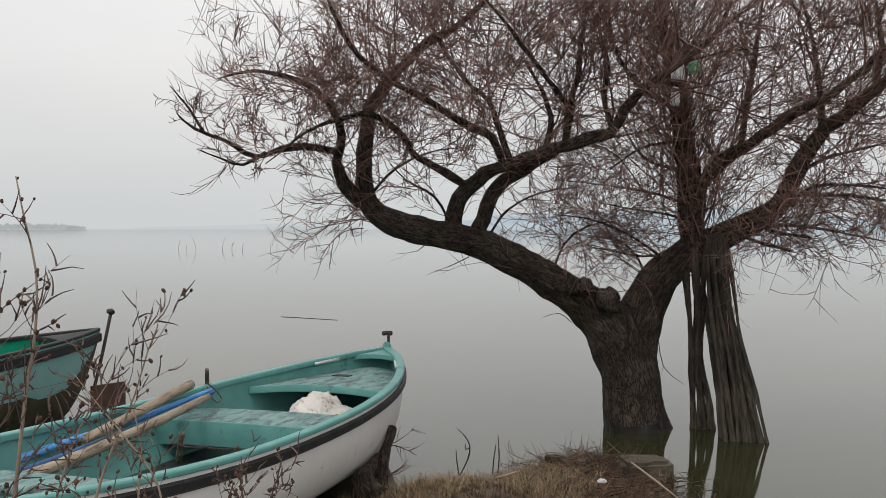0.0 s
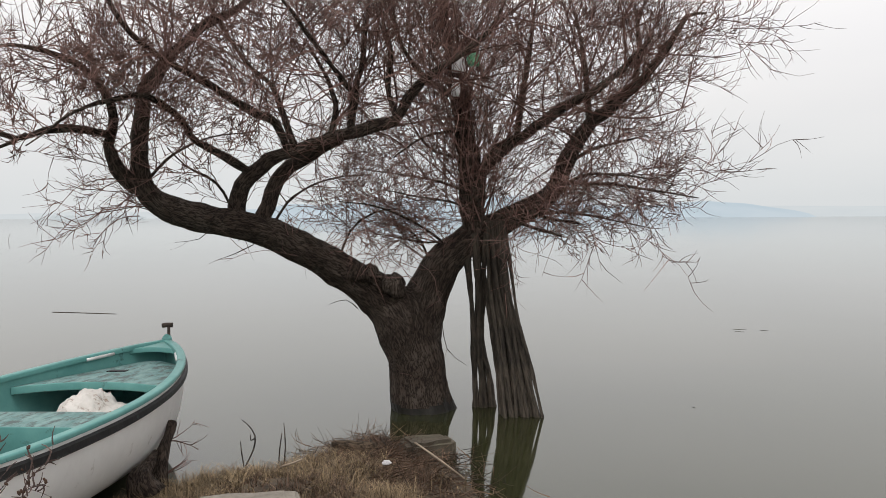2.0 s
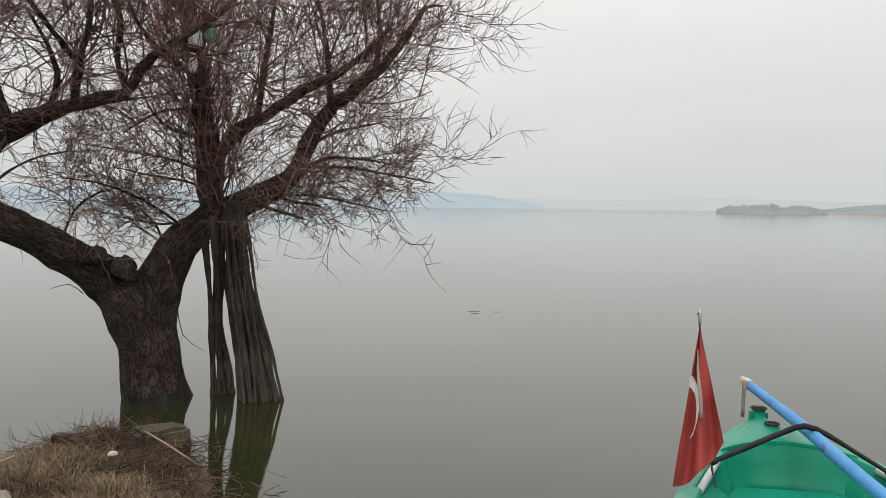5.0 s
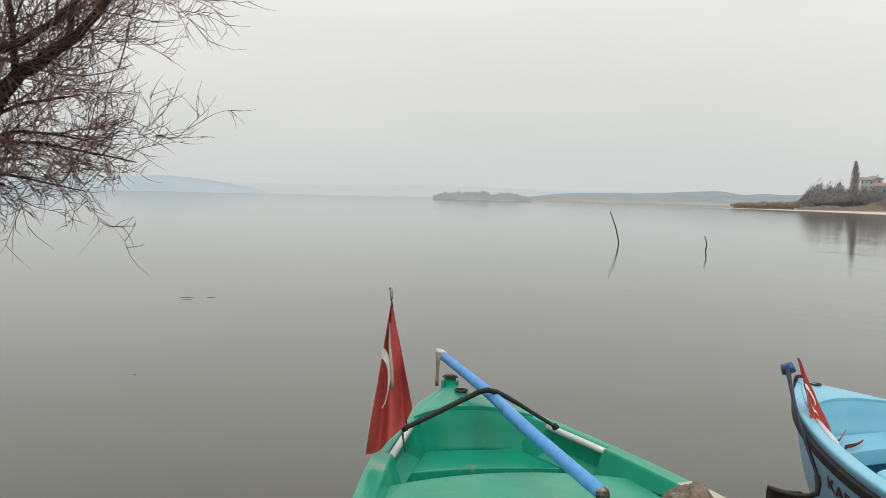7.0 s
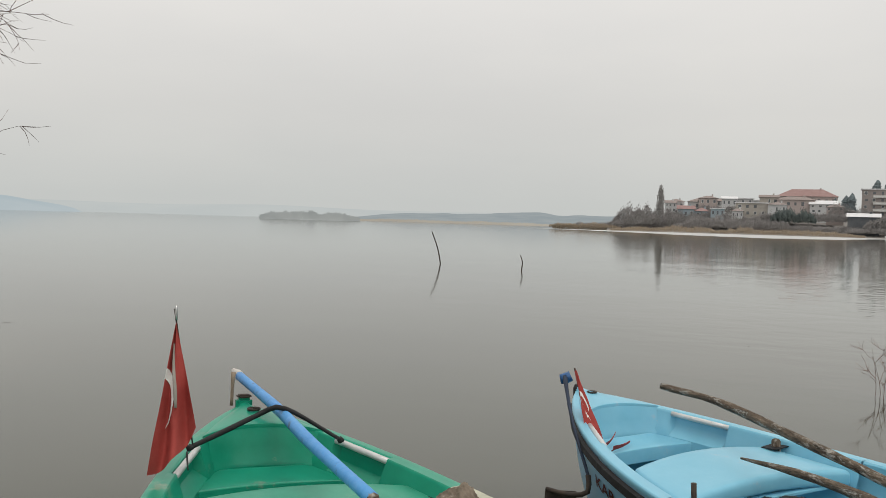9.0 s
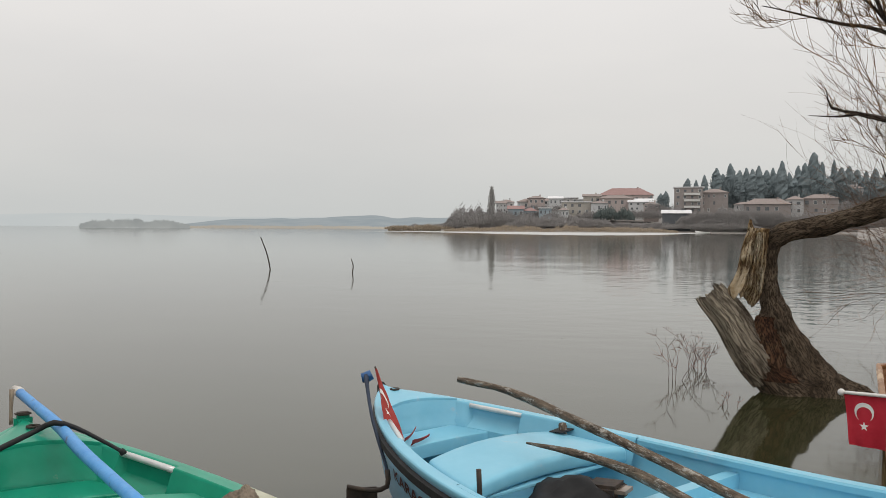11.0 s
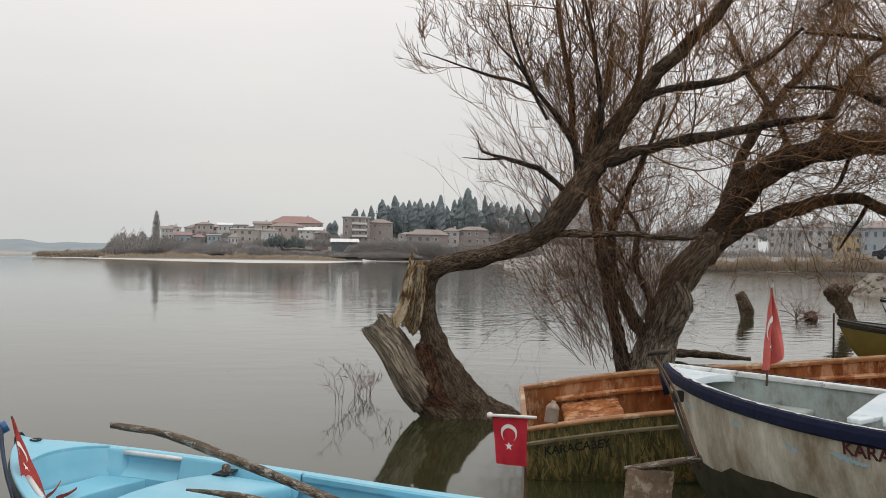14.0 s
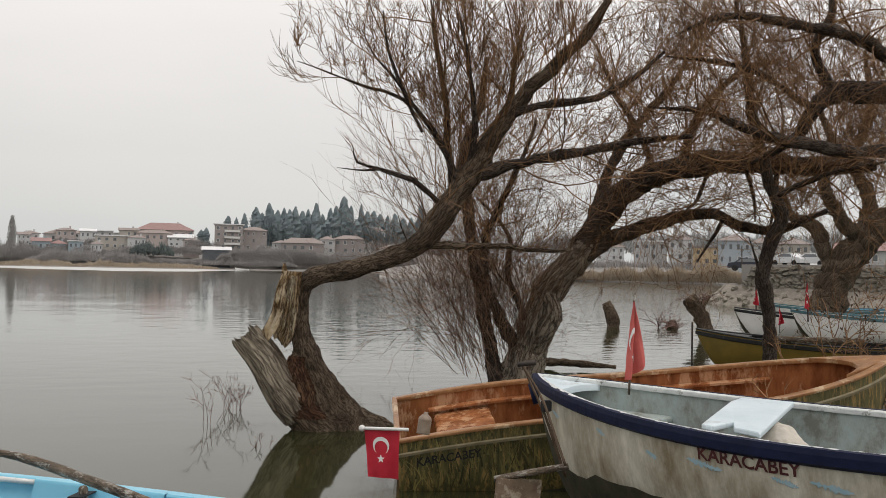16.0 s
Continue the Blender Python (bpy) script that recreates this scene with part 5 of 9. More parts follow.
    limb(tree3, tw, [(10.107, -8.523, 4.184), (10.045, -7.543, 4.752), (9.914, -6.412, 4.924), (9.851, -5.516, 4.917), (9.843, -4.954, 4.68)], [0.12, 0.10, 0.07, 0.045, 0.015], sides=10, spacing=0.106, length=1.1, level=3, **up)
    limb(tree3, tw, [(10.075, -8.816, 3.623), (9.825, -7.851, 3.424), (9.768, -6.922, 3.399), (9.797, -6.072, 3.535), (9.811, -5.3, 3.767), (9.816, -4.611, 3.801)], [0.12, 0.11, 0.095, 0.07, 0.045, 0.015], sides=10, spacing=0.106, length=1.0, level=3, **up)
    limb(tree3, tw, [(10.352, -6.987, 3.976), (10.247, -6.315, 4.31), (10.142, -5.667, 4.459), (10.057, -4.911, 4.465)], [0.06, 0.05, 0.035, 0.012], sides=8, spacing=0.106, length=1.0, level=3, **up)
    tw.mesh("crown", M_TWIG_OLIVE, tree3, "dense olive-brown twigs")


willow_by_the_boats()
aerial_roots()
leaning_willow()
bushy_willow()
bank_trees()


# ==== boats ====
class Hull:
    """The lines of a small wooden or moulded rowing boat: tip at x = 0, far end at x = -L, keel at z = 0."""

    def __init__(self, L, B, tip, mid, end, end_width=0.75, wall=0.03, full=2.2, stem=0.13, boxy=(2.1, 0.62)):
        self.L, self.B, self.tip, self.mid, self.end, self.end_width, self.wall, self.full, self.stem, self.boxy = L, B, tip, mid, end, end_width, wall, full, stem, boxy

    def half(self, s):
        a = min(1.0, s / 0.55)
        f = (1 - (1 - a) ** self.full) ** 0.82
        if s > 0.6:
            f *= 1 - (1 - self.end_width) * ((s - 0.6) / 0.4) ** 2
        return max(self.B / 2 * f, 0.018)

    def rim(self, s):
        z = self.mid + (self.tip - self.mid) * max(0.0, 1 - s / 0.6) ** 2
        return z + (self.end - self.mid) * max(0.0, (s - 0.6) / 0.4) ** 2

    def keel(self, s):
        return (self.tip - 0.06) * max(0.0, 1 - s / self.stem) ** 2.2 + 0.05 * max(0.0, (s - 0.75) / 0.25)

    def side(self, s, u, inset=0.0):
        k, r = self.keel(s) + inset, self.rim(s)
        y = max(self.half(s) - inset, 0.004) * (1 - (1 - u) ** self.boxy[0]) ** self.boxy[1]
        return Vector((-s * self.L, y, k + max(r - k, 0.02) * u ** 1.45))

    def width_at(self, s, z):
        k, r = self.keel(s) + self.wall, self.rim(s)
        u = min(max((z - k) / max(r - k, 0.02), 0.0), 1.0) ** (1 / 1.45)
        return max(self.half(s) - self.wall, 0.004) * (1 - (1 - u) ** self.boxy[0]) ** self.boxy[1]

    def stations(self, n=34):
        return [(i / n) ** 1.5 for i in range(n + 1)]

    def shell(self, inset=0.0, u0=0.0, u1=1.0, closed=True, rows=11):
        verts, faces = [], []
        st = self.stations()
        w = 2 * rows - 1
        for s in st:
            top = u1(s) if callable(u1) else u1
            us = [u0 + (top - u0) * i / (rows - 1) for i in range(rows)]
            left = [self.side(s, u, inset) for u in us]
            verts += [Vector((p.x, -p.y, p.z)) for p in reversed(left)] + left[1:] if u0 == 0 else []
        for i in range(len(st) - 1):
            for k in range(w - 1):
                a = i * w + k
                faces.append((a, a + 1, a + w + 1, a + w))
        if closed:
            last = (len(st) - 1) * w
            faces.append(tuple(last + k for k in range(w)))
        return verts, faces

    def sweep(self, profile, s0=0.0, s1=1.0, n=40, drop=0.0, sides=(1, -1)):
        """A strip along the rim; profile: closed loop of (outwards, up)."""
        verts, faces = [], []
        m = len(profile)
        for sign in sides:
            base = len(verts)
            ss = [s0 + (s1 - s0) * (i / n) ** 1.4 for i in range(n + 1)]
            for s in ss:
                e = 0.004
                a, b = self.edge(max(s - e, 0), drop), self.edge(min(s + e, 1), drop)
                t = Vector((b.x - a.x, b.y - a.y, 0)).normalized()
                out = Vector((t.y, -t.x, 0))
                out = out if out.y > 0 else -out
                c = self.edge(s, drop)
                for o, z in profile:
                    p = c + out * o + Vector((0, 0, z))
                    p.y = max(p.y, 0.0)
                    verts.append(Vector((p.x, p.y * sign, p.z)))
            for i in range(n):
                for k in range(m):
                    k2 = (k + 1) % m
                    f = (base + i * m + k, base + i * m + k2, base + (i + 1) * m + k2, base + (i + 1) * m + k)
                    faces.append(f if sign > 0 else f[::-1])
            faces.append(tuple(base + k for k in range(m)))
            faces.append(tuple(base + n * m + k for k in range(m)))
        return verts, faces

    def edge(self, s, drop=0.0):
        r, k = self.rim(s), self.keel(s)
        u = max(0.0, (r - drop - k) / max(r - k, 0.02)) ** (1 / 1.45)
        return self.side(s, min(u, 1.0))

    def plate(self, s0, s1, drop, camber=0.02, thick=0.04, bow=0.0, n=8, m=10, gap=0.0, skirt=0.0, fore=0.0, fall=0.0):
        """A deck or seat that spans the boat between two stations; bow: how far its after edge is curved; skirt: depth of its after face."""
        top = []
        for i in range(n + 1):
            s = s0 + (s1 - s0) * i / n
            z = self.rim(s) - drop - fall * (1 - i / n)
            wide = max(self.width_at(s, z) - gap, 0.005)
            row = []
            for k in range(m + 1):
                v = -1 + 2 * k / m
                x = -s * self.L - (bow * (i / n) + fore * (1 - i / n)) * (v * v - 0.5)
                row.append(Vector((x, wide * v, z + camber * (1 - v * v))))
            top.append(row)
        verts = [p for row in top for p in row]
        count = len(verts)
        low = thick
        for i, row in enumerate(top):
            for p in row:
                q = p - Vector((0, 0, low + (skirt if i == n else 0)))
                side = self.width_at(min(max(-q.x / self.L, 0.0), 1.0), q.z) + 0.012
                q.y = min(max(q.y, -side), side)
                verts.append(q)
        faces, w = [], m + 1
        for i in range(n):
            for k in range(m):
                a = i * w + k
                faces.append((a, a + w, a + w + 1, a + 1))
                faces.append((count + a, count + a + 1, count + a + w + 1, count + a + w))
        ring = [k for k in range(w)] + [i * w + m for i in range(1, n + 1)] + [n * w + k for k in range(m - 1, -1, -1)] + [i * w for i in range(n - 1, 0, -1)]
        for a, b in zip(ring, ring[1:] + ring[:1]):
            faces.append((a, b, count + b, count + a))
        return verts, faces


def boat_pose(tip, axis, h, pitch=0.0, heel=0.0):
    """Where a hull stands: its tip's place and the way from the tip to its far end. pitch: tip up."""
    turn = math.atan2(-axis[1], -axis[0])
    rot = Euler((radians(heel), radians(-pitch), turn)).to_matrix().to_4x4()
    return Matrix.Translation(tip) @ rot @ Matrix.Translation((0, 0, -h.tip))


def moored(tip, head, h, pitch=0.0, heel=0.0):
    """The same with the heading in degrees."""
    rot = Euler((radians(heel), radians(-pitch), radians(head))).to_matrix().to_4x4()
    return Matrix.Translation(tip) @ rot @ Matrix.Translation((0, 0, -h.tip))


def build_boat(name, label, h, at, outer, inner, rim, strake, group="moored boats", rim_w=0.055, strake_h=0.085, bottom=None, bottom_u=0.3, floor=None, floor_h=0.13, cap=False):
    boat = thing(name, label, "boat", group)
    boat.matrix_world = at
    v, f = h.shell()
    data_part("hull", v, f, outer, boat, "", True)
    v, f = h.shell(h.wall, closed=True)
    data_part("lining", v, [q[::-1] for q in f], inner, boat, "", True)
    v, f = h.sweep([(0.012, 0.0), (0.012, 0.022), (0.004, 0.03), (-rim_w + 0.01, 0.03), (-rim_w, 0.022), (-rim_w, -0.012)])
    edge = data_part("gunwale", v, f, rim, boat, "", True)
    soft = edge.modifiers.new("rounded_edge", "BEVEL")
    soft.width, soft.segments, soft.limit_method, soft.angle_limit = 0.008, 3, "ANGLE", radians(25)
    if strake and cap:
        v, f = h.sweep([(-0.012, 0.034), (0.028, 0.032), (0.034, 0.0), (0.034, -strake_h + 0.02), (0.006, -strake_h), (0.0, 0.0)])
        data_part("rubbing_strake", v, f, strake, boat, "", False)
    elif strake:
        v, f = h.sweep([(0.004, 0.0), (0.026, -0.01), (0.026, -strake_h + 0.015), (0.004, -strake_h)], drop=0.02)
        data_part("rubbing_strake", v, f, strake, boat, "", False)
    if bottom:
        v, f = h.shell(-0.006, 0.0, lambda s: bottom_u + 0.07 * noise.noise(Vector((s * 11, bottom_u, 0))) + 0.05 * noise.noise(Vector((s * 37, bottom_u, 4))), False)
        data_part("waterline_band", v, f, bottom, boat, "", True)
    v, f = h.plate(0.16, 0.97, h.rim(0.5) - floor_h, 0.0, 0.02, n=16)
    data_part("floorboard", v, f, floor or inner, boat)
    if h.end_width > 0.3:
        hw, z = h.half(1.0), h.rim(1.0)
        bm = box_bm(0.05, hw * 2 + 0.02, 0.05, 0.01)
        bmesh.ops.translate(bm, vec=(-h.L, 0, z + 0.008), verts=bm.verts)
        part("transom_cap", bm, rim, boat)
    return boat


def deck(boat, h, name, material, *args, **kw):
    label, edge = kw.pop("label", ""), kw.pop("edge", 0.028)
    face = kw.pop("face", None)
    v, f = h.plate(*args, **kw)
    ob = data_part(name, v, f, material, boat, label, True)
    if face:
        ob.data.materials.append(face)
        for p in ob.data.polygons:
            p.material_index = int(abs(p.normal.z) < 0.5)
    soft = ob.modifiers.new("rounded_edge", "BEVEL")
    soft.width, soft.segments, soft.limit_method, soft.angle_limit = min(edge, kw.get("thick", 0.04) * 0.33), 3, "ANGLE", radians(50)
    return ob


def fitted(boat, name, pts, r, material, label="", sides=8, step=0.08, rough=0.0):
    """A rod given in the boat's own axes."""
    radii = r if isinstance(r, (list, tuple)) else [r] * len(pts)
    return rod(name, pts, radii, material, boat, label, sides, rough, step)


def grab_rails(boat, h, s0, s1, material=M_METAL, rim_w=0.07, up=0.02, r=0.014):
    for sign in (1, -1):
        pts = [Vector((-s * h.L, sign * (h.half(s) - rim_w), h.rim(s) + up)) for s in (s0, s1)]
        fitted(boat, "grab_rail", [pts[0], pts[0].lerp(pts[1], 0.5), pts[1]], r, material, "white metal grab rail")


def moulded_well(boat, h, material, s0, sill, s1, bow, rim_w, depth, drop, pocket):
    """The hollow between the tip deck and the foredeck, moulded in one piece: a steep wall under the tip deck, sides that are
    notched where the grab rails lie, and a flat shelf that ends in a step."""
    verts, faces = [], []

    def strip(rows):
        base, m = len(verts), len(rows[0])
        for row in rows:
            verts.extend(row)
        for i in range(len(rows) - 1):
            for k in range(m - 1):
                q = base + i * m + k
                faces.append((q, q + m, q + m + 1, q + 1))
    sf = s0 + 0.5 * bow / h.L
    w = max(h.half(sf) - rim_w, 0.02)
    rows = []
    for i in range(21):
        v = 1 - i / 10
        n = Vector((-1, -0.7 * v ** 3, 0)).normalized()
        p = Vector((-s0 * h.L - bow * (v * v - 0.5), w * v, h.rim(s0) + 0.022 + 0.012 * (1 - v * v)))
        floor_z = h.rim(sf) - depth
        rows.append([p + n * a + Vector((0, 0, (floor_z - p.z) * b)) for a, b in ((0, 0), (0.004, 0.06), (0.018, 0.5), (0.03, 0.82), (0.042, 0.95), (0.05, 1.08), (0.052, 1.4))])
    strip(rows)
    block = ((0.036, 0.031), (rim_w - 0.01, 0.031), (rim_w - 0.003, 0.025), (rim_w, 0.014), (rim_w + 0.026, -depth * 0.55), (rim_w + 0.05, -depth), (rim_w + 0.055, -depth - 0.14))
    notch = ((0.036, 0.031), (0.044, 0.030), (0.050, 0.02), (0.054, -0.045), (0.060, -0.075), (rim_w + 0.045, -depth + 0.006), (rim_w + 0.055, -depth - 0.14))
    cuts = [sf - 0.012 + (pocket[0] - sf + 0.012) * i / 3 for i in range(4)]
    cuts += [pocket[0] + 0.002 + (pocket[1] - pocket[0] - 0.004) * i / 8 for i in range(9)]
    cuts += [pocket[1] + (s1 - pocket[1]) * i / 10 for i in range(11)]
    for sign in (1, -1):
        rows = []
        for s in cuts:
            lines = notch if pocket[0] < s < pocket[1] else block
            rows.append([Vector((-s * h.L, sign * max(h.half(s) - a, 0.01), h.rim(s) + z)) for a, z in lines])
        strip(rows)
    well = data_part("moulded_well", verts, faces, material, boat, "", True)
    well.data.set_sharp_from_angle(angle=radians(40))
    deck(boat, h, "well_shelf", material, s0 + 0.012, sill, depth, camber=0.0, thick=0.022, bow=0.05, skirt=drop, edge=0.007)
    v, f = h.sweep([(-0.036, 0.0), (-0.036, 0.031), (-rim_w + 0.01, 0.031), (-rim_w, 0.02), (-rim_w, -0.012)], s1, 1.0)
    data_part("inner_gunwale", v, f, material, boat)
    return well


def lettering(boat, h, text, s0, s1, drop, height, side, material, label=""):
    """Painted name that follows the hull's side."""
    cu = bpy.data.curves.new("name_text", "FONT")
    cu.body, cu.resolution_u, cu.offset = text, 3, 0.022
    tmp = new("name_text", cu)
    dg = bpy.context.evaluated_depsgraph_get()
    me = bpy.data.meshes.new_from_object(tmp.evaluated_get(dg))
    bpy.data.objects.remove(tmp)
    bm = bmesh.new()
    bm.from_mesh(me)
    bmesh.ops.subdivide_edges(bm, edges=bm.edges[:], cuts=1)
    xs, ys = [v.co.x for v in bm.verts], [v.co.y for v in bm.verts]
    x0, x1, y0, y1 = min(xs), max(xs), min(ys), max(ys)
    for v in bm.verts:
        u, w = (v.co.x - x0) / (x1 - x0), (v.co.y - y0) / (y1 - y0)
        s = s0 + (s1 - s0) * u
        p = h.edge(s, drop + height * (1 - w))
        v.co = Vector((p.x, (p.y + 0.007) * side, p.z))
    return part("boat_name", bm, material, boat, label)


def ring_bolt(boat, at, r=0.03):
    pts = [Vector((math.cos(a) * r, math.sin(a) * r, 0.006)) + Vector(at) for a in [i * math.pi / 4 for i in range(9)]]
    fitted(boat, "ring", pts, 0.007, M_IRON, "dark mooring ring", 6, 0.02)


def paint_patch(boat, h, s, drop, length, height, side, material, seed):
    """A flaked patch of old paint on the hull's side."""
    rng = random.Random(seed)
    verts, faces, n = [], [], 34
    for i in range(n + 1):
        u = i / n
        env = math.sin(math.pi * u) ** 0.5 * height
        top, low = env * rng.uniform(0.02, 0.55), -env * rng.uniform(0.02, 0.65)
        for z in (top, low):
            p = h.edge(s + length / h.L * u, drop - z + 0.03 * u)
            verts.append(Vector((p.x, (p.y + 0.005) * side, p.z)))
    for i in range(n):
        faces.append((2 * i, 2 * i + 1, 2 * i + 3, 2 * i + 2))
    return data_part("paint_patch", verts, faces, material, boat)


# the white boat with teal inside
H_TEAL = Hull(5.35, 1.58, 0.817, 0.629, 0.741, 0.6, full=2.49)
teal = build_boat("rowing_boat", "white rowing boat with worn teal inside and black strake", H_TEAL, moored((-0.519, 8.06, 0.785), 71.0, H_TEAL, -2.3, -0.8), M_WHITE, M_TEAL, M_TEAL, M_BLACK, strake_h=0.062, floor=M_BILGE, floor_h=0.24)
deck(teal, H_TEAL, "tip_deck", M_TEAL, 0.0, 0.055, 0.0, camber=0.02, thick=0.04)
deck(teal, H_TEAL, "foredeck", M_TEAL_DECK, 0.055, 0.25, 0.065, camber=0.03, thick=0.06, bow=0.08, fall=0.06, edge=0.007, face=M_TEAL, label="scuffed teal foredeck")
deck(teal, H_TEAL, "thwart", M_TEAL_DECK, 0.365, 0.446, 0.11, camber=0.01, thick=0.17, edge=0.007, face=M_TEAL, label="wide scuffed teal thwart")
deck(teal, H_TEAL, "thwart", M_TEAL_DECK, 0.74, 0.80, 0.10, camber=0.01, thick=0.05)
grab_rails(teal, H_TEAL, 0.085, 0.13, M_RAIL, 0.06, 0.0)
# Flat black plate in place of an opening: its dark inside is only colour.
box("black_drain_plate", (-0.79, 0.07, H_TEAL.rim(0.148) - 0.065), (0.09, 0.15, 0.006), M_RUBBER, teal)
fitted(teal, "rudder_post", [(0.03, 0, 0.70), (0.04, 0, 0.86), (0.045, 0, 0.97)], [0.015, 0.014, 0.014], M_IRON, "black iron post")
fitted(teal, "post_cap", [(0.05, -0.03, 0.965), (0.05, 0.03, 0.965), (0.05, 0.06, 0.96)], 0.022, M_IRON)
fitted(teal, "stem_head", [(0.0, 0, 0.74), (0.0, 0, 0.85), (-0.01, 0, 0.86)], [0.05, 0.045, 0.03], M_TEAL)

# the teal boat farther along the bank
H_TEAL2 = Hull(5.4, 1.5, 0.95, 0.80, 0.8, 0.6, full=2.3)
teal2 = build_boat("rowing_boat", "teal rowing boat with black strake and algae-stained bottom", H_TEAL2, boat_pose((-3.62, 9.2, 0.83), (-0.62, -0.78), H_TEAL2, 0), mat("faded_teal_hull", (0.16, 0.34, 0.33), (0.22, 0.41, 0.40), 2, 0.5, 0.001, spot=(0.1, 0.2, 0.18), spots=0.36), M_GREEN, M_BLACK, M_BLACK, bottom=M_ALGAE, bottom_u=0.62, strake_h=0.10)
deck(teal2, H_TEAL2, "foredeck", M_BLACK, 0.0, 0.10, 0.0, thick=0.04)
deck(teal2, H_TEAL2, "thwart", M_GREEN, 0.3, 0.4, 0.10, thick=0.05)
fitted(teal2, "tiller_rod", [(-0.12, -0.10, 0.35), (-0.0, -0.07, 0.72), (0.12, -0.03, 1.12)], 0.017, M_IRON)
fitted(teal2, "rod_cap", [(0.12, -0.06, 1.13), (0.125, -0.03, 1.145), (0.13, 0.02, 1.14)], 0.03, M_IRON)
box("rudder_blade", (0.02, -0.14, 0.24), (0.38, 0.03, 0.32), mat("rusted_plate", (0.06, 0.035, 0.025), (0.12, 0.07, 0.05), 6, 0.8, 0.002), teal2, "rusty rudder plate")

# the green moulded boat
H_GREEN = Hull(5.061, 1.77, 0.807, 0.639, 0.659, 0.75, full=2.026, wall=0.05)
green = build_boat("rowing_boat", "glossy green moulded boat with pale worn deck, nosed towards the lake", H_GREEN, moored((3.722, 2.972, 0.749), 55.75, H_GREEN, -0.33, 1.3), M_GREEN, M_GREEN, M_GREEN, None, rim_w=0.05)
deck(green, H_GREEN, "tip_deck", M_GREEN, 0.0, 0.088, -0.034, camber=0.02, thick=0.03, bow=0.13, gap=-0.025)
moulded_well(green, H_GREEN, M_GREEN, 0.088, 0.150, 0.30, 0.13, 0.085, 0.13, 0.12, (0.122, 0.190))
deck(green, H_GREEN, "foredeck", M_GREEN_DECK, 0.212, 0.42, 0.045, camber=0.02, thick=0.10, bow=0.10, fore=0.08, label="faded green foredeck with chalky wear")
deck(green, H_GREEN, "thwart", M_GREEN, 0.62, 0.72, 0.12, thick=0.06)
grab_rails(green, H_GREEN, 0.122, 0.190, M_RAIL, 0.073, 0.018, 0.0165)
v, f = H_GREEN.sweep([(0.014, 0.0), (0.014, 0.023), (0.005, 0.033), (-0.078, 0.033), (-0.078, 0.0)], 0.27, 1.0, sides=(-1,))
data_part("worn_gunwale", v, f, M_PALEGREEN, green, "gunwale worn down to pale primer")
# Black plate on the deck: the slot's shaded opening is drawn by colour.
box("black_slot_plate", (-1.30, -0.615, H_GREEN.rim(0.262) - 0.040), (0.06, 0.09, 0.006), M_RUBBER, green, "", 12)
ring_bolt(green, (-0.17, -0.02, 0.842))
box("stem_head", (0.0, 0, 0.83), (0.06, 0.09, 0.10), M_GREEN, green, "", 0, 0.015)
box("stem_cap", (0.0, 0, 0.886), (0.06, 0.078, 0.018), M_IRON, green, "dark stem fitting", 0, 0.012)

# the sky-blue moulded boat
H_BLUE = Hull(4.95, 1.657, 0.821, 0.55, 0.749, 0.8, full=2.39, wall=0.05)
blue = build_boat("rowing_boat", "sky-blue moulded boat with black strake, nosed towards the lake", H_BLUE, moored((5.882, 1.872, 0.644), 58.7, H_BLUE, -2.4, -1.4), M_BLUE_SIDE, M_BLUE, M_BLUE, M_BLACK, rim_w=0.05, strake_h=0.07)
deck(blue, H_BLUE, "tip_deck", M_BLUE, 0.0, 0.082, -0.034, camber=0.02, thick=0.03, bow=0.13, gap=-0.025)
moulded_well(blue, H_BLUE, M_BLUE, 0.082, 0.142, 0.345, 0.13, 0.075, 0.13, 0.07, (0.113, 0.184))
deck(blue, H_BLUE, "foredeck", M_BLUE, 0.234, 0.338, 0.02, camber=0.035, thick=0.095, bow=0.06, fore=0.05, gap=0.085)
deck(blue, H_BLUE, "deck_sill", M_BLUE, 0.245, 0.335, 0.095, camber=0.0, thick=0.02, edge=0.004)
deck(blue, H_BLUE, "thwart", M_BLUE, 0.47, 0.63, 0.12, camber=0.0, thick=0.12)
deck(blue, H_BLUE, "thwart", M_BLUE, 0.80, 0.88, 0.16, camber=0.0, thick=0.14)
grab_rails(blue, H_BLUE, 0.113, 0.184, M_RAIL, 0.071, 0.014, 0.017)
ring_bolt(blue, (-0.12, -0.02, 0.845))
# Black plate by the knob gives the shade of a hole that isn't cut.
box("black_slot_plate", (-1.25, -0.52, H_BLUE.rim(0.2525) - 0.002), (0.10, 0.14, 0.006), M_RUBBER, blue, "", 12)
fitted(blue, "deck_knob", [(-1.25, -0.53, 0.58), (-1.25, -0.53, H_BLUE.rim(0.2525) + 0.03), (-1.25, -0.53, H_BLUE.rim(0.2525) + 0.045)], [0.027, 0.027, 0.014], M_WOOD)
fitted(blue, "rowlock_pin", [(-1.77, 0.62, 0.48), (-1.77, 0.62, 0.60), (-1.77, 0.62, 0.70)], 0.014, M_IRON)
fitted(blue, "stem_head", [(0.0, 0, 0.72), (0.01, 0, 0.86), (0.0, 0, 0.875)], [0.04, 0.035, 0.02], M_BLACK)
lettering(blue, H_BLUE, "KARACABEY", 0.185, 0.36, 0.135, 0.072, 1, M_LETTER_RED)

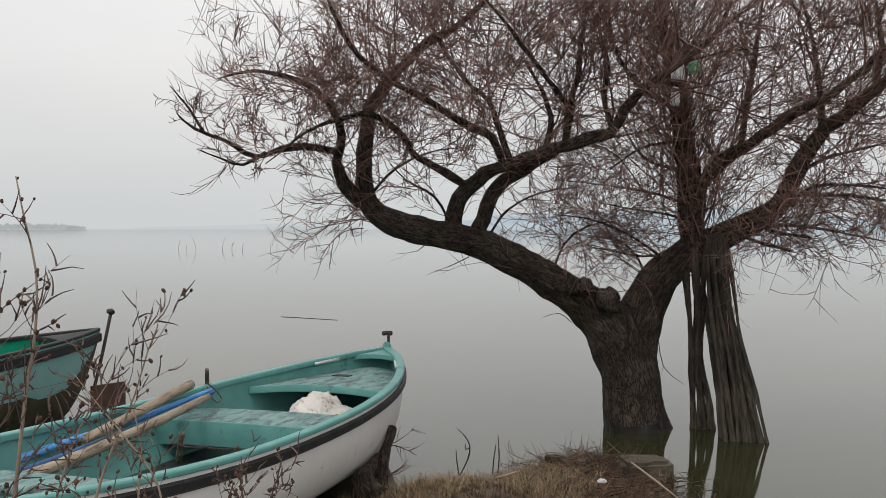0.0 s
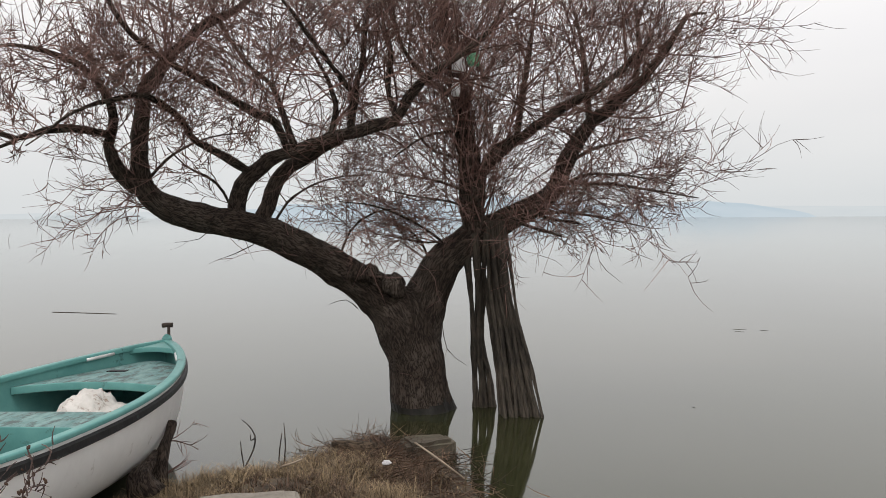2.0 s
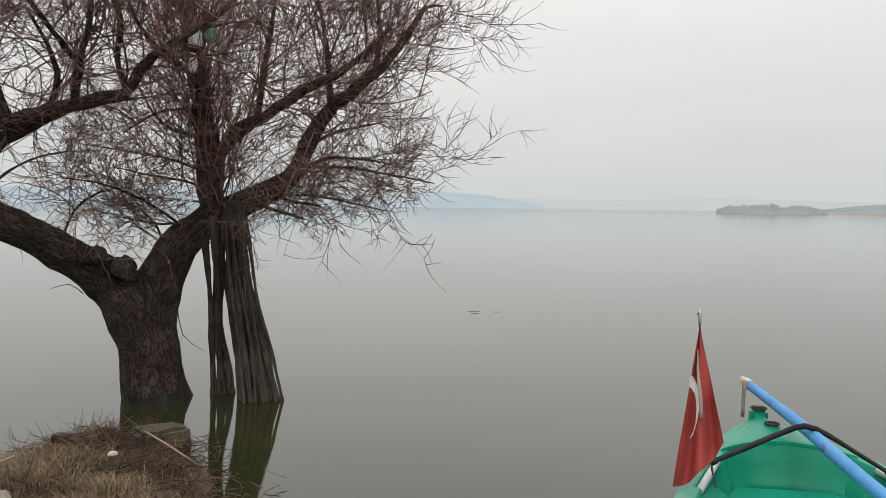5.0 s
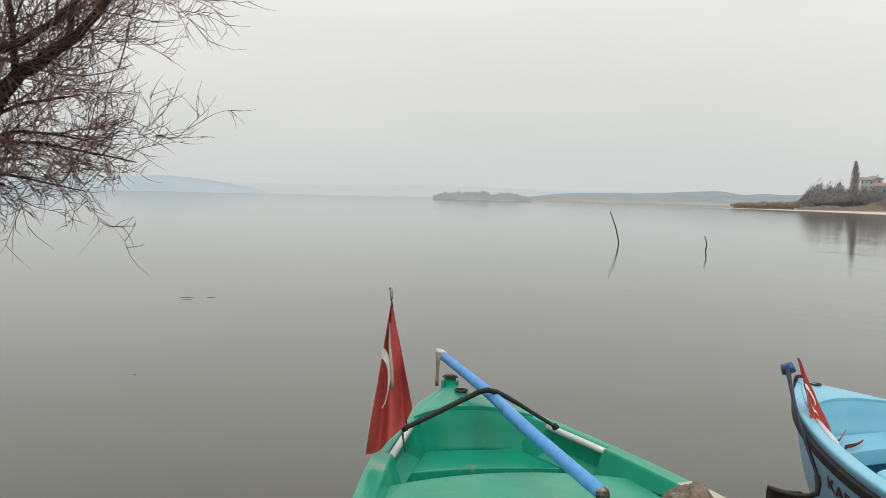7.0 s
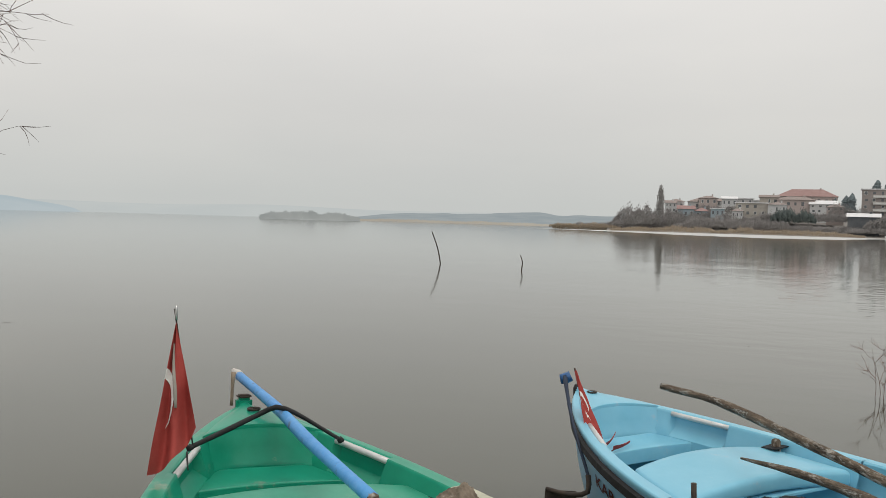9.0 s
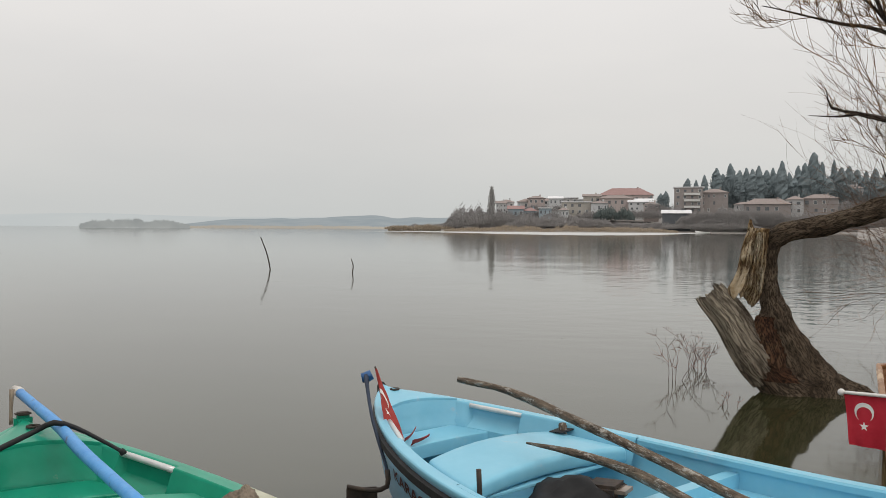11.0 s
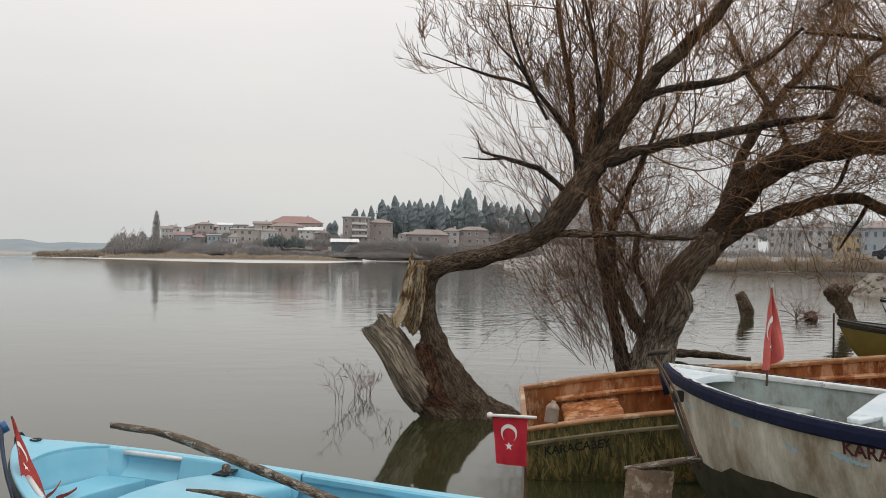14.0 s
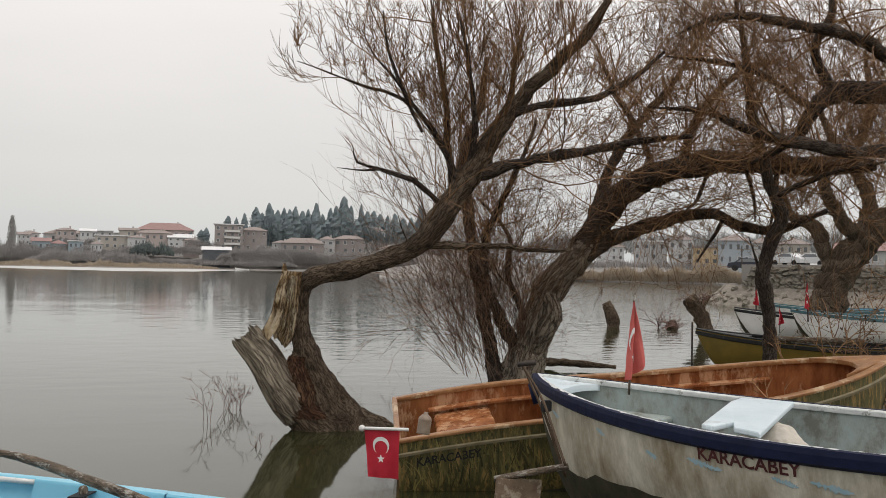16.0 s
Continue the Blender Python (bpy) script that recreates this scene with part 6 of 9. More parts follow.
rud = thing("rudder", "rusty rudder on a dark blue steel post at the blue bow", "rudder")
rod("post", [(5.455, 1.80, 0.83), (5.36, 1.745, 0.765), (5.183, 1.625, 0.603), (5.04, 1.475, 0.39), (5.013, 1.446, 0.339)], [0.018, 0.012, 0.0105, 0.0105, 0.0105], M_NAVYPOST, rud, "", 10)
rod("cap", [(5.455, 1.833, 0.812), (5.472, 1.803, 0.82), (5.488, 1.774, 0.836)], [0.032, 0.036, 0.034], M_DARKBLUE, rud, "", 10, 0, 0.02)
rod("stock", [(5.015, 1.448, 0.35), (4.985, 1.435, 0.26), (4.985, 1.54, 0.222), (4.995, 1.704, 0.226)], [0.016, 0.016, 0.015, 0.014], M_IRON, rud)
bm = box_bm(0.02, 0.19, 0.24, 0.004)
bmesh.ops.transform(bm, matrix=pose(*(5.033, 1.626, 0.1), 0, 0, 28), verts=bm.verts)
part("blade", bm, M_IRON, rud)

# the boat painted with reeds, brown inside
H_CAMO = Hull(4.743, 1.469, 1.044, 0.827, 0.692, 0.97, full=2.8, boxy=(4.0, 0.5))
camo = build_boat("rowing_boat", "reed-patterned boat with varnished brown inside, bow on the bank", H_CAMO, moored((7.898, -6.29, 1.113), -94.7, H_CAMO, 3.3, 6.4), M_CAMO, M_BROWN, M_CAMO_RIM, None, rim_w=0.06, bottom=M_ALGAE, bottom_u=0.42)
deck(camo, H_CAMO, "foredeck", M_CAMO_RIM, 0.0, 0.105, -0.03, camber=0.02, thick=0.04, bow=0.26)
v, f = H_CAMO.sweep([(-0.045, 0.0), (-0.10, -0.012), (-0.10, -0.035), (-0.045, -0.04)], 0.2, 0.93, drop=0.13)
data_part("side_shelf", v, f, M_BROWN, camo)
deck(camo, H_CAMO, "stern_seat", M_BROWN, 0.80, 0.92, 0.20, camber=0.0, thick=0.10)
deck(camo, H_CAMO, "thwart", M_BROWN, 0.62, 0.70, 0.16, camber=0.0, thick=0.06)
deck(camo, H_CAMO, "thwart", M_BROWN, 0.36, 0.44, 0.20, camber=0.0, thick=0.05)
lettering(camo, H_CAMO, "KARACABEY", 0.968, 0.852, 0.148, 0.076, -1, M_LETTER)
v, f = H_CAMO.sweep([(0.002, 0.0), (0.02, -0.008), (0.02, -0.03), (0.002, -0.036)], drop=0.085, sides=(-1,))
data_part("side_moulding", v, f, mat("weathered_moulding", (0.15, 0.125, 0.07), (0.26, 0.22, 0.14), 7, 0.6, 0.001), camo)

verts, faces, rng = [], [], random.Random(5)
for i in range(420):
    s, low = rng.uniform(0.45, 1.0), rng.uniform(0.16, 0.55)
    if i % 5 == 0:
        low = rng.uniform(0.06, 0.085)
    tall = min(rng.uniform(0.08, 0.26), low - 0.012 if i % 5 == 0 else low - 0.125)
    if tall < 0.03:
        continue
    lean, bend, wide = rng.gauss(0, 0.10), rng.gauss(0, 0.12), rng.uniform(0.004, 0.011) / H_CAMO.L
    base = len(verts)
    for k in range(6):
        q = k / 5
        c = s - (lean * q + bend * q * q) * tall / H_CAMO.L * 2
        w = wide * (1 - q * 0.9) + 0.0002
        for e in (-w, w):
            p = H_CAMO.edge(min(max(c + e, 0.3), 0.998), low - tall * q)
            verts.append(Vector((p.x, -(p.y + 0.005 + 0.0004 * (i % 6)), p.z)))
    faces += [(base + 2 * k, base + 2 * k + 1, base + 2 * k + 3, base + 2 * k + 2) for k in range(5)]
data_part("painted_reeds", verts, faces, M_REEDPAINT, camo, "painted reed blades in olive and ochre")

# the old white boat with the navy strake
H_WHITE = Hull(5.0, 1.534, 1.065, 0.823, 0.881, 0.72, full=2.29)
white = build_boat("rowing_boat", "peeling white rowing boat with navy strake, drawn up ashore", H_WHITE, moored((7.205, -2.623, 1.025), 33.3, H_WHITE, -3.8, -1.4), M_OLDWHITE, M_OLDWHITE_IN, M_WORNRIM, M_NAVY, strake_h=0.070, rim_w=0.05, cap=True, floor=M_BILGE_PALE, floor_h=0.24, bottom=M_ALGAE, bottom_u=0.60)
deck(white, H_WHITE, "tip_deck", M_PALEBLUE, 0.0, 0.085, 0.005, thick=0.05)
deck(white, H_WHITE, "fore_seat", M_OLDWHITE_IN, 0.09, 0.19, 0.18, camber=0.0, thick=0.05)
deck(white, H_WHITE, "thwart", M_OLDWHITE_IN, 0.64, 0.72, 0.14, camber=0.0, thick=0.05)
lettering(white, H_WHITE, "KARACABEY", 0.381, 0.512, 0.060, 0.080, 1, M_LETTER_RED)
verts, faces, rng = [], [], random.Random(8)
for i in range(70):
    s = 0.05 + 0.9 * rng.random()
    v, f = H_WHITE.sweep([(-0.018, 0.030), (-0.018, 0.037), (rng.uniform(-0.008, 0.012), 0.0365), (-0.01, 0.030)], s, s + rng.uniform(0.003, 0.02), n=3, sides=(1,))
    faces += [tuple(k + len(verts) for k in q) for q in f]
    verts += v
tagged(data_part("paint_chips", verts, faces, M_WORNRIM, white, "white primer where the navy paint has chipped"), kind="stuff")
for i, (s, d, ln) in enumerate(((0.362, 0.15, 0.32), (0.475, 0.165, 0.20), (0.519, 0.155, 0.30), (0.296, 0.17, 0.12), (0.20, 0.13, 0.12), (0.08, 0.15, 0.14), (0.60, 0.17, 0.3))):
    paint_patch(white, H_WHITE, s, d, ln * 0.8, 0.042, 1, M_BLUEPATCH, i)
fitted(white, "stem_head", [(-0.03, 0, 0.86), (0.01, 0, 1.01), (0.0, 0, 1.07)], [0.07, 0.075, 0.04], M_NAVY)

# boats lying farther along the shore
H_FAR = Hull(5.4, 1.6, 0.85, 0.66, 0.68, 0.7)
must = build_boat("rowing_boat", "mustard-yellow rowing boat with black strake afloat beside the bank", H_FAR, boat_pose((17.816, -8.949, 0.723), (-0.55, -0.84), H_FAR, 0), M_MUSTARD, M_BLACK, M_BLACK, M_BLACK)
deck(must, H_FAR, "foredeck", M_BLACK, 0.0, 0.2, 0.0, thick=0.05)
deck(must, H_FAR, "thwart", M_WOOD, 0.45, 0.55, 0.1, thick=0.05)
fitted(must, "rudder_post", [(0.08, 0, 0.0), (0.08, 0, 0.5), (0.08, 0, 1.0)], 0.02, M_IRON)
M_TEALRIM = mat("dark_teal_gunwale", (0.05, 0.14, 0.17), (0.09, 0.2, 0.23), 4, 0.5)
H_FAR2 = Hull(5.4, 1.6, 1.0, 0.80, 0.8, 0.7)
for tip, ax, inner, rim in (((25.088, -13.569, 0.899), (-0.35, -0.94), M_TEAL, M_BLACK), ((22.969, -14.16, 0.989), (-0.35, -0.94), M_TEAL_DECK, M_TEALRIM)):
    b = build_boat("rowing_boat", "white rowing boat with coloured gunwale moored below the stone wall", H_FAR2, boat_pose(tip, ax, H_FAR2, 0), M_WHITE, inner, rim, rim, bottom=M_ALGAE, bottom_u=0.3)
    deck(b, H_FAR2, "foredeck", inner, 0.0, 0.18, 0.02, thick=0.05)
    deck(b, H_FAR2, "thwart", inner, 0.4, 0.5, 0.1, thick=0.05)
b = build_boat("rowing_boat", "white boat with dark blue gunwale behind other moored boats", H_FAR2, boat_pose((28.232, -16.118, 0.979), (-0.1, -0.99), H_FAR2, 0), M_WHITE, M_BLUE, M_TEALRIM, M_TEALRIM)
deck(b, H_FAR2, "foredeck", M_BLUE, 0.0, 0.2, 0.02, thick=0.05)


# ==== flags ====
def star_and_crescent(shape, cu, cv, size, ratio, parent, material=M_FLAGWHITE, star=True):
    """White crescent and star laid on a cloth; shape(u, v) gives the cloth's surface, ratio its length over its height."""
    R, r, off = 0.25 * size, 0.2 * size, 0.0625 * size
    a_out = math.acos((R * R + off * off - r * r) / (2 * R * off)) if abs((R * R + off * off - r * r) / (2 * R * off)) <= 1 else 0.6
    a_in = math.atan2(R * math.sin(a_out), R * math.cos(a_out) - off)
    verts, faces, n = [], [], 44
    for lift in (0.004, -0.004):
        base = len(verts)
        for i in range(n + 1):
            t = i / n
            o = a_out + (2 * math.pi - 2 * a_out) * t
            q = a_in + (2 * math.pi - 2 * a_in) * t
            for j in range(5):
                x = R * math.cos(o) + (off + r * math.cos(q) - R * math.cos(o)) * j / 4
                y = R * math.sin(o) + (r * math.sin(q) - R * math.sin(o)) * j / 4
                verts.append(shape(cu + x / ratio, cv + y, lift))
        for i in range(n):
            faces += [(base + 5 * i + j, base + 5 * i + j + 1, base + 5 * i + j + 6, base + 5 * i + j + 5) for j in range(4)]
    data_part("crescent", verts, faces, material, parent)
    if not star:
        return
    verts, faces = [], []
    for lift in (0.005, -0.005):
        base = len(verts)
        verts.append(shape(cu + 0.36 * size / ratio, cv, lift))
        for i in range(10):
            rr = 0.125 * size * (1 if i % 2 == 0 else 0.40)
            w = math.pi + i * math.pi / 5
            verts.append(shape(cu + (0.36 * size + rr * math.cos(w)) / ratio, cv + rr * math.sin(w), lift))
        faces += [(base, base + 1 + i, base + 1 + (i + 1) % 10) for i in range(10)]
    data_part("star", verts, faces, material, parent)


def cloth(name, shape, material, parent, nu=36, nv=40):
    verts = [shape(i / nu, j / nv, 0) for i in range(nu + 1) for j in range(nv + 1)]
    w = nv + 1
    faces = [(i * w + j, (i + 1) * w + j, (i + 1) * w + j + 1, i * w + j + 1) for i in range(nu) for j in range(nv)]
    ob = data_part(name, verts, faces, material, parent, "", True)
    return ob


M_HEM = mat("grey_hem_cloth", (0.24, 0.22, 0.19), (0.34, 0.31, 0.28), 9, 0.85)


def furled_flag(label, foot, top, left, right, material, folds=3.0, deep=0.03, staff_r=0.005, seed=0.0, staff=M_IRON, big=False, over=0.06):
    """A red flag hanging limp from a leaning staff: a narrow head that widens into pleats."""
    flag = thing("flag", label, "flag", "flags on the boats")
    foot, top, left, right = Vector(foot), Vector(top), Vector(left), Vector(right)
    away = (right - left).cross(top - left).normalized()
    behind = Vector((top.x, top.y, 0)).normalized() * (deep * 1.1)
    rod("staff", [foot + behind, foot.lerp(top, 0.5) + behind, top + (top - foot).normalized() * over + behind * 0.2], [staff_r] * 3, staff, flag, "", 6)

    def shape(u, v, lift):
        a, b = top.lerp(left, v), top.lerp(right, v)
        p = a.lerp(b, u)
        sag = math.sin(math.pi * u) * 0.06 * v * (left - top).length
        fold = math.sin(u * math.pi * 2 * folds * 0.5 + seed + 1.5 * v) * deep * (0.25 + v) + noise.noise(Vector((u * 4, v * 3, seed))) * deep * 0.8
        bulge = noise.noise(Vector((v * 3.0, seed + u, 2.0))) * 0.02
        return p + away * (fold + lift) + Vector((0, 0, -sag)) + (b - a) * bulge
    cloth("cloth", shape, material, flag)

    def turned(u, v, lift):
        return shape(min(max(u, 0.0), 1.0), min(max(v, 0.0), 1.0), lift)
    side = -1 if away.dot(top) > 0 else 1
    if big:
        rod("hem", [shape(u, v, side * 0.012) for u, v in ((0.28, 0.15), (0.42, 0.28), (0.54, 0.42), (0.60, 0.55), (0.60, 0.66))], [0.003, 0.006, 0.008, 0.009, 0.007], M_HEM, flag, "grey folded hem of the flag", 6)
        rod("finial", [top + Vector((0, 0, 0.01)), top + Vector((0, 0, 0.045)), top + Vector((0, 0, 0.075))], [0.006, 0.007, 0.002], M_METAL, flag, "", 6, 0.0, 0.02)
        # only the bow of the folded flag's large crescent is made, shaped to fit the camera's view
        verts, faces = [], []
        bow = [(0.00, 0.353, 0.036), (0.14, 0.365, 0.036), (0.30, 0.40, 0.034), (0.42, 0.455, 0.030), (0.475, 0.52, 0.026), (0.48, 0.58, 0.020), (0.43, 0.645, 0.014), (0.33, 0.695, 0.009), (0.235, 0.72, 0.002)]
        for i, (u, v, w) in enumerate(bow):
            u0, v0, _ = bow[max(i - 1, 0)]
            u1, v1, _ = bow[min(i + 1, len(bow) - 1)]
            away_u, away_v = (v1 - v0) * 2.0, -(u1 - u0) * 0.5
            n = math.hypot(away_u * 0.35, away_v)
            for j in range(5):
                k = (j / 2 - 1) * w / n
                verts.append(turned(u + away_u * k, v + away_v * k, side * 0.005))
        faces = [(5 * i + j, 5 * i + j + 1, 5 * i + j + 6, 5 * i + j + 5) for i in range(len(bow) - 1) for j in range(4)]
        data_part("crescent", verts, faces, M_FLAGWHITE, flag, "", True)
    else:
        star_and_crescent(lambda u, v, l: turned(0.25 + (v - 0.5) * 1.25, u, l), 0.50, 0.5, 0.74, 1.15, flag)
    return flag


furled_flag("faded red flag with white crescent, hanging limp from a staff", (2.915, 2.505, 0.79), (2.852, 2.55, 1.345), (2.621, 2.446, 0.734), (2.791, 2.347, 0.915), M_RED, 3.4, 0.028, 0.004, seed=1.0, big=True)
furled_flag("faded red flag drooping over the blue bow", (5.35, 1.522, 0.495), (5.468, 1.737, 0.879), blue.matrix_world @ Vector((-0.60, 0.385, 0.77)), blue.matrix_world @ Vector((-0.685, 0.27, 0.585)), M_RED, 2.0, 0.02, 0.006, 3.0, over=0.015)
furled_flag("sun-bleached red flag hanging limp over the white boat", (5.962, -2.928, 1.055), (5.991, -2.97, 1.693), (5.965, -2.895, 1.162), (6.025, -3.075, 1.279), M_REDFADED, 3.0, 0.025, 0.008, 5.0, M_WOOD)
furled_flag("small red flag on the bow of a moored boat", (24.526, -13.961, 0.679), (24.51, -13.943, 1.483), (24.532, -13.87, 1.046), (24.504, -14.053, 1.016), M_RED_BRIGHT, 2.0, 0.05, 0.02, 2.0)
furled_flag("small red flag on a tall staff over a moored boat", (22.441, -14.353, 0.645), (22.424, -14.298, 1.727), (22.445, -14.268, 1.03), (22.42, -14.437, 0.987), M_RED_BRIGHT, 2.0, 0.05, 0.02, 4.0)
furled_flag("small red cloth hung from a moored boat's bow", (23.032, -13.864, 0.288), (23.018, -13.848, 0.998), (23.037, -13.796, 0.524), (23.009, -13.967, 0.575), M_RED_BRIGHT, 2.0, 0.05, 0.012, 6.0)


def tail_of_flag():
    """The two corners of the flag that lie on the shelf in the blue boat's bow."""
    t = thing("flag_end", "crumpled red flag corners lying on the blue shelf", "flag", "flags on the boats")
    for (a, b, c), wide in ((((0.125, 0.27, -0.112), (0.116, 0.18, -0.115), (0.102, 0.085, -0.08)), 0.022), (((0.139, 0.26, -0.108), (0.134, 0.17, -0.112), (0.122, 0.05, -0.108)), 0.026)):
        a, b, c = [Vector((-s * H_BLUE.L, y, H_BLUE.rim(s) + z)) for s, y, z in (a, b, c)]

        def shape(u, v, lift):
            p = a.lerp(b, u).lerp(b.lerp(c, u), u)
            side = Vector((-0.6, 0.1, 0.8)).normalized() * wide * (1 - 0.75 * u) * (v - 0.5) * 2
            return blue.matrix_world @ (p + side + Vector((0, 0, lift + 0.006 * math.sin(v * 7 + u * 5))))
        cloth("cloth", shape, M_RED, t, 14, 6)


tail_of_flag()


def stern_flag():
    """Bright flag that hangs flat from a short white staff."""
    flag = thing("flag", "bright red flag with white crescent on short white staff", "flag", "flags on the boats")
    a, b, c, d = [Vector(p) for p in ((6.661, -1.186, 0.722), (6.554, -1.436, 0.731), (6.512, -1.426, 0.379), (6.616, -1.222, 0.382))]
    away = (b - a).cross(d - a).normalized()

    def shape(u, v, lift):
        p = a.lerp(b, v).lerp(d.lerp(c, v), u)
        return p + away * (0.012 * math.sin(u * 5 + v * 3) * u + lift + 0.008 * math.sin(v * 11) * u)
    cloth("cloth", shape, M_RED_BRIGHT, flag)
    p0, p1 = Vector((6.662, -1.17, 0.721)), Vector((6.505, -1.491, 0.736))
    rod("staff", [p0, p0.lerp(p1, 0.5), p1], [0.012, 0.012, 0.012], M_FLAGWHITE, flag, "white painted staff")
    bm = bmesh.new()
    bmesh.ops.create_uvsphere(bm, u_segments=10, v_segments=8, radius=0.024)
    bmesh.ops.translate(bm, vec=p0, verts=bm.verts)
    part("knob", bm, M_FLAGWHITE, flag, "", True)
    star_and_crescent(shape, 0.35, 0.46, 0.98, 1.35, flag)


stern_flag()


# ==== loose things on and beside the boats ====
def pole(name, label, category, pts, radii, material, group="", sides=10, rough=0.06):
    t = thing(name, label, category, group)
    rod("shaft", pts, radii, material, t, "", sides, rough, 0.1)
    return t


oar = pole("oar", "chipped blue-painted wooden oar lashed across the green bow", "oar", [(3.96, 3.234, 0.875), (3.522, 2.548, 0.85), (3.186, 2.066, 0.83), (2.783, 1.418, 0.79)], [0.026, 0.0285, 0.0285, 0.026], M_BLUEPOLE, "", 14, 0.05)
rod("worn_end", [(2.794, 1.435, 0.79), (2.779, 1.413, 0.79), (2.77, 1.398, 0.789)], [0.0255, 0.0255, 0.019], M_WOOD, oar, "bare worn wood at the oar's end", 8, 0.1, 0.02)
rod("wrapped_end", [(4.053, 3.376, 0.88), (3.992, 3.287, 0.878), (3.938, 3.2, 0.872)], [0.015, 0.023, 0.022], M_SACK, oar, "white cord wrapped end", 10, 0.5, 0.02)
rod("hanging_cord", [(3.822, 3.15, 0.926), (3.816, 3.151, 0.83), (3.812, 3.149, 0.736)], [0.014, 0.009, 0.011], M_PALEWOOD, oar, "", 6, 0.4, 0.04)
strap = thing("rubber_strap", "black rubber strap tied over the blue oar", "strap")
rod("band", [(2.887, 2.489, 0.79), (3.137, 2.528, 0.81), (3.371, 2.527, 0.85), (3.401, 2.446, 0.89), (3.466, 2.385, 0.86), (3.49, 2.263, 0.81), (3.418, 2.061, 0.785)], [0.011, 0.013, 0.014, 0.015, 0.012, 0.010, 0.009], M_RUBBER, strap, "", 8, 0.1, 0.05)
for p in ((2.887, 2.489, 0.79), (3.418, 2.061, 0.785)):
    knot(strap, p, 0.015, M_RUBBER, 3.0, "tied_end")
rod("loose_end", [(2.829, 2.443, 0.79), (2.793, 2.402, 0.775), (2.715, 2.312, 0.76)], [0.005, 0.004, 0.003], M_RUBBER, strap, "", 5, 0.1, 0.03)
M_TARP = mat("dirty_tarpaulin", (0.15, 0.115, 0.085), (0.30, 0.245, 0.19), 12, 0.8, 0.01, spot=(0.36, 0.33, 0.28), spots=0.36, spot_scale=14)
lump = thing("crumpled_tarpaulin", "dirty grey-brown crumpled tarpaulin on the green gunwale", "tarpaulin")
bm = bmesh.new()
bmesh.ops.create_icosphere(bm, subdivisions=5, radius=1)
for v in bm.verts:
    p = v.co.copy()
    k = 1 + 0.25 * noise.noise(p * 1.5) - 0.30 * abs(noise.noise(p * 2.6 + Vector((5, 0, 0)))) - 0.14 * abs(noise.noise(p * 6.5))
    slim = 1 - 0.62 * max(p.z, 0.0)
    v.co = Vector((p.x * 0.10 * k * slim, p.y * 0.125 * k * slim, max(p.z * k, -0.35) * 0.10)) + Vector((3.25, 1.30, 0.665))
part("folds", bm, M_TARP, lump, "", True)

pole("wooden_pole", "long crooked weathered pole lying across the blue boat", "pole", [(5.72, 1.24, 0.80), (5.539, 0.839, 0.78), (5.154, 0.348, 0.72), (4.729, -0.201, 0.64), (4.353, -0.652, 0.57), (4.146, -0.857, 0.53)], [0.022, 0.025, 0.026, 0.027, 0.028, 0.028], M_WOOD, "", 10, 0.25)
pole("wooden_pole", "sharpened weathered pole lying in the blue boat", "pole", [(5.029, 0.584, 0.59), (4.875, 0.284, 0.6), (4.687, -0.059, 0.58), (4.389, -0.382, 0.54), (4.186, -0.556, 0.5)], [0.006, 0.022, 0.027, 0.029, 0.029], M_WOOD, "", 10, 0.2)
motor = thing("engine_cover", "black engine cover with a worn label under the blue foredeck", "engine")
motor.parent = None
motor.matrix_world = blue.matrix_world @ Matrix.Translation((-1.85, 0.05, 0.13))
bm = bmesh.new()
bmesh.ops.create_icosphere(bm, subdivisions=4, radius=1)
for v in bm.verts:
    p = v.co.copy()
    k = 1 + 0.15 * noise.noise(p * 1.6) - 0.22 * abs(noise.noise(p * 3.3 + Vector((4, 0, 0)))) - 0.08 * abs(noise.noise(p * 8))
    v.co = Vector((p.x * 0.30 * k, p.y * 0.34 * k, max(p.z, -0.5) * 0.30 * k + 0.14))
part("cover", bm, M_RUBBER, motor, "crumpled black plastic cover", True)
box("cowl", (-0.10, -0.18, 0.34), (0.20, 0.18, 0.10), M_IRON, motor, "", 20, 0.02)
box("label_plate", (-0.19, -0.20, 0.36), (0.10, 0.12, 0.02), M_BOTTLE, motor, "worn printed label", 20)
can = thing("fuel_can", "dark plastic fuel can on the blue boat's floor", "can")
can.matrix_world = blue.matrix_world @ Matrix.Translation((-1.75, 0.38, 0.13))
box("body", (0, 0, 0.13), (0.30, 0.2, 0.26), M_RUBBER, can, "", -10, 0.03)
for s in (0.47, 0.63):
    v, f = H_BLUE.plate(s - 0.008, s + 0.008, 0.045, camber=0.0, thick=0.09, n=2)
    data_part("seat_rib", v, f, M_BLUE, blue)

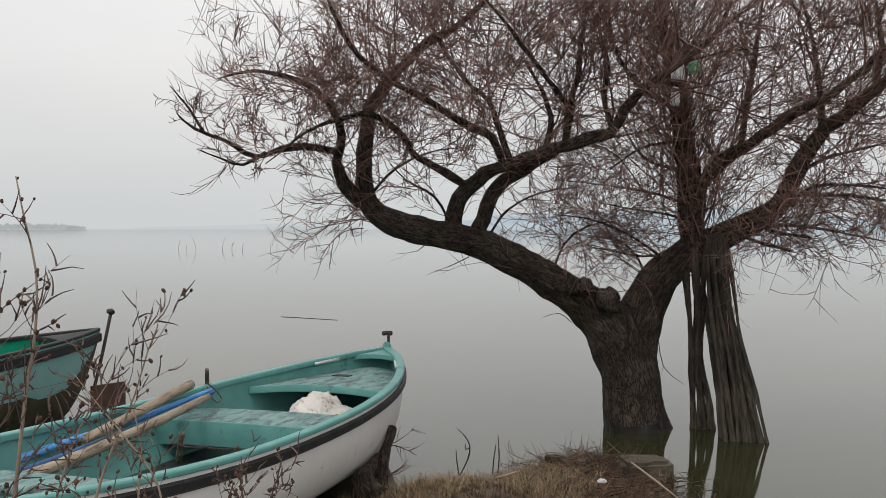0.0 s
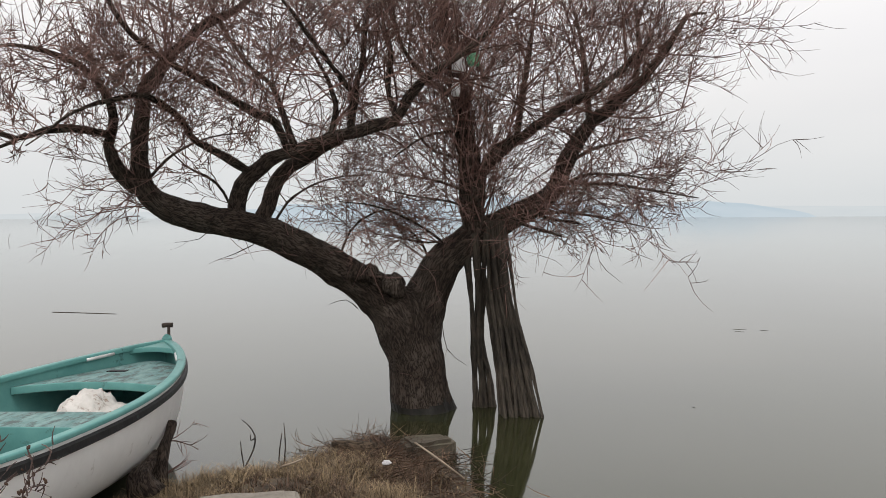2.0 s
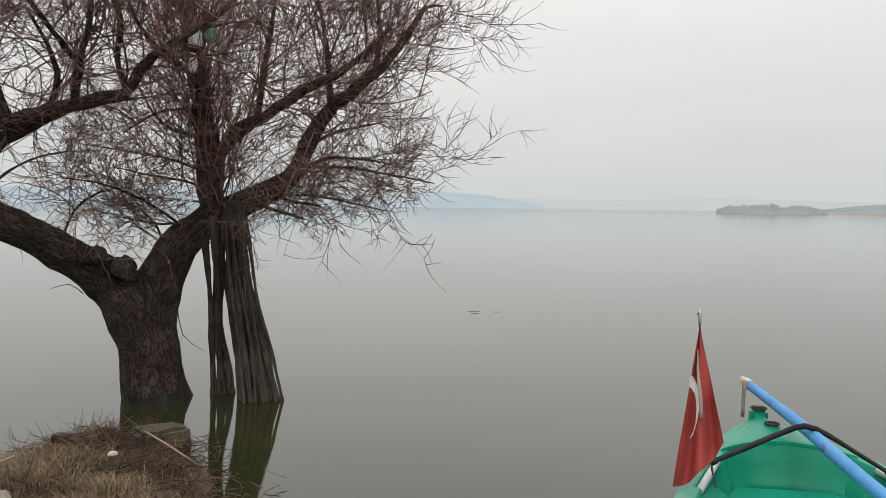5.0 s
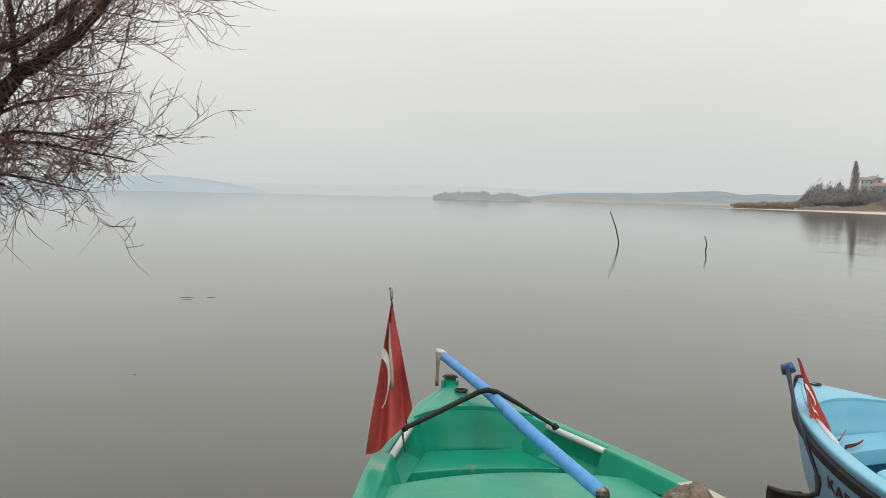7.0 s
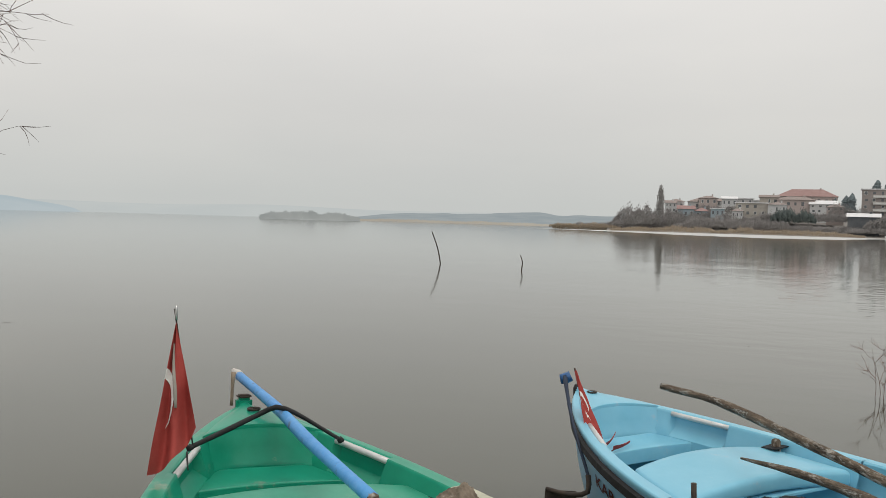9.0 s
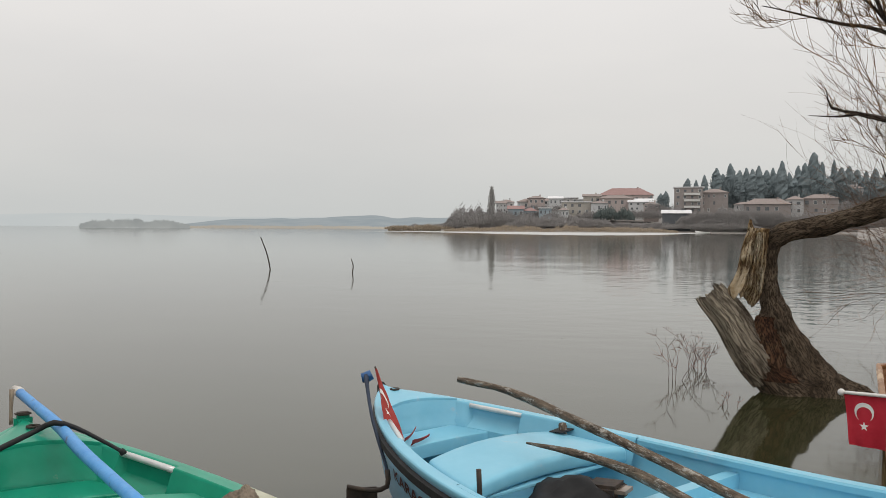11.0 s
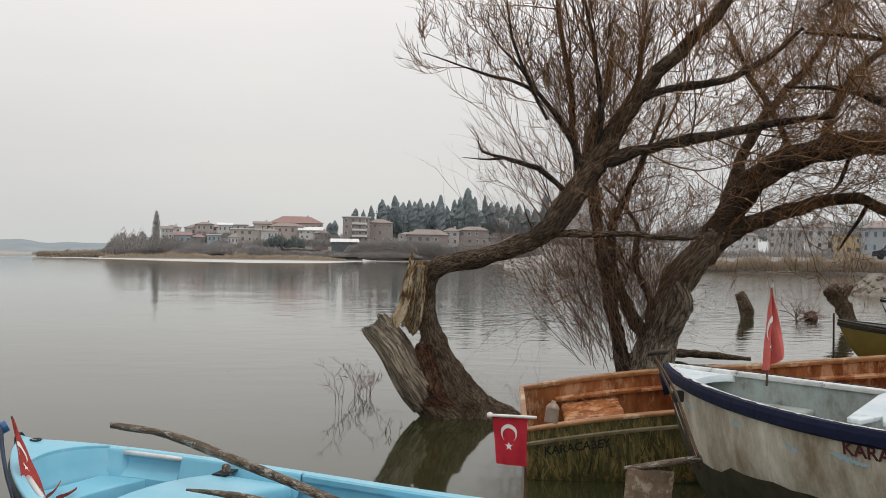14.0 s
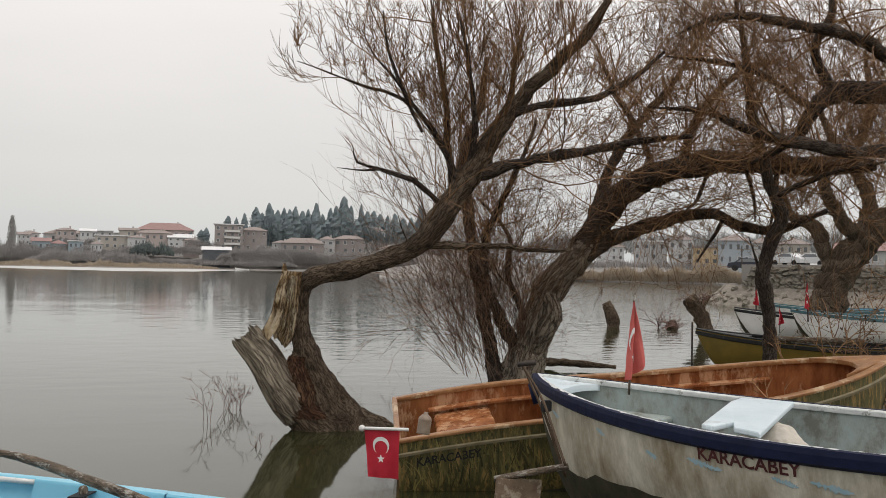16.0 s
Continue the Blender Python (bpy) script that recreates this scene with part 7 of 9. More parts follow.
# in the teal boat
pole("wooden_pole", "peeled brown pole resting on the teal gunwale", "pole", [(-1.778, 6.163, 0.8), (-1.861, 5.764, 0.77), (-1.949, 5.396, 0.73), (-2.074, 5.05, 0.68)], [0.034, 0.034, 0.032, 0.030], M_PALEWOOD, "poles in the teal boat")
pole("pipe", "bright blue plastic pipe lying in the teal boat", "pipe", [(-1.698, 6.401, 0.72), (-1.958, 5.56, 0.68), (-2.247, 5.146, 0.63), (-2.486, 4.769, 0.58)], [0.016, 0.022, 0.024, 0.026], M_BLUEPOLE, "poles in the teal boat")
pole("pipe", "dark blue plastic pipe lying in the teal boat", "pipe", [(-1.686, 6.419, 0.7), (-1.898, 5.488, 0.66), (-2.158, 5.016, 0.6), (-2.395, 4.593, 0.56)], [0.014, 0.020, 0.022, 0.022], M_DARKBLUE, "poles in the teal boat")
pole("wooden_pole", "pale knotty pole lying in the teal boat", "pole", [(-1.639, 6.09, 0.73), (-1.74, 5.555, 0.71), (-1.934, 5.025, 0.66), (-2.154, 4.653, 0.6), (-2.294, 4.454, 0.58)], [0.022, 0.028, 0.032, 0.034, 0.034], M_PALEWOOD, "poles in the teal boat", 10, 0.2)
for a, b in (((-1.807, 6.699, 0.7), (-1.739, 6.435, 0.86)), ((-1.416, 4.667, 0.66), (-1.349, 4.51, 0.84))):
    pole("thole_pin", "short worn wooden thole pin in the teal gunwale", "pin", [a, Vector(a).lerp(Vector(b), 0.5), b], [0.017, 0.017, 0.015], M_WOOD, "thole pins", 8, 0.1)
rope = thing("rope", "thin loose cord tied to the thole pin", "rope")
rod("cord", [(-1.715, 6.344, 0.78), (-1.701, 6.51, 0.7), (-1.673, 6.595, 0.62), (-1.668, 6.444, 0.62), (-1.732, 6.498, 0.66), (-1.738, 6.429, 0.74)], [0.005] * 6, M_WOOD, rope, "", 5, 0, 0.03)


def sack(label, at, size, material, seed, name="sack", lumps=1.0, peak=0.0):
    t = thing(name, label, "sack", at=at)
    bm = bmesh.new()
    bmesh.ops.create_icosphere(bm, subdivisions=5, radius=1)
    for v in bm.verts:
        p = v.co.copy()
        k = 1 + 0.22 * noise.noise(p * 1.7 + Vector((seed, 0, 0))) - lumps * (0.20 * abs(noise.noise(p * 3.6 + Vector((0, seed, 0)))) + 0.10 * abs(noise.noise(p * 8.5 + Vector((0, 0, seed)))))
        slim = 1 - peak * max(p.z, 0.0)
        v.co = Vector((p.x * size[0] * k * slim, p.y * size[1] * k * slim, max(p.z * k, -0.55) * size[2]))
    part("crumpled_cloth", bm, material, t, "", True)
    return t


sack("crumpled stained white plastic sack in the teal boat", teal.matrix_world @ Vector((-1.63, -0.13, 0.30)), (0.42, 0.58, 0.33), M_SACK, 4.0, "sack", 1.3, 0.3)

# by the bow of the teal boat
stump = thing("tree_stump", "dark rotten stump against the teal boat's bow", "stump")
rod("wood", [(-0.504, 6.238, 0), (-0.451, 6.163, 0.12), (-0.417, 6.223, 0.28), (-0.371, 6.401, 0.44)], [0.12, 0.08, 0.05, 0.03], M_BARK, stump, "", 12, 0.6, 0.05)
rod("snag", [(-0.486, 5.814, 0.1), (-0.53, 5.857, 0.2), (-0.467, 6.159, 0.3)], [0.12, 0.09, 0.02], M_BARK, stump, "", 10, 0.6, 0.05)
tw = Twigs(3)
for p in ((-0.391, 6.29, 0.34), (-0.433, 6.169, 0.14)):
    for i in range(3):
        tw.grow(p, (0.8, 0.1 * i, 0.2 - 0.15 * i), 0.22, 0.005, 1, 0, 0.5, (3, 2))
tw.mesh("twig_tangle", M_TWIG, stump)


# ==== the spit of dry grass and brushwood ====
def grass(name, label, n, seed, region, material, height, lean=0.4, width=0.004):
    """Thin bent blades rooted in the bank."""
    rng = np.random.RandomState(seed)
    verts, faces = [], []
    pts = rng.uniform((region[0], region[2]), (region[1], region[3]), (n * 4, 2))
    d = shore_distance(pts[:, 0], pts[:, 1])
    patch = np.array([noise.noise(Vector((x * 1.6, y * 1.6, seed))) + 0.9 * noise.noise(Vector((x * 8, y * 8, seed))) for x, y in pts])
    keep = (d > 0.03) & (patch > -0.15)
    pts, patch = pts[keep][:n], patch[keep][:n]
    z = ground_height(pts[:, 0], pts[:, 1])
    for (x, y), z0, tuft in zip(pts, z, patch):
        h = height * rng.uniform(0.4, 1.25) * (0.75 + min(tuft, 0.7) * 0.8)
        a, l = rng.uniform(0, 6.28), rng.uniform(0.1, 1) * lean
        dx, dy = math.cos(a), math.sin(a)
        w = width * rng.uniform(0.6, 1.4)
        base = len(verts)
        for t in (0, 0.4, 0.75, 1.0):
            bend = l * h * t * t * 1.6
            c = (x + dx * bend, y + dy * bend, z0 + h * t * (1 - 0.35 * l * t))
            ww = w * (1 - t * 0.85)
            verts += [(c[0] - dy * ww, c[1] + dx * ww, c[2]), (c[0] + dy * ww, c[1] - dx * ww, c[2])]
        faces += [(base + 2 * k, base + 2 * k + 1, base + 2 * k + 3, base + 2 * k + 2) for k in range(3)]
    ob = data_part(name, verts, faces, material, None, label)
    return tagged(ob, category="grass", kind="stuff")


grass("dry_grass", "tufts of dry straw-coloured grass on the bank", 11000, 2, (-0.7, 1.15, 4.6, 6.95), M_GRASS, 0.105, 1.2, 0.003)
grass("dry_grass", "short reddish withered grass on the bank", 8000, 5, (-0.7, 1.5, 4.6, 7.0), M_DEBRIS, 0.09, 1.4, 0.003)
grass("dry_grass", "short dry straw on the lake bank", 4500, 3, (-3.5, 1.6, 1.5, 6.0), M_GRASS, 0.11, 1.0)


def brushwood():
    """A heap of washed-up red-brown stalks at the spit's end."""
    rng = random.Random(9)
    tw = Twigs(13)
    for i in range(1900):
        u, v = rng.gauss(0, 1), rng.gauss(0, 1)
        x, y = 1.12 + 0.26 * u, 6.35 + 0.48 * v
        if x > 1.85 or y > 7.15:
            continue
        z = 0.015 + 0.07 * math.exp(-0.5 * (u * u + v * v)) * rng.random() + max(0, 0.075 * (1 - abs(u)))
        a = rng.uniform(0, 6.28)
        tw.grow((x, y, z), (math.cos(a), math.sin(a), rng.gauss(0.0, 0.10)), rng.uniform(0.08, 0.30), rng.uniform(0.0015, 0.005), 1 if rng.random() < 0.12 else 0, 0.0, 0.6, (3,))
    ob = tw.mesh("brushwood", M_DEBRIS, None, "heap of washed-up red-brown stalks and twigs")
    tagged(ob, category="brushwood")
    tw = Twigs(17)
    for i in range(420):
        x, y = 1.35 + rng.gauss(0, 0.22), 5.75 + rng.gauss(0, 0.5)
        a = rng.uniform(0, 6.28)
        tw.grow((x, y, 0.03 + 0.05 * rng.random()), (math.cos(a), math.sin(a), rng.gauss(0, 0.08)), rng.uniform(0.1, 0.3), rng.uniform(0.002, 0.005), 0, 0.0, 0.5)
    tagged(tw.mesh("brushwood", M_DEBRIS, None, "thin stalks scattered along the water's edge"), category="brushwood")


brushwood()


def boulder(name, label, at, size, seed, material=M_STONE, category="stone", turn=0.0):
    t = thing(name, label, category, at=pose(*at, 0, 0, turn))
    bm = bmesh.new()
    bmesh.ops.create_cube(bm, size=1)
    bmesh.ops.bevel(bm, geom=bm.edges[:], offset=0.12, segments=2, affect="EDGES")
    bmesh.ops.subdivide_edges(bm, edges=bm.edges[:], cuts=2, use_grid_fill=True)
    for v in bm.verts:
        p = v.co.copy()
        v.co = Vector((p.x * size[0], p.y * size[1], p.z * size[2])) * (1 + 0.22 * noise.noise(p * 2.2 + Vector((seed, 0, 0))) + 0.08 * noise.noise(p * 7 + Vector((seed, 0, 0))))
    part("block", bm, material, t, "", False)
    return t


M_BLOCK = mat("damp_grey_stone", (0.058, 0.049, 0.036), (0.13, 0.11, 0.08), 6, 0.85, 0.02, spot=(0.17, 0.15, 0.115), spots=0.36, spot_scale=5)
boulder("stone_block", "squared grey stone block at the water's edge", (1.526, 6.67, 0.04), (0.41, 0.3, 0.21), 2.0, M_BLOCK, turn=8)
boulder("stone", "flat pale stone in the dry grass", (0.097, 5.032, 0.25), (0.60, 0.32, 0.06), 5.0)
boulder("stone", "small grey stone under the boat's bow", (-0.546, 6.143, 0.1), (0.13, 0.10, 0.08), 8.0)
pole("driftwood", "short grey driftwood log on the spit", "log", [(0.812, 6.764, 0.12), (0.917, 6.624, 0.14), (1.096, 6.511, 0.14)], [0.035, 0.04, 0.03], M_BARK_GREY, "", 9, 0.4)
pole("branch", "thin pale bent branch on the brushwood", "branch", [(1.305, 6.048, 0.28), (1.43, 5.913, 0.2), (1.597, 5.772, 0.08)], [0.007, 0.008, 0.006], M_PALEWOOD, "dead branches on the spit", 6, 0.2)
pole("branch", "thin pale straight stick in the dry grass", "branch", [(0.349, 5.865, 0.22), (0.443, 5.848, 0.25), (0.496, 5.848, 0.27)], [0.008, 0.009, 0.007], M_PALEWOOD, "dead branches on the spit", 6, 0.2)
snag = pole("branch", "crooked dark dead branch standing in the grass", "branch", [(0.123, 6.728, -0.018), (0.193, 6.74, 0.119), (0.206, 6.721, 0.232), (0.16, 6.712, 0.314), (0.11, 6.703, 0.362)], [0.006, 0.006, 0.006, 0.005, 0.003], M_BARK, "dead branches on the spit", 6, 0.3)
rod("fork", [(0.21, 6.72, 0.219), (0.176, 6.725, 0.197), (0.172, 6.728, 0.241)], [0.005, 0.005, 0.003], M_BARK, snag, "", 5, 0.2, 0.03)
for pts in (((0.126, 6.626, 0.002), (0.106, 6.634, 0.13), (0.099, 6.639, 0.215)), ((0.373, 6.58, 0.018), (0.382, 6.583, 0.149), (0.4, 6.584, 0.273)), ((0.409, 6.623, -0.005), (0.427, 6.626, 0.158), (0.417, 6.634, 0.337))):
    pole("branch", "thin dark dead stick standing in the grass", "branch", list(pts), [0.004, 0.005, 0.003], M_BARK, "dead branches on the spit", 5, 0.3)
sack("scrap of white paper caught on the brushwood", (1.048, 5.745, 0.235), (0.032, 0.02, 0.02), M_BAGWHITE, 2.0, "paper_scrap", 2.6)


# ==== tall dry weeds in front of the boats ====
def weed(label, foot, pts, radius, seed, side=12, spread=0.18, pods=22, material=M_WEED):
    """A dry weed: a bent stem, thin side branches and clusters of seed pods."""
    w = thing("dry_weed", label, "weed", "dry weeds on the bank")
    rng = random.Random(seed)
    line, rad = curve_through([foot] + pts, [radius * (1 - 0.75 * i / len(pts)) for i in range(len(pts) + 1)], 0.04)
    data_part("stem", *tube(line, rad, 6, 0.2), material, w, "", True)
    tw = Twigs(seed)
    for i in range(side):
        k = rng.randint(int(len(line) * 0.25), len(line) - 2)
        ax = (line[k + 1] - line[k]).normalized()
        s = ax.cross(Vector((rng.gauss(0, 1), rng.gauss(0, 1), rng.gauss(0, 1)))).normalized()
        tw.grow(line[k], ax * 0.7 + s * 0.75, spread * rng.uniform(0.4, 1.2), radius * 0.30, 1, 0.25, 0.8, (3,), 0.45)
    ends = [l[-1] for l, _ in tw.lines] + [line[-1 - i] for i in range(0, min(9, len(line)))] * 3
    tw.mesh("side_branch", M_WEED_DARK, w)
    verts, faces = [], []
    for i in range(int(pods * 0.6)):
        at = ends[rng.randrange(len(ends))] + Vector((rng.gauss(0, 0.003), rng.gauss(0, 0.003), rng.gauss(0, 0.004)))
        r = rng.uniform(0.0028, 0.006)
        tilt = Vector((rng.gauss(0, 0.5), rng.gauss(0, 0.5), 1)).normalized()
        side = tilt.orthogonal().normalized()
        other = tilt.cross(side)
        base = len(verts)
        for z, k in ((-1.2, 0.5), (0.0, 1.0), (1.1, 0.6)):
            for j in range(6):
                a6 = j * math.pi / 3
                verts.append(at + tilt * (r * z) + (side * math.cos(a6) + other * math.sin(a6)) * (r * k * rng.uniform(0.8, 1.15)))
        for j in range(6):
            j2 = (j + 1) % 6
            faces += [(base + j, base + j2, base + 6 + j2, base + 6 + j), (base + 6 + j, base + 6 + j2, base + 12 + j2, base + 12 + j)]
        faces += [tuple(base + 5 - j for j in range(6)), tuple(base + 12 + j for j in range(6))]
    if verts:
        tagged(data_part("seed_head", verts, faces, M_SEED, w), kind="stuff")
    return w


weed("tall pale dry weed stem with dark seed pods at its head", (-0.995, 1.982, 1.121), [(-0.974, 1.987, 1.314), (-0.952, 1.992, 1.52), (-0.93, 1.995, 1.662), (-0.928, 1.998, 1.803), (-0.954, 2.001, 1.919), (-0.974, 2.003, 2.02)], 0.00585, 1, 11, 0.13, 60)
weed("branching dry weed with brown seed clusters", (-0.899, 2.181, 1.057), [(-0.87, 2.185, 1.227), (-0.821, 2.188, 1.369), (-0.774, 2.191, 1.482), (-0.74, 2.194, 1.595), (-0.714, 2.195, 1.659)], 0.00429, 5, 14, 0.17, 40)
weed("branching dry weed with brown seed clusters", (-0.966, 2.082, 1.095), [(-0.925, 2.086, 1.257), (-0.871, 2.089, 1.42), (-0.804, 2.092, 1.528), (-0.76, 2.094, 1.616)], 0.0039, 8, 14, 0.17, 34)
weed("branching dry weed with brown seed clusters", (-0.743, 2.181, 1.057), [(-0.764, 2.185, 1.227), (-0.757, 2.188, 1.34), (-0.778, 2.19, 1.454), (-0.807, 2.192, 1.539)], 0.0039, 11, 12, 0.16, 40)
weed("thin dry weed leaning over the gunwale", (-1.062, 1.983, 1.159), [(-0.985, 1.987, 1.314), (-0.894, 1.99, 1.43), (-0.798, 1.991, 1.494)], 0.00351, 14, 12, 0.17, 24, M_WEED_DARK)
weed("thin dry weed leaning over the gunwale", (-0.655, 2.082, 1.109), [(-0.682, 2.086, 1.284), (-0.756, 2.089, 1.393), (-0.844, 2.091, 1.501), (-0.885, 2.093, 1.555)], 0.00351, 17, 12, 0.17, 24)
weed("short dry weed with dark pods before the white hull", (-0.532, 2.38, 1.011), [(-0.544, 2.383, 1.15), (-0.555, 2.385, 1.212), (-0.535, 2.386, 1.252)], 0.0039, 20, 8, 0.10, 26, M_WEED_DARK)
weed("short dry weed with dark pods before the white hull", (-0.455, 2.38, 0.996), [(-0.47, 2.383, 1.15), (-0.455, 2.385, 1.212), (-0.421, 2.385, 1.246)], 0.0039, 23, 9, 0.10, 26, M_WEED_DARK)
weed("short dry weed with dark pods before the white hull", (-0.602, 2.38, 0.996), [(-0.594, 2.383, 1.135), (-0.575, 2.384, 1.197)], 0.0039, 26, 8, 0.10, 40, M_WEED_DARK)
weed("thin dry weed with dark stems", (-1.088, 1.984, 1.185), [(-1.049, 1.99, 1.443), (-1.017, 1.995, 1.649), (-1.008, 1.997, 1.765)], 0.00468, 29, 12, 0.18, 20, M_WEED_DARK)

# ==== things in the lake ====
def stake(label, pts, radii, name="stake", group="stakes in the lake", category="stake", material=M_BARK):
    return pole(name, label, category, pts, radii, material, group, 6, 0.2)


a = Vector((32.25, 19.03, 0))
stake("thin bent pole standing in the lake", [a + Vector((0.02, -0.05, -0.6)), a, a + Vector((-0.09, 0.12, 0.7)), a + Vector((-0.27, 0.30, 1.37))], [0.028, 0.028, 0.024, 0.018])
a = Vector((31.0, 14.57, 0))
stake("short thin pole standing in the lake", [a - Vector((0, 0, 0.6)), a, a + Vector((0.02, -0.03, 0.30)), a + Vector((-0.02, 0.05, 0.58))], [0.024, 0.024, 0.02, 0.014])
rng = random.Random(4)
for x, h in ((330, 22), (345, 10), (363, 28), (386, 24), (403, 14), (416, 16), (436, 14), (465, 18), (478, 24)):
    p = Vector((-19.706, 79.625, 0)) + Vector(((x - 400) * 0.0545, rng.uniform(-3, 3), 0))
    # The pale scrub colour puts mist on these far stakes.
    stake("thin reed stake far out in the lake", [p - Vector((0, 0, 0.5)), p + Vector((0, 0, 0.3)), p + Vector((rng.gauss(0, 0.2), 0, h * 0.045))], [0.02, 0.018, 0.012], material=M_SCRUB)
stake("thin bare stick floating on the lake", [Vector((-3.484, 18.865, 0)) + Vector((0, 0, 0.003)), Vector((-2.796, 18.508, 0)) + Vector((0, 0, 0.002)), Vector((-2.193, 18.165, -0)) + Vector((0, 0, 0.003))], [0.007, 0.007, 0.005], "floating_stick", "floating sticks", "stick")
for a, b in (((-9.916, 28.047, 0), (-9.626, 28.047, 0)), ((8.025, 12.774, 0), (8.143, 12.677, 0)), ((8.132, 13.043, 0), (8.326, 12.902, 0)), ((8.491, 12.781, 0), (8.596, 12.704, 0)), ((4.447, 7.757, 0), (4.474, 7.751, 0)), ((14.384, 2.506, 0), (14.316, 2.462, 0)), ((21.351, 1.516, -0), (20.892, 1.438, 0))):
    a, b = Vector(a), Vector(b)
    stake("small dark twig floating on the lake", [a + Vector((0, 0, 0.001)), a.lerp(b, 0.5) + Vector((0, 0, 0.002)), b + Vector((0, 0, 0.001))], [0.0016, 0.0022, 0.0016], "floating_stick", "floating sticks", "stick")


def drowned_shrub(label, foot, n, size, seed, spread):
    tw = Twigs(seed)
    rng = tw.rng
    for i in range(n):
        p = Vector(foot) + Vector((rng.gauss(0, spread), rng.gauss(0, spread), -0.05))
        tw.grow(p, (rng.gauss(0, 0.2), rng.gauss(0, 0.25), 1), size * rng.uniform(0.5, 1.2), 0.0040, 2, 0.1, 0.7, (3, 3), 0.45)
    t = thing("water_shrub", label, "shrub")
    tw.mesh("twig_tangle", M_TWIG, t)


drowned_shrub("thin bare shrub twigs standing in the water", (12.095, 0.106, 0), 13, 0.5, 71, 0.11)
drowned_shrub("few bare twigs beside the leaning trunk", (9.63, -0.313, 0), 4, 0.18, 73, 0.05)
drowned_shrub("bare twigs standing in shallow water", (10.98, 0.315, 0), 4, 0.5, 75, 0.06)

post = thing("mooring_post", "weathered broken tree post standing in the lake", "post")
rod("wood", [(29.514, -11.334, -0.257), (29.504, -11.345, 0.097), (29.511, -11.238, 0.527), (29.529, -11.076, 0.839)], [0.24, 0.22, 0.2, 0.15], M_BARK_GREY, post, "", 10, 0.5, 0.1)
post = thing("tree_stump", "dark leaning pollard stump at the water's edge", "stump")
rod("wood", [(24.764, -12.517, 0.148), (24.772, -12.408, 0.548), (24.796, -12.202, 0.895), (24.821, -11.996, 1.193)], [0.24, 0.2, 0.19, 0.23], M_BARK_GREY, post, "", 12, 0.6, 0.1)
rod("stub", [(24.788, -12.27, 0.779), (24.757, -12.43, 1.051), (24.727, -12.591, 1.255)], [0.12, 0.09, 0.06], M_BARK_GREY, post, "", 9, 0.5, 0.1)
tw = Twigs(81)
for i in range(26):
    tw.grow(Vector((24.806, -12.097, 1.145)) + Vector((tw.rng.gauss(0, 0.2), tw.rng.gauss(0, 0.2), 0)), (tw.rng.gauss(0, 0.9), tw.rng.gauss(0, 0.9), 0.3), 0.5, 0.008, 1, 0.1, 0.6, (4,))
tw.mesh("shoot_tuft", M_TWIG, post)
clump = thing("root_clump", "round tangle of roots in shallow water", "roots")
knot(clump, (29.643, -13.564, 0.05), 0.2, M_BARK, 6.0, "root_ball")
tw = Twigs(83)
for i in range(40):
    tw.grow((28.531, -13.038, 0.1), (tw.rng.gauss(0, 1), tw.rng.gauss(0, 1), abs(tw.rng.gauss(0, 0.6))), 0.45, 0.01, 1, 0, 0.6, (3,))
for i in range(10):
    tw.grow(Vector((29.421, -12.967, 0)), (tw.rng.gauss(0, 0.5), tw.rng.gauss(0, 0.5), 1), 0.9, 0.012, 1, 0, 0.6, (3,))
tw.mesh("root_tangle", M_TWIG, clump)
pole("log", "grey log lying in shallow water behind the boats", "log", [(16.969, -5.311, 0.12), (16.585, -5.823, 0.13), (16.371, -6.655, 0.08)], [0.09, 0.08, 0.04], M_BARK_GREY, "", 10, 0.4)

# ==== in the boats at the far end ====
bottle = thing("plastic_bottle", "cloudy clear plastic jug in the brown boat", "bottle", at=(7.267, -1.713, 0.649))
ribs = [(-0.085 + 0.011 * i, 0.046 if i % 2 else 0.050) for i in range(12)] + [(0.055, 0.035), (0.07, 0.016), (0.085, 0.016)]
v, f, _ = tube([Vector((0.04 * z, -0.14 * z, z)) for z, r in ribs], [r * 1.12 for z, r in ribs], 16, 0.0)
data_part("jug", v, f, M_BOTTLE, bottle, "", True)
M_CANVAS = mat("dirty_white_canvas", (0.50, 0.46, 0.40), (0.64, 0.60, 0.54), 8, 0.85, 0.004, spot=(0.36, 0.31, 0.25), spots=0.4, spot_scale=6, blur=0.05)
seat = thing("seat_board", "loose pale blue board laid across the white boat", "board")
top = [Vector(p) for p in ((5.264, -3.126, 0.985), (5.186, -3.164, 0.985), (5.315, -3.36, 0.988), (5.138, -3.272, 0.986), (4.996, -3.339, 0.985), (4.927, -3.322, 0.985), (5.918, -4.124, 1.015), (6.111, -3.825, 1.015), (5.975, -3.678, 1.012))]
n = len(top)
plank = data_part("board", top + [p - Vector((0, 0, 0.035)) for p in top], [tuple(range(n)), tuple(range(2 * n - 1, n - 1, -1))] + [(i, i + n, (i + 1) % n + n, (i + 1) % n) for i in range(n)], M_PALEBLUE, seat)
soft = plank.modifiers.new("worn_edge", "BEVEL")
soft.width, soft.segments = 0.009, 2
sack("dirty white canvas bag under the seat board", (5.452, -3.701, 0.84), (0.23, 0.19, 0.135), M_CANVAS, 7.0, "sack", 0.3, 0.62)
M_RUSTBAR = mat("brown_rusted_bar", (0.07, 0.045, 0.03), (0.16, 0.105, 0.07), 12, 0.8, 0.003)
bracket = thing("rudder_bracket", "rusty rudder blade with grey timber bar between boats", "rudder")
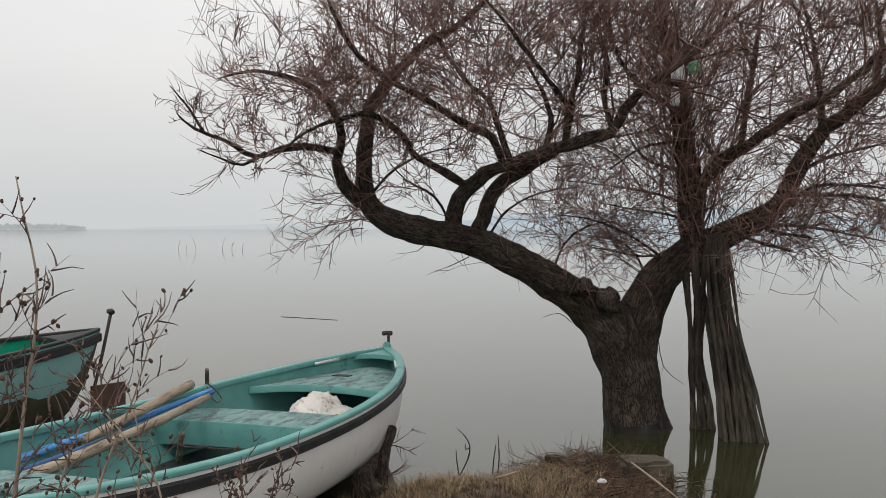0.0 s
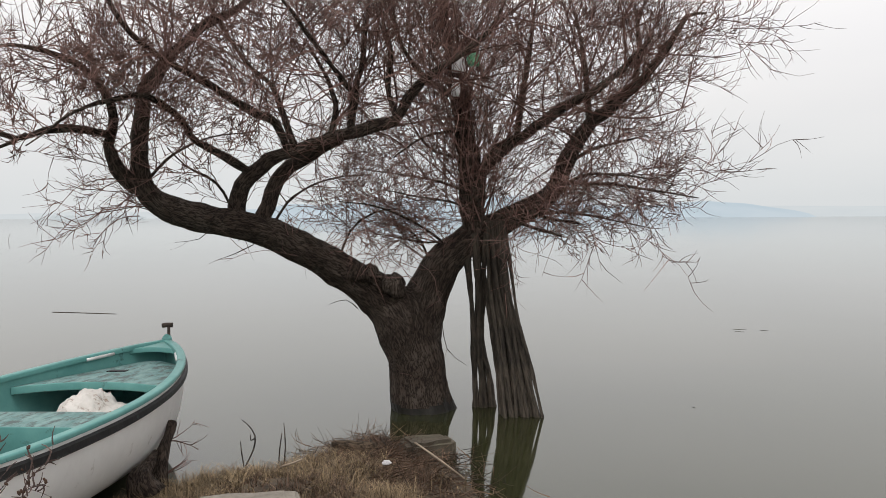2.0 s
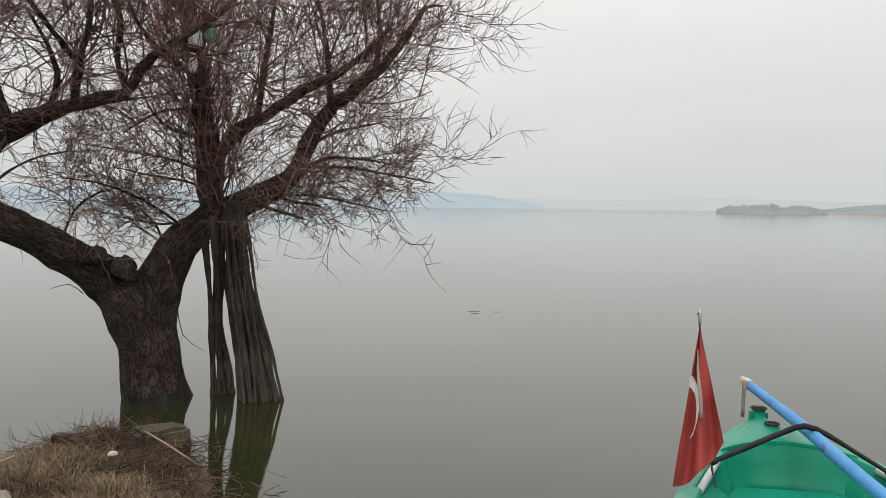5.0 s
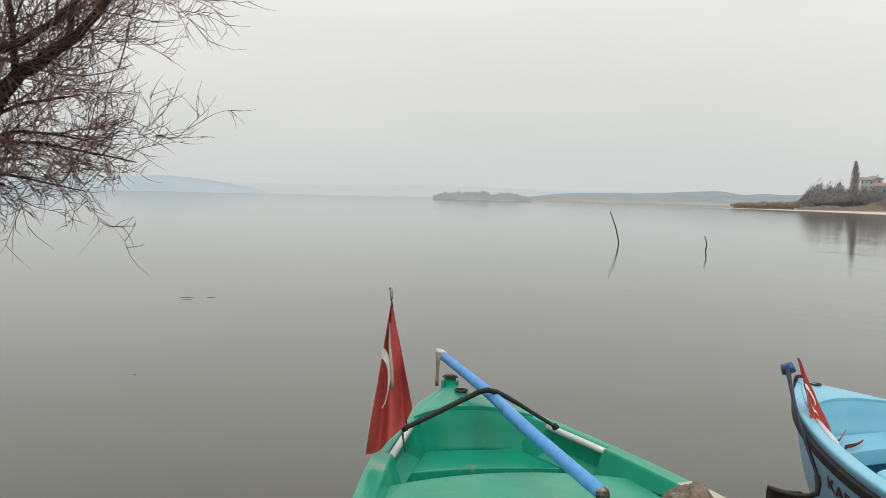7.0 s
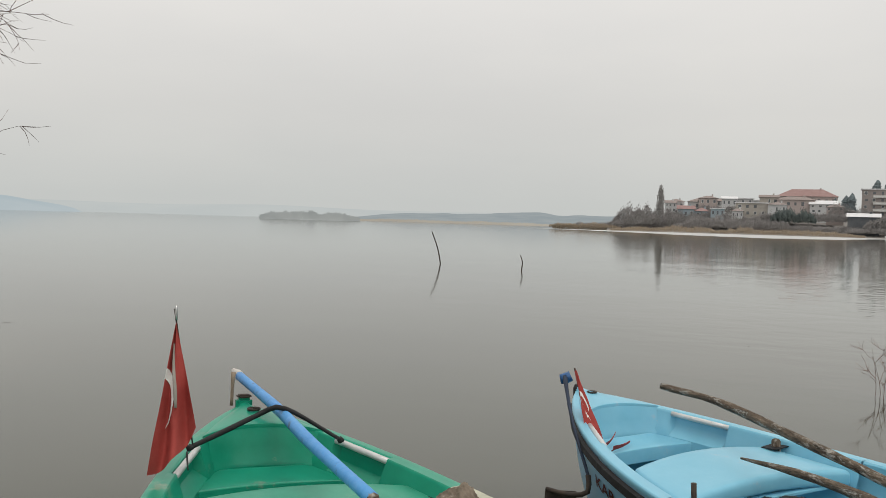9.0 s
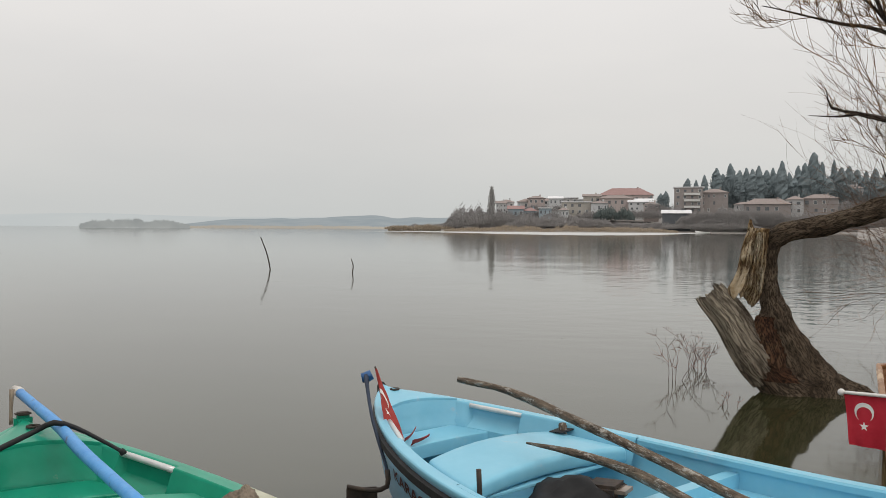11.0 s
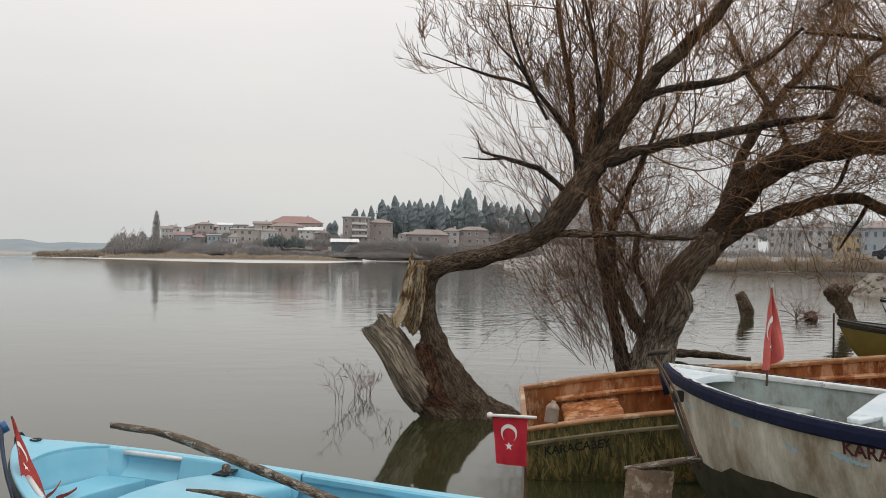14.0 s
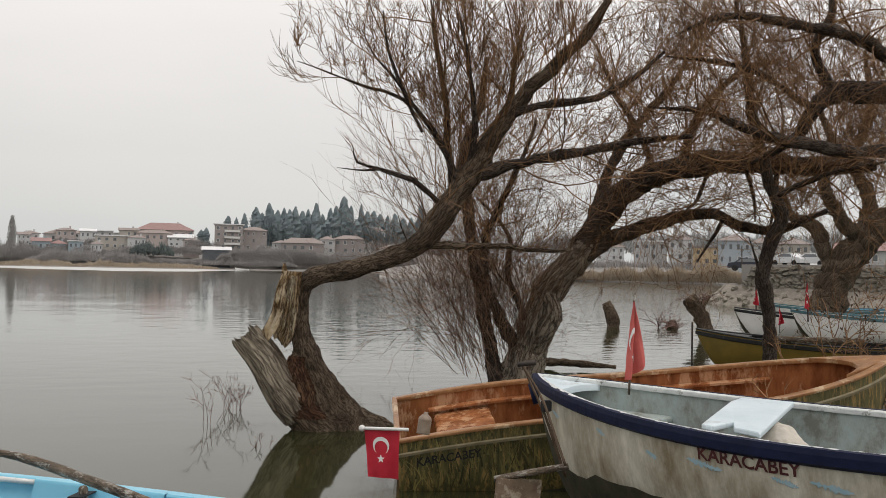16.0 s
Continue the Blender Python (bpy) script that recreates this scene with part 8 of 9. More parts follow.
rod("shaft", [(6.392, -2.294, 1.205), (6.336, -2.336, 1.131), (6.276, -2.422, 0.963), (6.17, -2.49, 0.713), (6.067, -2.526, 0.563)], [0.009, 0.009, 0.009, 0.010, 0.010], M_RUSTBAR, bracket, "rusty bent shaft", 8, 0.15, 0.05)
rod("tiller_head", [(6.397, -2.258, 1.213), (6.387, -2.322, 1.226), (6.376, -2.39, 1.231)], [0.018, 0.02, 0.018], M_IRON, bracket, "", 6, 0.1, 0.04)
rod("bar", [(6.148, -2.047, 0.458), (6.134, -2.283, 0.501), (6.118, -2.558, 0.545)], [0.022, 0.024, 0.024], M_WOOD, bracket, "grey timber bar", 8, 0.1)
bm = box_bm(0.34, 0.02, 0.26, 0.006)
bmesh.ops.transform(bm, matrix=pose(*(6.14, -2.21, 0.331), 0, 6, -80), verts=bm.verts)
part("blade", bm, mat("peeling_rust_blade", (0.13, 0.085, 0.055), (0.27, 0.20, 0.14), 7, 0.8, 0.003, spot=(0.42, 0.36, 0.28), spots=0.42, spot_scale=10), bracket)
rod("arm", [(6.524, -2.341, 1.185), (6.523, -2.375, 1.092), (6.47, -2.489, 0.837), (6.467, -2.575, 0.595), (6.465, -2.652, 0.393)], [0.008, 0.009, 0.010, 0.011, 0.011], M_RUSTBAR, bracket, "", 7)
box("clamp", (6.449, -2.49, 0.909), (0.05, 0.07, 0.08), M_RUBBER, bracket, "", 20, 0.006)

# ==== caught in the willow ====
sack("green plastic bag caught high in the willow", (2.265, 7.936, 3.34), (0.07, 0.06, 0.08), M_BAGGREEN, 3.0, "plastic_bag")
sack("white plastic bag caught high in the willow", (2.131, 7.985, 3.298), (0.07, 0.06, 0.11), M_BAGWHITE, 6.0, "plastic_bag")
sack("white plastic strip caught in the willow fork", (2.105, 7.979, 3.078), (0.045, 0.05, 0.12), M_BAGWHITE, 9.0, "plastic_bag")


# ==== the town across the bay ====
FOCAL = 1551.0


def facing(p):
    """The turn that makes a building's front face the walk."""
    return math.degrees(math.atan2(-p[1], -p[0])) + 90


def house(label, base, wide, tall, deep, wall, roof, style="hip", rows=0, cols=0, roof_h=1.6, eave=0.5, name="house", balcony=False):
    """A house > wall, roof, windows; base: middle of its front's foot."""
    h = thing(name, label, "house", "houses of the town", at=pose(*base, 0, 0, facing(base)))
    bm = box_bm(wide, deep, tall + 4, 0.0)
    bmesh.ops.translate(bm, vec=(0, deep / 2, tall / 2 - 2), verts=bm.verts)
    part("wall", bm, wall, h)
    w, d0, d1, z = wide / 2 + eave, -eave, deep + eave, tall
    if style == "hip":
        r = min(w, (d1 - d0) / 2) * 0.9
        m = (d0 + d1) / 2
        verts = [(-w, d0, z), (w, d0, z), (w, d1, z), (-w, d1, z), (-w + r, m, z + roof_h), (w - r, m, z + roof_h)]
        faces = [(0, 1, 5, 4), (1, 2, 5), (2, 3, 4, 5), (3, 0, 4), (3, 2, 1, 0)]
    elif style == "gable":
        m = (d0 + d1) / 2
        verts = [(-w, d0, z), (w, d0, z), (w, d1, z), (-w, d1, z), (-w, m, z + roof_h), (w, m, z + roof_h)]
        faces = [(0, 1, 5, 4), (1, 2, 5), (2, 3, 4, 5), (3, 0, 4), (3, 2, 1, 0)]
    elif style == "shed":
        verts = [(-w, d0, z), (w, d0, z), (w, d1, z + roof_h), (-w, d1, z + roof_h), (-w, d0, z - 0.25), (w, d0, z - 0.25), (w, d1, z - 0.25), (-w, d1, z - 0.25)]
        faces = [(0, 1, 2, 3), (0, 4, 5, 1), (1, 5, 6, 2), (3, 2, 6, 7), (0, 3, 7, 4), (4, 7, 6, 5)]
    else:
        verts = [(x, y, zz) for zz in (z, z + 0.4) for x, y in ((-w, d0), (w, d0), (w, d1), (-w, d1))]
        faces = [(0, 1, 5, 4), (1, 2, 6, 5), (2, 3, 7, 6), (3, 0, 4, 7), (4, 5, 6, 7), (3, 2, 1, 0)]
    data_part("roof", verts, faces, roof, h)
    if style in ("hip", "gable"):
        box("chimney", (wide * 0.22, deep * 0.5, tall + roof_h * 0.95), (0.7, 0.7, 1.4), wall, h)
    if rows:
        cw, ch = wide / cols, tall / rows
        rng = random.Random(int(base[1] * 7 + wide * 13))
        for i in range(rows):
            for k in range(cols):
                if rng.random() < 0.16:
                    continue
                x, zz = -wide / 2 + cw * (k + 0.5 + rng.uniform(-0.08, 0.08)), ch * (i + 0.50)
                ww, wh = cw * rng.uniform(0.26, 0.42), ch * rng.uniform(0.34, 0.46)
                f = box("window", (x, -0.02, zz), (ww + 0.25, 0.08, wh + 0.2), M_FRAME if rng.random() < 0.45 else wall, h)
                box("pane", (x, -0.06, zz), (ww, 0.05, wh), M_GLASS, f)
        if balcony:
            for i in range(1, rows):
                box("balcony", (wide * 0.12, -0.6, ch * i), (wide * 0.55, 1.2, 0.9), M_FRAME, h)
    return h


# Wall paints lean towards pale grey: haze across the bay is painted in.
W_WHITE = mat("white_render", (0.56, 0.57, 0.575), (0.63, 0.635, 0.635), 0.5, 0.9)
W_BLUE = mat("pale_blue_render", (0.34, 0.425, 0.47), (0.39, 0.46, 0.50), 0.5, 0.9)
W_TAN = mat("tan_render", (0.42, 0.395, 0.355), (0.48, 0.45, 0.405), 0.5, 0.9)
W_PINK = mat("salmon_render", (0.43, 0.37, 0.35), (0.48, 0.415, 0.395), 0.5, 0.9)
W_GREY = mat("grey_render", (0.47, 0.47, 0.47), (0.53, 0.53, 0.525), 0.5, 0.9)
W_DARK = mat("dark_boathouse_boards", (0.10, 0.11, 0.12), (0.15, 0.16, 0.17), 0.5, 0.9)
W_BROWN = mat("brown_brick_render", (0.29, 0.262, 0.25), (0.345, 0.312, 0.298), 0.5, 0.9)
W_ORANGE = mat("ochre_render", (0.55, 0.42, 0.27), (0.60, 0.47, 0.31), 0.5, 0.9)
W_SLATE = mat("blue_grey_render", (0.34, 0.385, 0.42), (0.39, 0.43, 0.465), 0.5, 0.9)

K = 400 / FOCAL
house("white rendered house on the slope across the bay", (386.711, 112.793, 7.392), 28 * K, 24 * K, 8, W_WHITE, M_ROOF, "hip", 2, 3, 1.2)
house("pale blue house with red roof across the bay", (377.758, 105.743, 6.239), 27 * K, 15 * K, 8, W_BLUE, M_ROOF_RED, "gable", 1, 3, 1.6)
house("pale blue house with red roof across the bay", (380.82, 99.819, 6.248), 24 * K, 12 * K, 8, W_BLUE, M_ROOF_RED, "hip", 1, 2, 1.5)
house("grey house with tiled roof across the bay", (407.916, 108.08, 10.624), 40 * K, 14 * K, 8, W_GREY, M_ROOF, "hip", 1, 4, 1.6)
house("white house with tiled roof across the bay", (414.461, 99.665, 10.708), 36 * K, 16 * K, 8, W_WHITE, M_ROOF, "hip", 2, 4, 1.4)
house("tan block of flats with pale flat roof", (387.195, 80.529, 4.967), 50 * K, 32 * K, 10, W_TAN, M_ROOF_WHITE, "flat", 3, 4)
house("white house with tiled roof behind the flats", (422.022, 85.564, 11.888), 60 * K, 14 * K, 9, W_WHITE, M_ROOF_WHITE, "flat", 1, 5)
house("white house with a columned porch", (382.053, 69.236, 4.891), 28 * K, 30 * K, 9, W_WHITE, M_ROOF, "hip", 2, 3, 1.2)
house("long hall with a red roof above the town", (435.616, 66.07, 13.776), 92 * K * 1.1, 17 * K, 14, W_PINK, M_ROOF_RED, "hip", 1, 8, 3.6)
house("salmon house with tiled roof", (410.072, 66.747, 12.038), 60 * K, 14 * K, 9, W_PINK, M_ROOF, "hip", 1, 5, 1.6)
house("white house with a white sheet roof", (406.988, 54.999, 9.779), 42 * K, 16 * K, 9, W_WHITE, M_ROOF_WHITE, "shed", 2, 4, 1.8)
house("brown four-storey block with white balconies", (400.579, 33.324, 8.512), 48 * K, 44 * K, 10, W_BROWN, M_ROOF_WHITE, "flat", 4, 4, balcony=True)
house("brown block of flats with hipped tiled roof", (407.463, 22.953, 8.572), 46 * K, 36 * K, 10, W_BROWN, M_ROOF, "hip", 3, 5, 1.8)
house("dark boathouse with a white sheet roof by the water", (377.631, 36.238, 4.259), 44 * K, 15 * K, 7, W_DARK, M_ROOF_WHITE, "gable", 0, 0, 1.5)
house("long brown house with tiled roof near the shore", (380.77, 0.716, 4.165), 70 * K, 30 * K, 9, W_BROWN, M_ROOF, "hip", 2, 5, 2.4)
house("grey house with white windows near the shore", (387.703, -9.876, 4.663), 26 * K, 36 * K, 9, W_GREY, M_ROOF, "hip", 3, 2, 1.6)
house("brown house with many white windows near the shore", (391.431, -19.623, 4.657), 52 * K, 38 * K, 9, W_BROWN, M_ROOF, "hip", 3, 4, 1.8)
house("white house among trees on the shore", (403.202, -40.565, 4.673), 50 * K, 24 * K, 9, W_WHITE, M_ROOF, "hip", 2, 4, 1.8)
house("grey house high among the trees", (443.132, -35.069, 16.063), 40 * K, 18 * K, 9, W_GREY, M_ROOF, "hip", 1, 4, 1.8)
for x, y, d, w, tall, paint, roof, style, label in ((660, 364, 415, 30, 11, W_PINK, M_ROOF, "hip", "small pink house with tiled roof in the town"), (694, 366, 410, 24, 13, W_WHITE, M_ROOF_WHITE, "shed", "small white house with white sheet roof"), (716, 362, 420, 32, 9, W_GREY, M_ROOF_WHITE, "flat", "low grey house with white flat roof"), (757, 362, 418, 30, 12, W_TAN, M_ROOF, "gable", "small tan house with tiled gable roof"), (598, 378, 396, 18, 16, W_WHITE, M_ROOF, "gable", "narrow white house with tiled gable roof"), (676, 384, 388, 22, 13, W_BLUE, M_ROOF_WHITE, "flat", "small pale blue house with flat roof"), (708, 386, 386, 18, 12, W_WHITE, M_ROOF, "hip", "small white house near the shore"), (858, 378, 395, 26, 14, W_PINK, M_ROOF, "hip", "small salmon house among garden trees"), (1010, 384, 385, 30, 20, W_GREY, M_ROOF, "hip", "grey house with tiled roof among trees")):
    at = Vector((386.42, 114.571, 8.169)).lerp(Vector((404.103, 13.011, 7.953)), (x - 600) / 400.0) * (d / 400.0)
    at.z = 1.85 + (405 - y) * d / FOCAL
    house(label, at, w * d / FOCAL, tall * d / FOCAL, 7, paint, roof, style, 1 if tall < 14 else 2, 3, 1.2)
K2 = 230 / FOCAL
house("white house beyond the reeds", (230.286, -83.044, 5.092), 50 * K2, 26 * K2, 9, W_WHITE, M_ROOF, "hip", 2, 4, 1.4)
house("grey house beyond the reeds", (233.369, -95.673, 5.376), 60 * K2, 36 * K2, 9, W_GREY, M_ROOF_WHITE, "flat", 2, 4)
house("white house with tiled roof beyond the reeds", (222.572, -100.031, 5.094), 44 * K2, 40 * K2, 9, W_WHITE, M_ROOF, "hip", 2, 3, 1.6)
house("ochre house beyond the reeds", (212.119, -102.27, 4.216), 44 * K2, 30 * K2, 9, W_ORANGE, M_ROOF, "flat", 2, 3)
house("blue-grey house above the stone wall", (206.314, -107.014, 4.303), 54 * K2, 42 * K2, 9, W_SLATE, M_ROOF, "hip", 2, 4, 1.8)
house("grey house above the stone wall", (233.143, -129.432, 6.079), 50 * K2, 34 * K2, 9, W_GREY, M_ROOF, "hip", 2, 4, 1.8)
house("low pale house behind the parked cars", (241.001, -143.642, 8.101), 60 * K2, 22 * K2, 9, W_TAN, M_ROOF, "hip", 1, 4, 2.0)
house("long house with a red-brown roof behind trees", (109.893, -76.272, 3.554), 90 * 120 / FOCAL, 26 * 120 / FOCAL, 9, W_GREY, M_ROOF_RED, "gable", 1, 5, 1.2)


def clumps(rng, n, shape, size, slim=0.35, long=1.3):
    """Many small leaning blades inside a shape; shape() gives a place and a scale."""
    verts, faces = [], []
    for i in range(n):
        c, k = shape()
        s = size * k * rng.uniform(0.6, 1.4)
        up = Vector((rng.gauss(0, 0.35), rng.gauss(0, 0.35), 1)).normalized()
        side = up.cross(Vector((rng.gauss(0, 1), rng.gauss(0, 1), 0.1))).normalized()
        b = len(verts)
        verts += [c - side * s * slim, c + side * s * slim, c + up * s * long + side * s * rng.uniform(-0.2, 0.2), c + up.cross(side) * s * slim + up * s * 0.4]
        faces += [(b, b + 1, b + 2), (b + 1, b + 3, b + 2), (b + 3, b, b + 2)]
    return verts, faces


def cypress(base, tall, wide, seed):
    t = thing("cypress_tree", "slim dark green cypress on the hill", "tree", "cypresses on the hill", at=base)
    rng = random.Random(seed)
    blunt = rng.choice((1.7, 2.2, 2.8, 4.0))
    v, f, _ = tube([Vector((0, 0, -2)), Vector((0, 0, tall * 0.2)), Vector((0, 0, tall * 0.9))], [0.25, 0.22, 0.05], 6)
    data_part("trunk", v, f, M_SCRUB, t)

    def shape():
        u = rng.random() ** 0.8
        r = wide * (0.35 + 0.65 * math.sin(math.pi * min(1, u * 0.75 + 0.2))) * (1 - u ** blunt) ** 0.65 * math.sqrt(rng.random())
        a = rng.uniform(0, 6.28)
        return Vector((r * math.cos(a), r * math.sin(a), tall * (0.04 + 0.92 * u))), 1 - 0.5 * u
    v, f = clumps(rng, 420, shape, wide * 0.20)
    heights = [0.03 + 0.94 * i / 13 for i in range(14)]
    v2, f2, _ = tube([Vector((wide * 0.12 * noise.noise(Vector((u * 4, seed, 0))), wide * 0.12 * noise.noise(Vector((u * 4, seed, 7))), tall * u)) for u in heights], [max(0.06, wide * 0.72 * (0.7 + 0.3 * math.sin(math.pi * u)) * (1 - u ** (blunt + 0.4)) ** 0.62) * (1 + 0.25 * noise.noise(Vector((u * 7, seed, 3)))) for u in heights], 9, 0.5, True, seed)
    f += [tuple(i + len(v) for i in q) for q in f2]
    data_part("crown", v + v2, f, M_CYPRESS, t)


rng = random.Random(12)
for x, top, base, w in ((918, 318, 352, 5), (932, 320, 352, 5), (946, 312, 352, 6), (965, 300, 352, 7), (976, 310, 355, 6), (988, 292, 356, 7), (1003, 304, 358, 7), (1014, 300, 360, 7), (1024, 302, 360, 8), (1034, 296, 360, 8), (1046, 304, 362, 8), (1057, 300, 362, 8), (1071, 288, 364, 8), (1082, 308, 364, 8), (1097, 296, 364, 7), (1108, 292, 365, 9), (1121, 274, 366, 13), (1134, 290, 366, 9), (1153, 286, 366, 8), (1165, 300, 366, 9), (1177, 298, 366, 8), (1190, 304, 366, 9), (1203, 306, 366, 9), (1217, 302, 368, 9), (1232, 310, 368, 9), (1248, 308, 368, 9), (1268, 278, 368, 9), (1010, 318, 360, 9), (1062, 316, 362, 9), (1090, 318, 364, 10), (1145, 316, 366, 10), (1222, 318, 366, 10), (1040, 322, 362, 10), (1180, 322, 366, 10), (882, 340, 362, 5), (874, 344, 364, 5), (858, 348, 372, 4)):
    d = 440 + rng.uniform(-15, 25)
    k = d / FOCAL
    p = Vector((444.625, 14.402, 14.233))
    q = Vector((449.488, -13.527, 14.174))
    base_p = p + (q - p) * ((x - 1000) / 100.0)
    base_p *= d / 440
    base_p.z = 1.85 + (404 - base) * k
    cypress(base_p, (base - top) * k, w * k * rng.uniform(1.35, 2.1), x)


def scrub(label, base, wide, tall, deep, seed, n, material, size, name="scrub", category="bushes"):
    """A belt of bushes, as many small blades; base: middle of its foot."""
    rng = random.Random(seed)
    t = pose(*base, 0, 0, facing(base))

    def shape():
        x = rng.uniform(-0.5, 0.5)
        h = tall * (0.55 + 0.45 * noise.noise(Vector((x * wide * 0.12, seed, 0))) + 0.25 * noise.noise(Vector((x * wide * 0.4, seed, 5)))) * (1 - (2 * abs(x)) ** 6)
        return t @ Vector((x * wide, rng.uniform(0, deep), max(h, 0.2) * rng.random() ** 0.8 * (1.18 if rng.random() < 0.12 else 0.92))), 1
    v, f = clumps(rng, int(n * 2.3), shape, size * 0.58, 0.19, 2.0)
    ob = data_part(name, v, f, material, None, label)
    return tagged(ob, category=category, kind="stuff")


# the far ground rises behind the shore
def far_bank(name, label, az0, az1, near, deep, height, material, power=0.7, start=0.15):
    verts, faces, n, m = [], [], 60, 8
    for i in range(n + 1):
        u = i / n
        for k in range(m + 1):
            v = k / m
            wob = 6 * noise.noise(Vector((u * 9, 1.0, 0)))
            z = -0.4 + 0.9 * min(1, v * 8) + height * max(0, v - 0.12) ** power * (0.25 + 0.75 * min(1, u / start) * min(1, (1 - u) / 0.1)) * (0.8 + 0.3 * noise.noise(Vector((u * 6, v * 2, 4))))
            verts.append(polar(az0 + (az1 - az0) * u, near + wob + deep * v, z))
    for i in range(n):
        for k in range(m):
            a = i * (m + 1) + k
            faces.append((a, a + m + 1, a + m + 2, a + 1))
    ob = data_part(name, verts, faces, material, None, label, True)
    return tagged(ob, category="ground", kind="structure")


far_bank("ground_town_slope", "brown slope under the town across the bay", 69.5, 104, 350, 260, 20, M_FARLAND)
far_bank("ground_reed_shore", "straw-brown reed shore along the bay", 95, 118, 175, 120, 6, M_FARLAND)
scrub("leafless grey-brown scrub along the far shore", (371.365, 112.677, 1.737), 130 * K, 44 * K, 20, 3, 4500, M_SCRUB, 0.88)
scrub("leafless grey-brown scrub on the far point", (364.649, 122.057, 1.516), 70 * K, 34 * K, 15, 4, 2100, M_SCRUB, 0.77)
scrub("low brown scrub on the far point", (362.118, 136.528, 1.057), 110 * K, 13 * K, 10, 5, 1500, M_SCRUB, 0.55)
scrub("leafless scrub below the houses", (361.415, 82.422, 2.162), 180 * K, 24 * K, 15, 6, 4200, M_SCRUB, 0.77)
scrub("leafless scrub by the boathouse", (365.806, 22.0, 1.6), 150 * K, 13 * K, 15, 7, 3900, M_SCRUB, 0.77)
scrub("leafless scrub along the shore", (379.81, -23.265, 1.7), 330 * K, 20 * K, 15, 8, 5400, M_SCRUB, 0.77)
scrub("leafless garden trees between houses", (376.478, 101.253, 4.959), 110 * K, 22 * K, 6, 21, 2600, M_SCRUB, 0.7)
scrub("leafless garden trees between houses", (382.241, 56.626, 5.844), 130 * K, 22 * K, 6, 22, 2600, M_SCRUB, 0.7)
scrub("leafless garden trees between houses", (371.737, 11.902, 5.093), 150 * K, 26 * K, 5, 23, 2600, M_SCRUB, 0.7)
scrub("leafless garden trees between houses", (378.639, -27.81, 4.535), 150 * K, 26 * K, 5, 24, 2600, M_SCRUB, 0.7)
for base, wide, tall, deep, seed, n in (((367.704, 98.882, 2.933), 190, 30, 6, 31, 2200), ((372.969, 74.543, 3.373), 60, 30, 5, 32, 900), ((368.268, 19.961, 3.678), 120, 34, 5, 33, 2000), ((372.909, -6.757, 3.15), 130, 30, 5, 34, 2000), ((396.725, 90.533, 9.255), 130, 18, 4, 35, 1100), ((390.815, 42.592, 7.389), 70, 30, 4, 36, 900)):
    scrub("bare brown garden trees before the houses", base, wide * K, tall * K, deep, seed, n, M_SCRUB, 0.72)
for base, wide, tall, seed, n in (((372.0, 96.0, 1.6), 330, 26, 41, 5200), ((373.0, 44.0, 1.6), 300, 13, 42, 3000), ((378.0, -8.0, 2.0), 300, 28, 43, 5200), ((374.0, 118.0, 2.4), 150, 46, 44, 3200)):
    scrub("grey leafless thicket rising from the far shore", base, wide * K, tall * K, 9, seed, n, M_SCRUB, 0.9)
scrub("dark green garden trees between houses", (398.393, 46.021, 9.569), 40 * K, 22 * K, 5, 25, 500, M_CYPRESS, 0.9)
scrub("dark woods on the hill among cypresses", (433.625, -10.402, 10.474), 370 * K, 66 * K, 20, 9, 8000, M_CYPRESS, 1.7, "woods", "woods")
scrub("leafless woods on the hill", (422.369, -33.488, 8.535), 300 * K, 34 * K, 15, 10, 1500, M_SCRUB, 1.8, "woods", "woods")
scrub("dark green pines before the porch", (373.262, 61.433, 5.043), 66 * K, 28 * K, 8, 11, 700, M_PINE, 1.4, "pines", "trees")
scrub("straw-coloured reeds along the far waterline", (343.795, 78.37, 0.106), 360 * K, 12 * K, 6, 12, 4000, M_REED, 0.6, "reeds", "reeds")
scrub("straw-coloured reeds on the far point", (355.9, 143.052, 0.844), 120 * K, 9 * K, 6, 13, 800, M_REED, 0.8, "reeds", "reeds")
scrub("tall straw-coloured reeds across the inlet", (161.832, -68.33, 0.18), 330 * 170 / FOCAL, 36 * 170 / FOCAL, 8, 14, 11000, M_REED, 0.55, "reeds", "reeds")
scrub("leafless scrub between houses beyond the reeds", (213.689, -92.246, 3.0), 330 * K2, 14 * K2, 12, 15, 700, M_SCRUB, 1.1)
# These blades are pale grey because the mist is in their colour.
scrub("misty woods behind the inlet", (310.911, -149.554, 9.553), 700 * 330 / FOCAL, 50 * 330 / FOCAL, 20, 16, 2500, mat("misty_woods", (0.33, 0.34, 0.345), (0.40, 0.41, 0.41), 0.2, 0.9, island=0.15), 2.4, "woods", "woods")


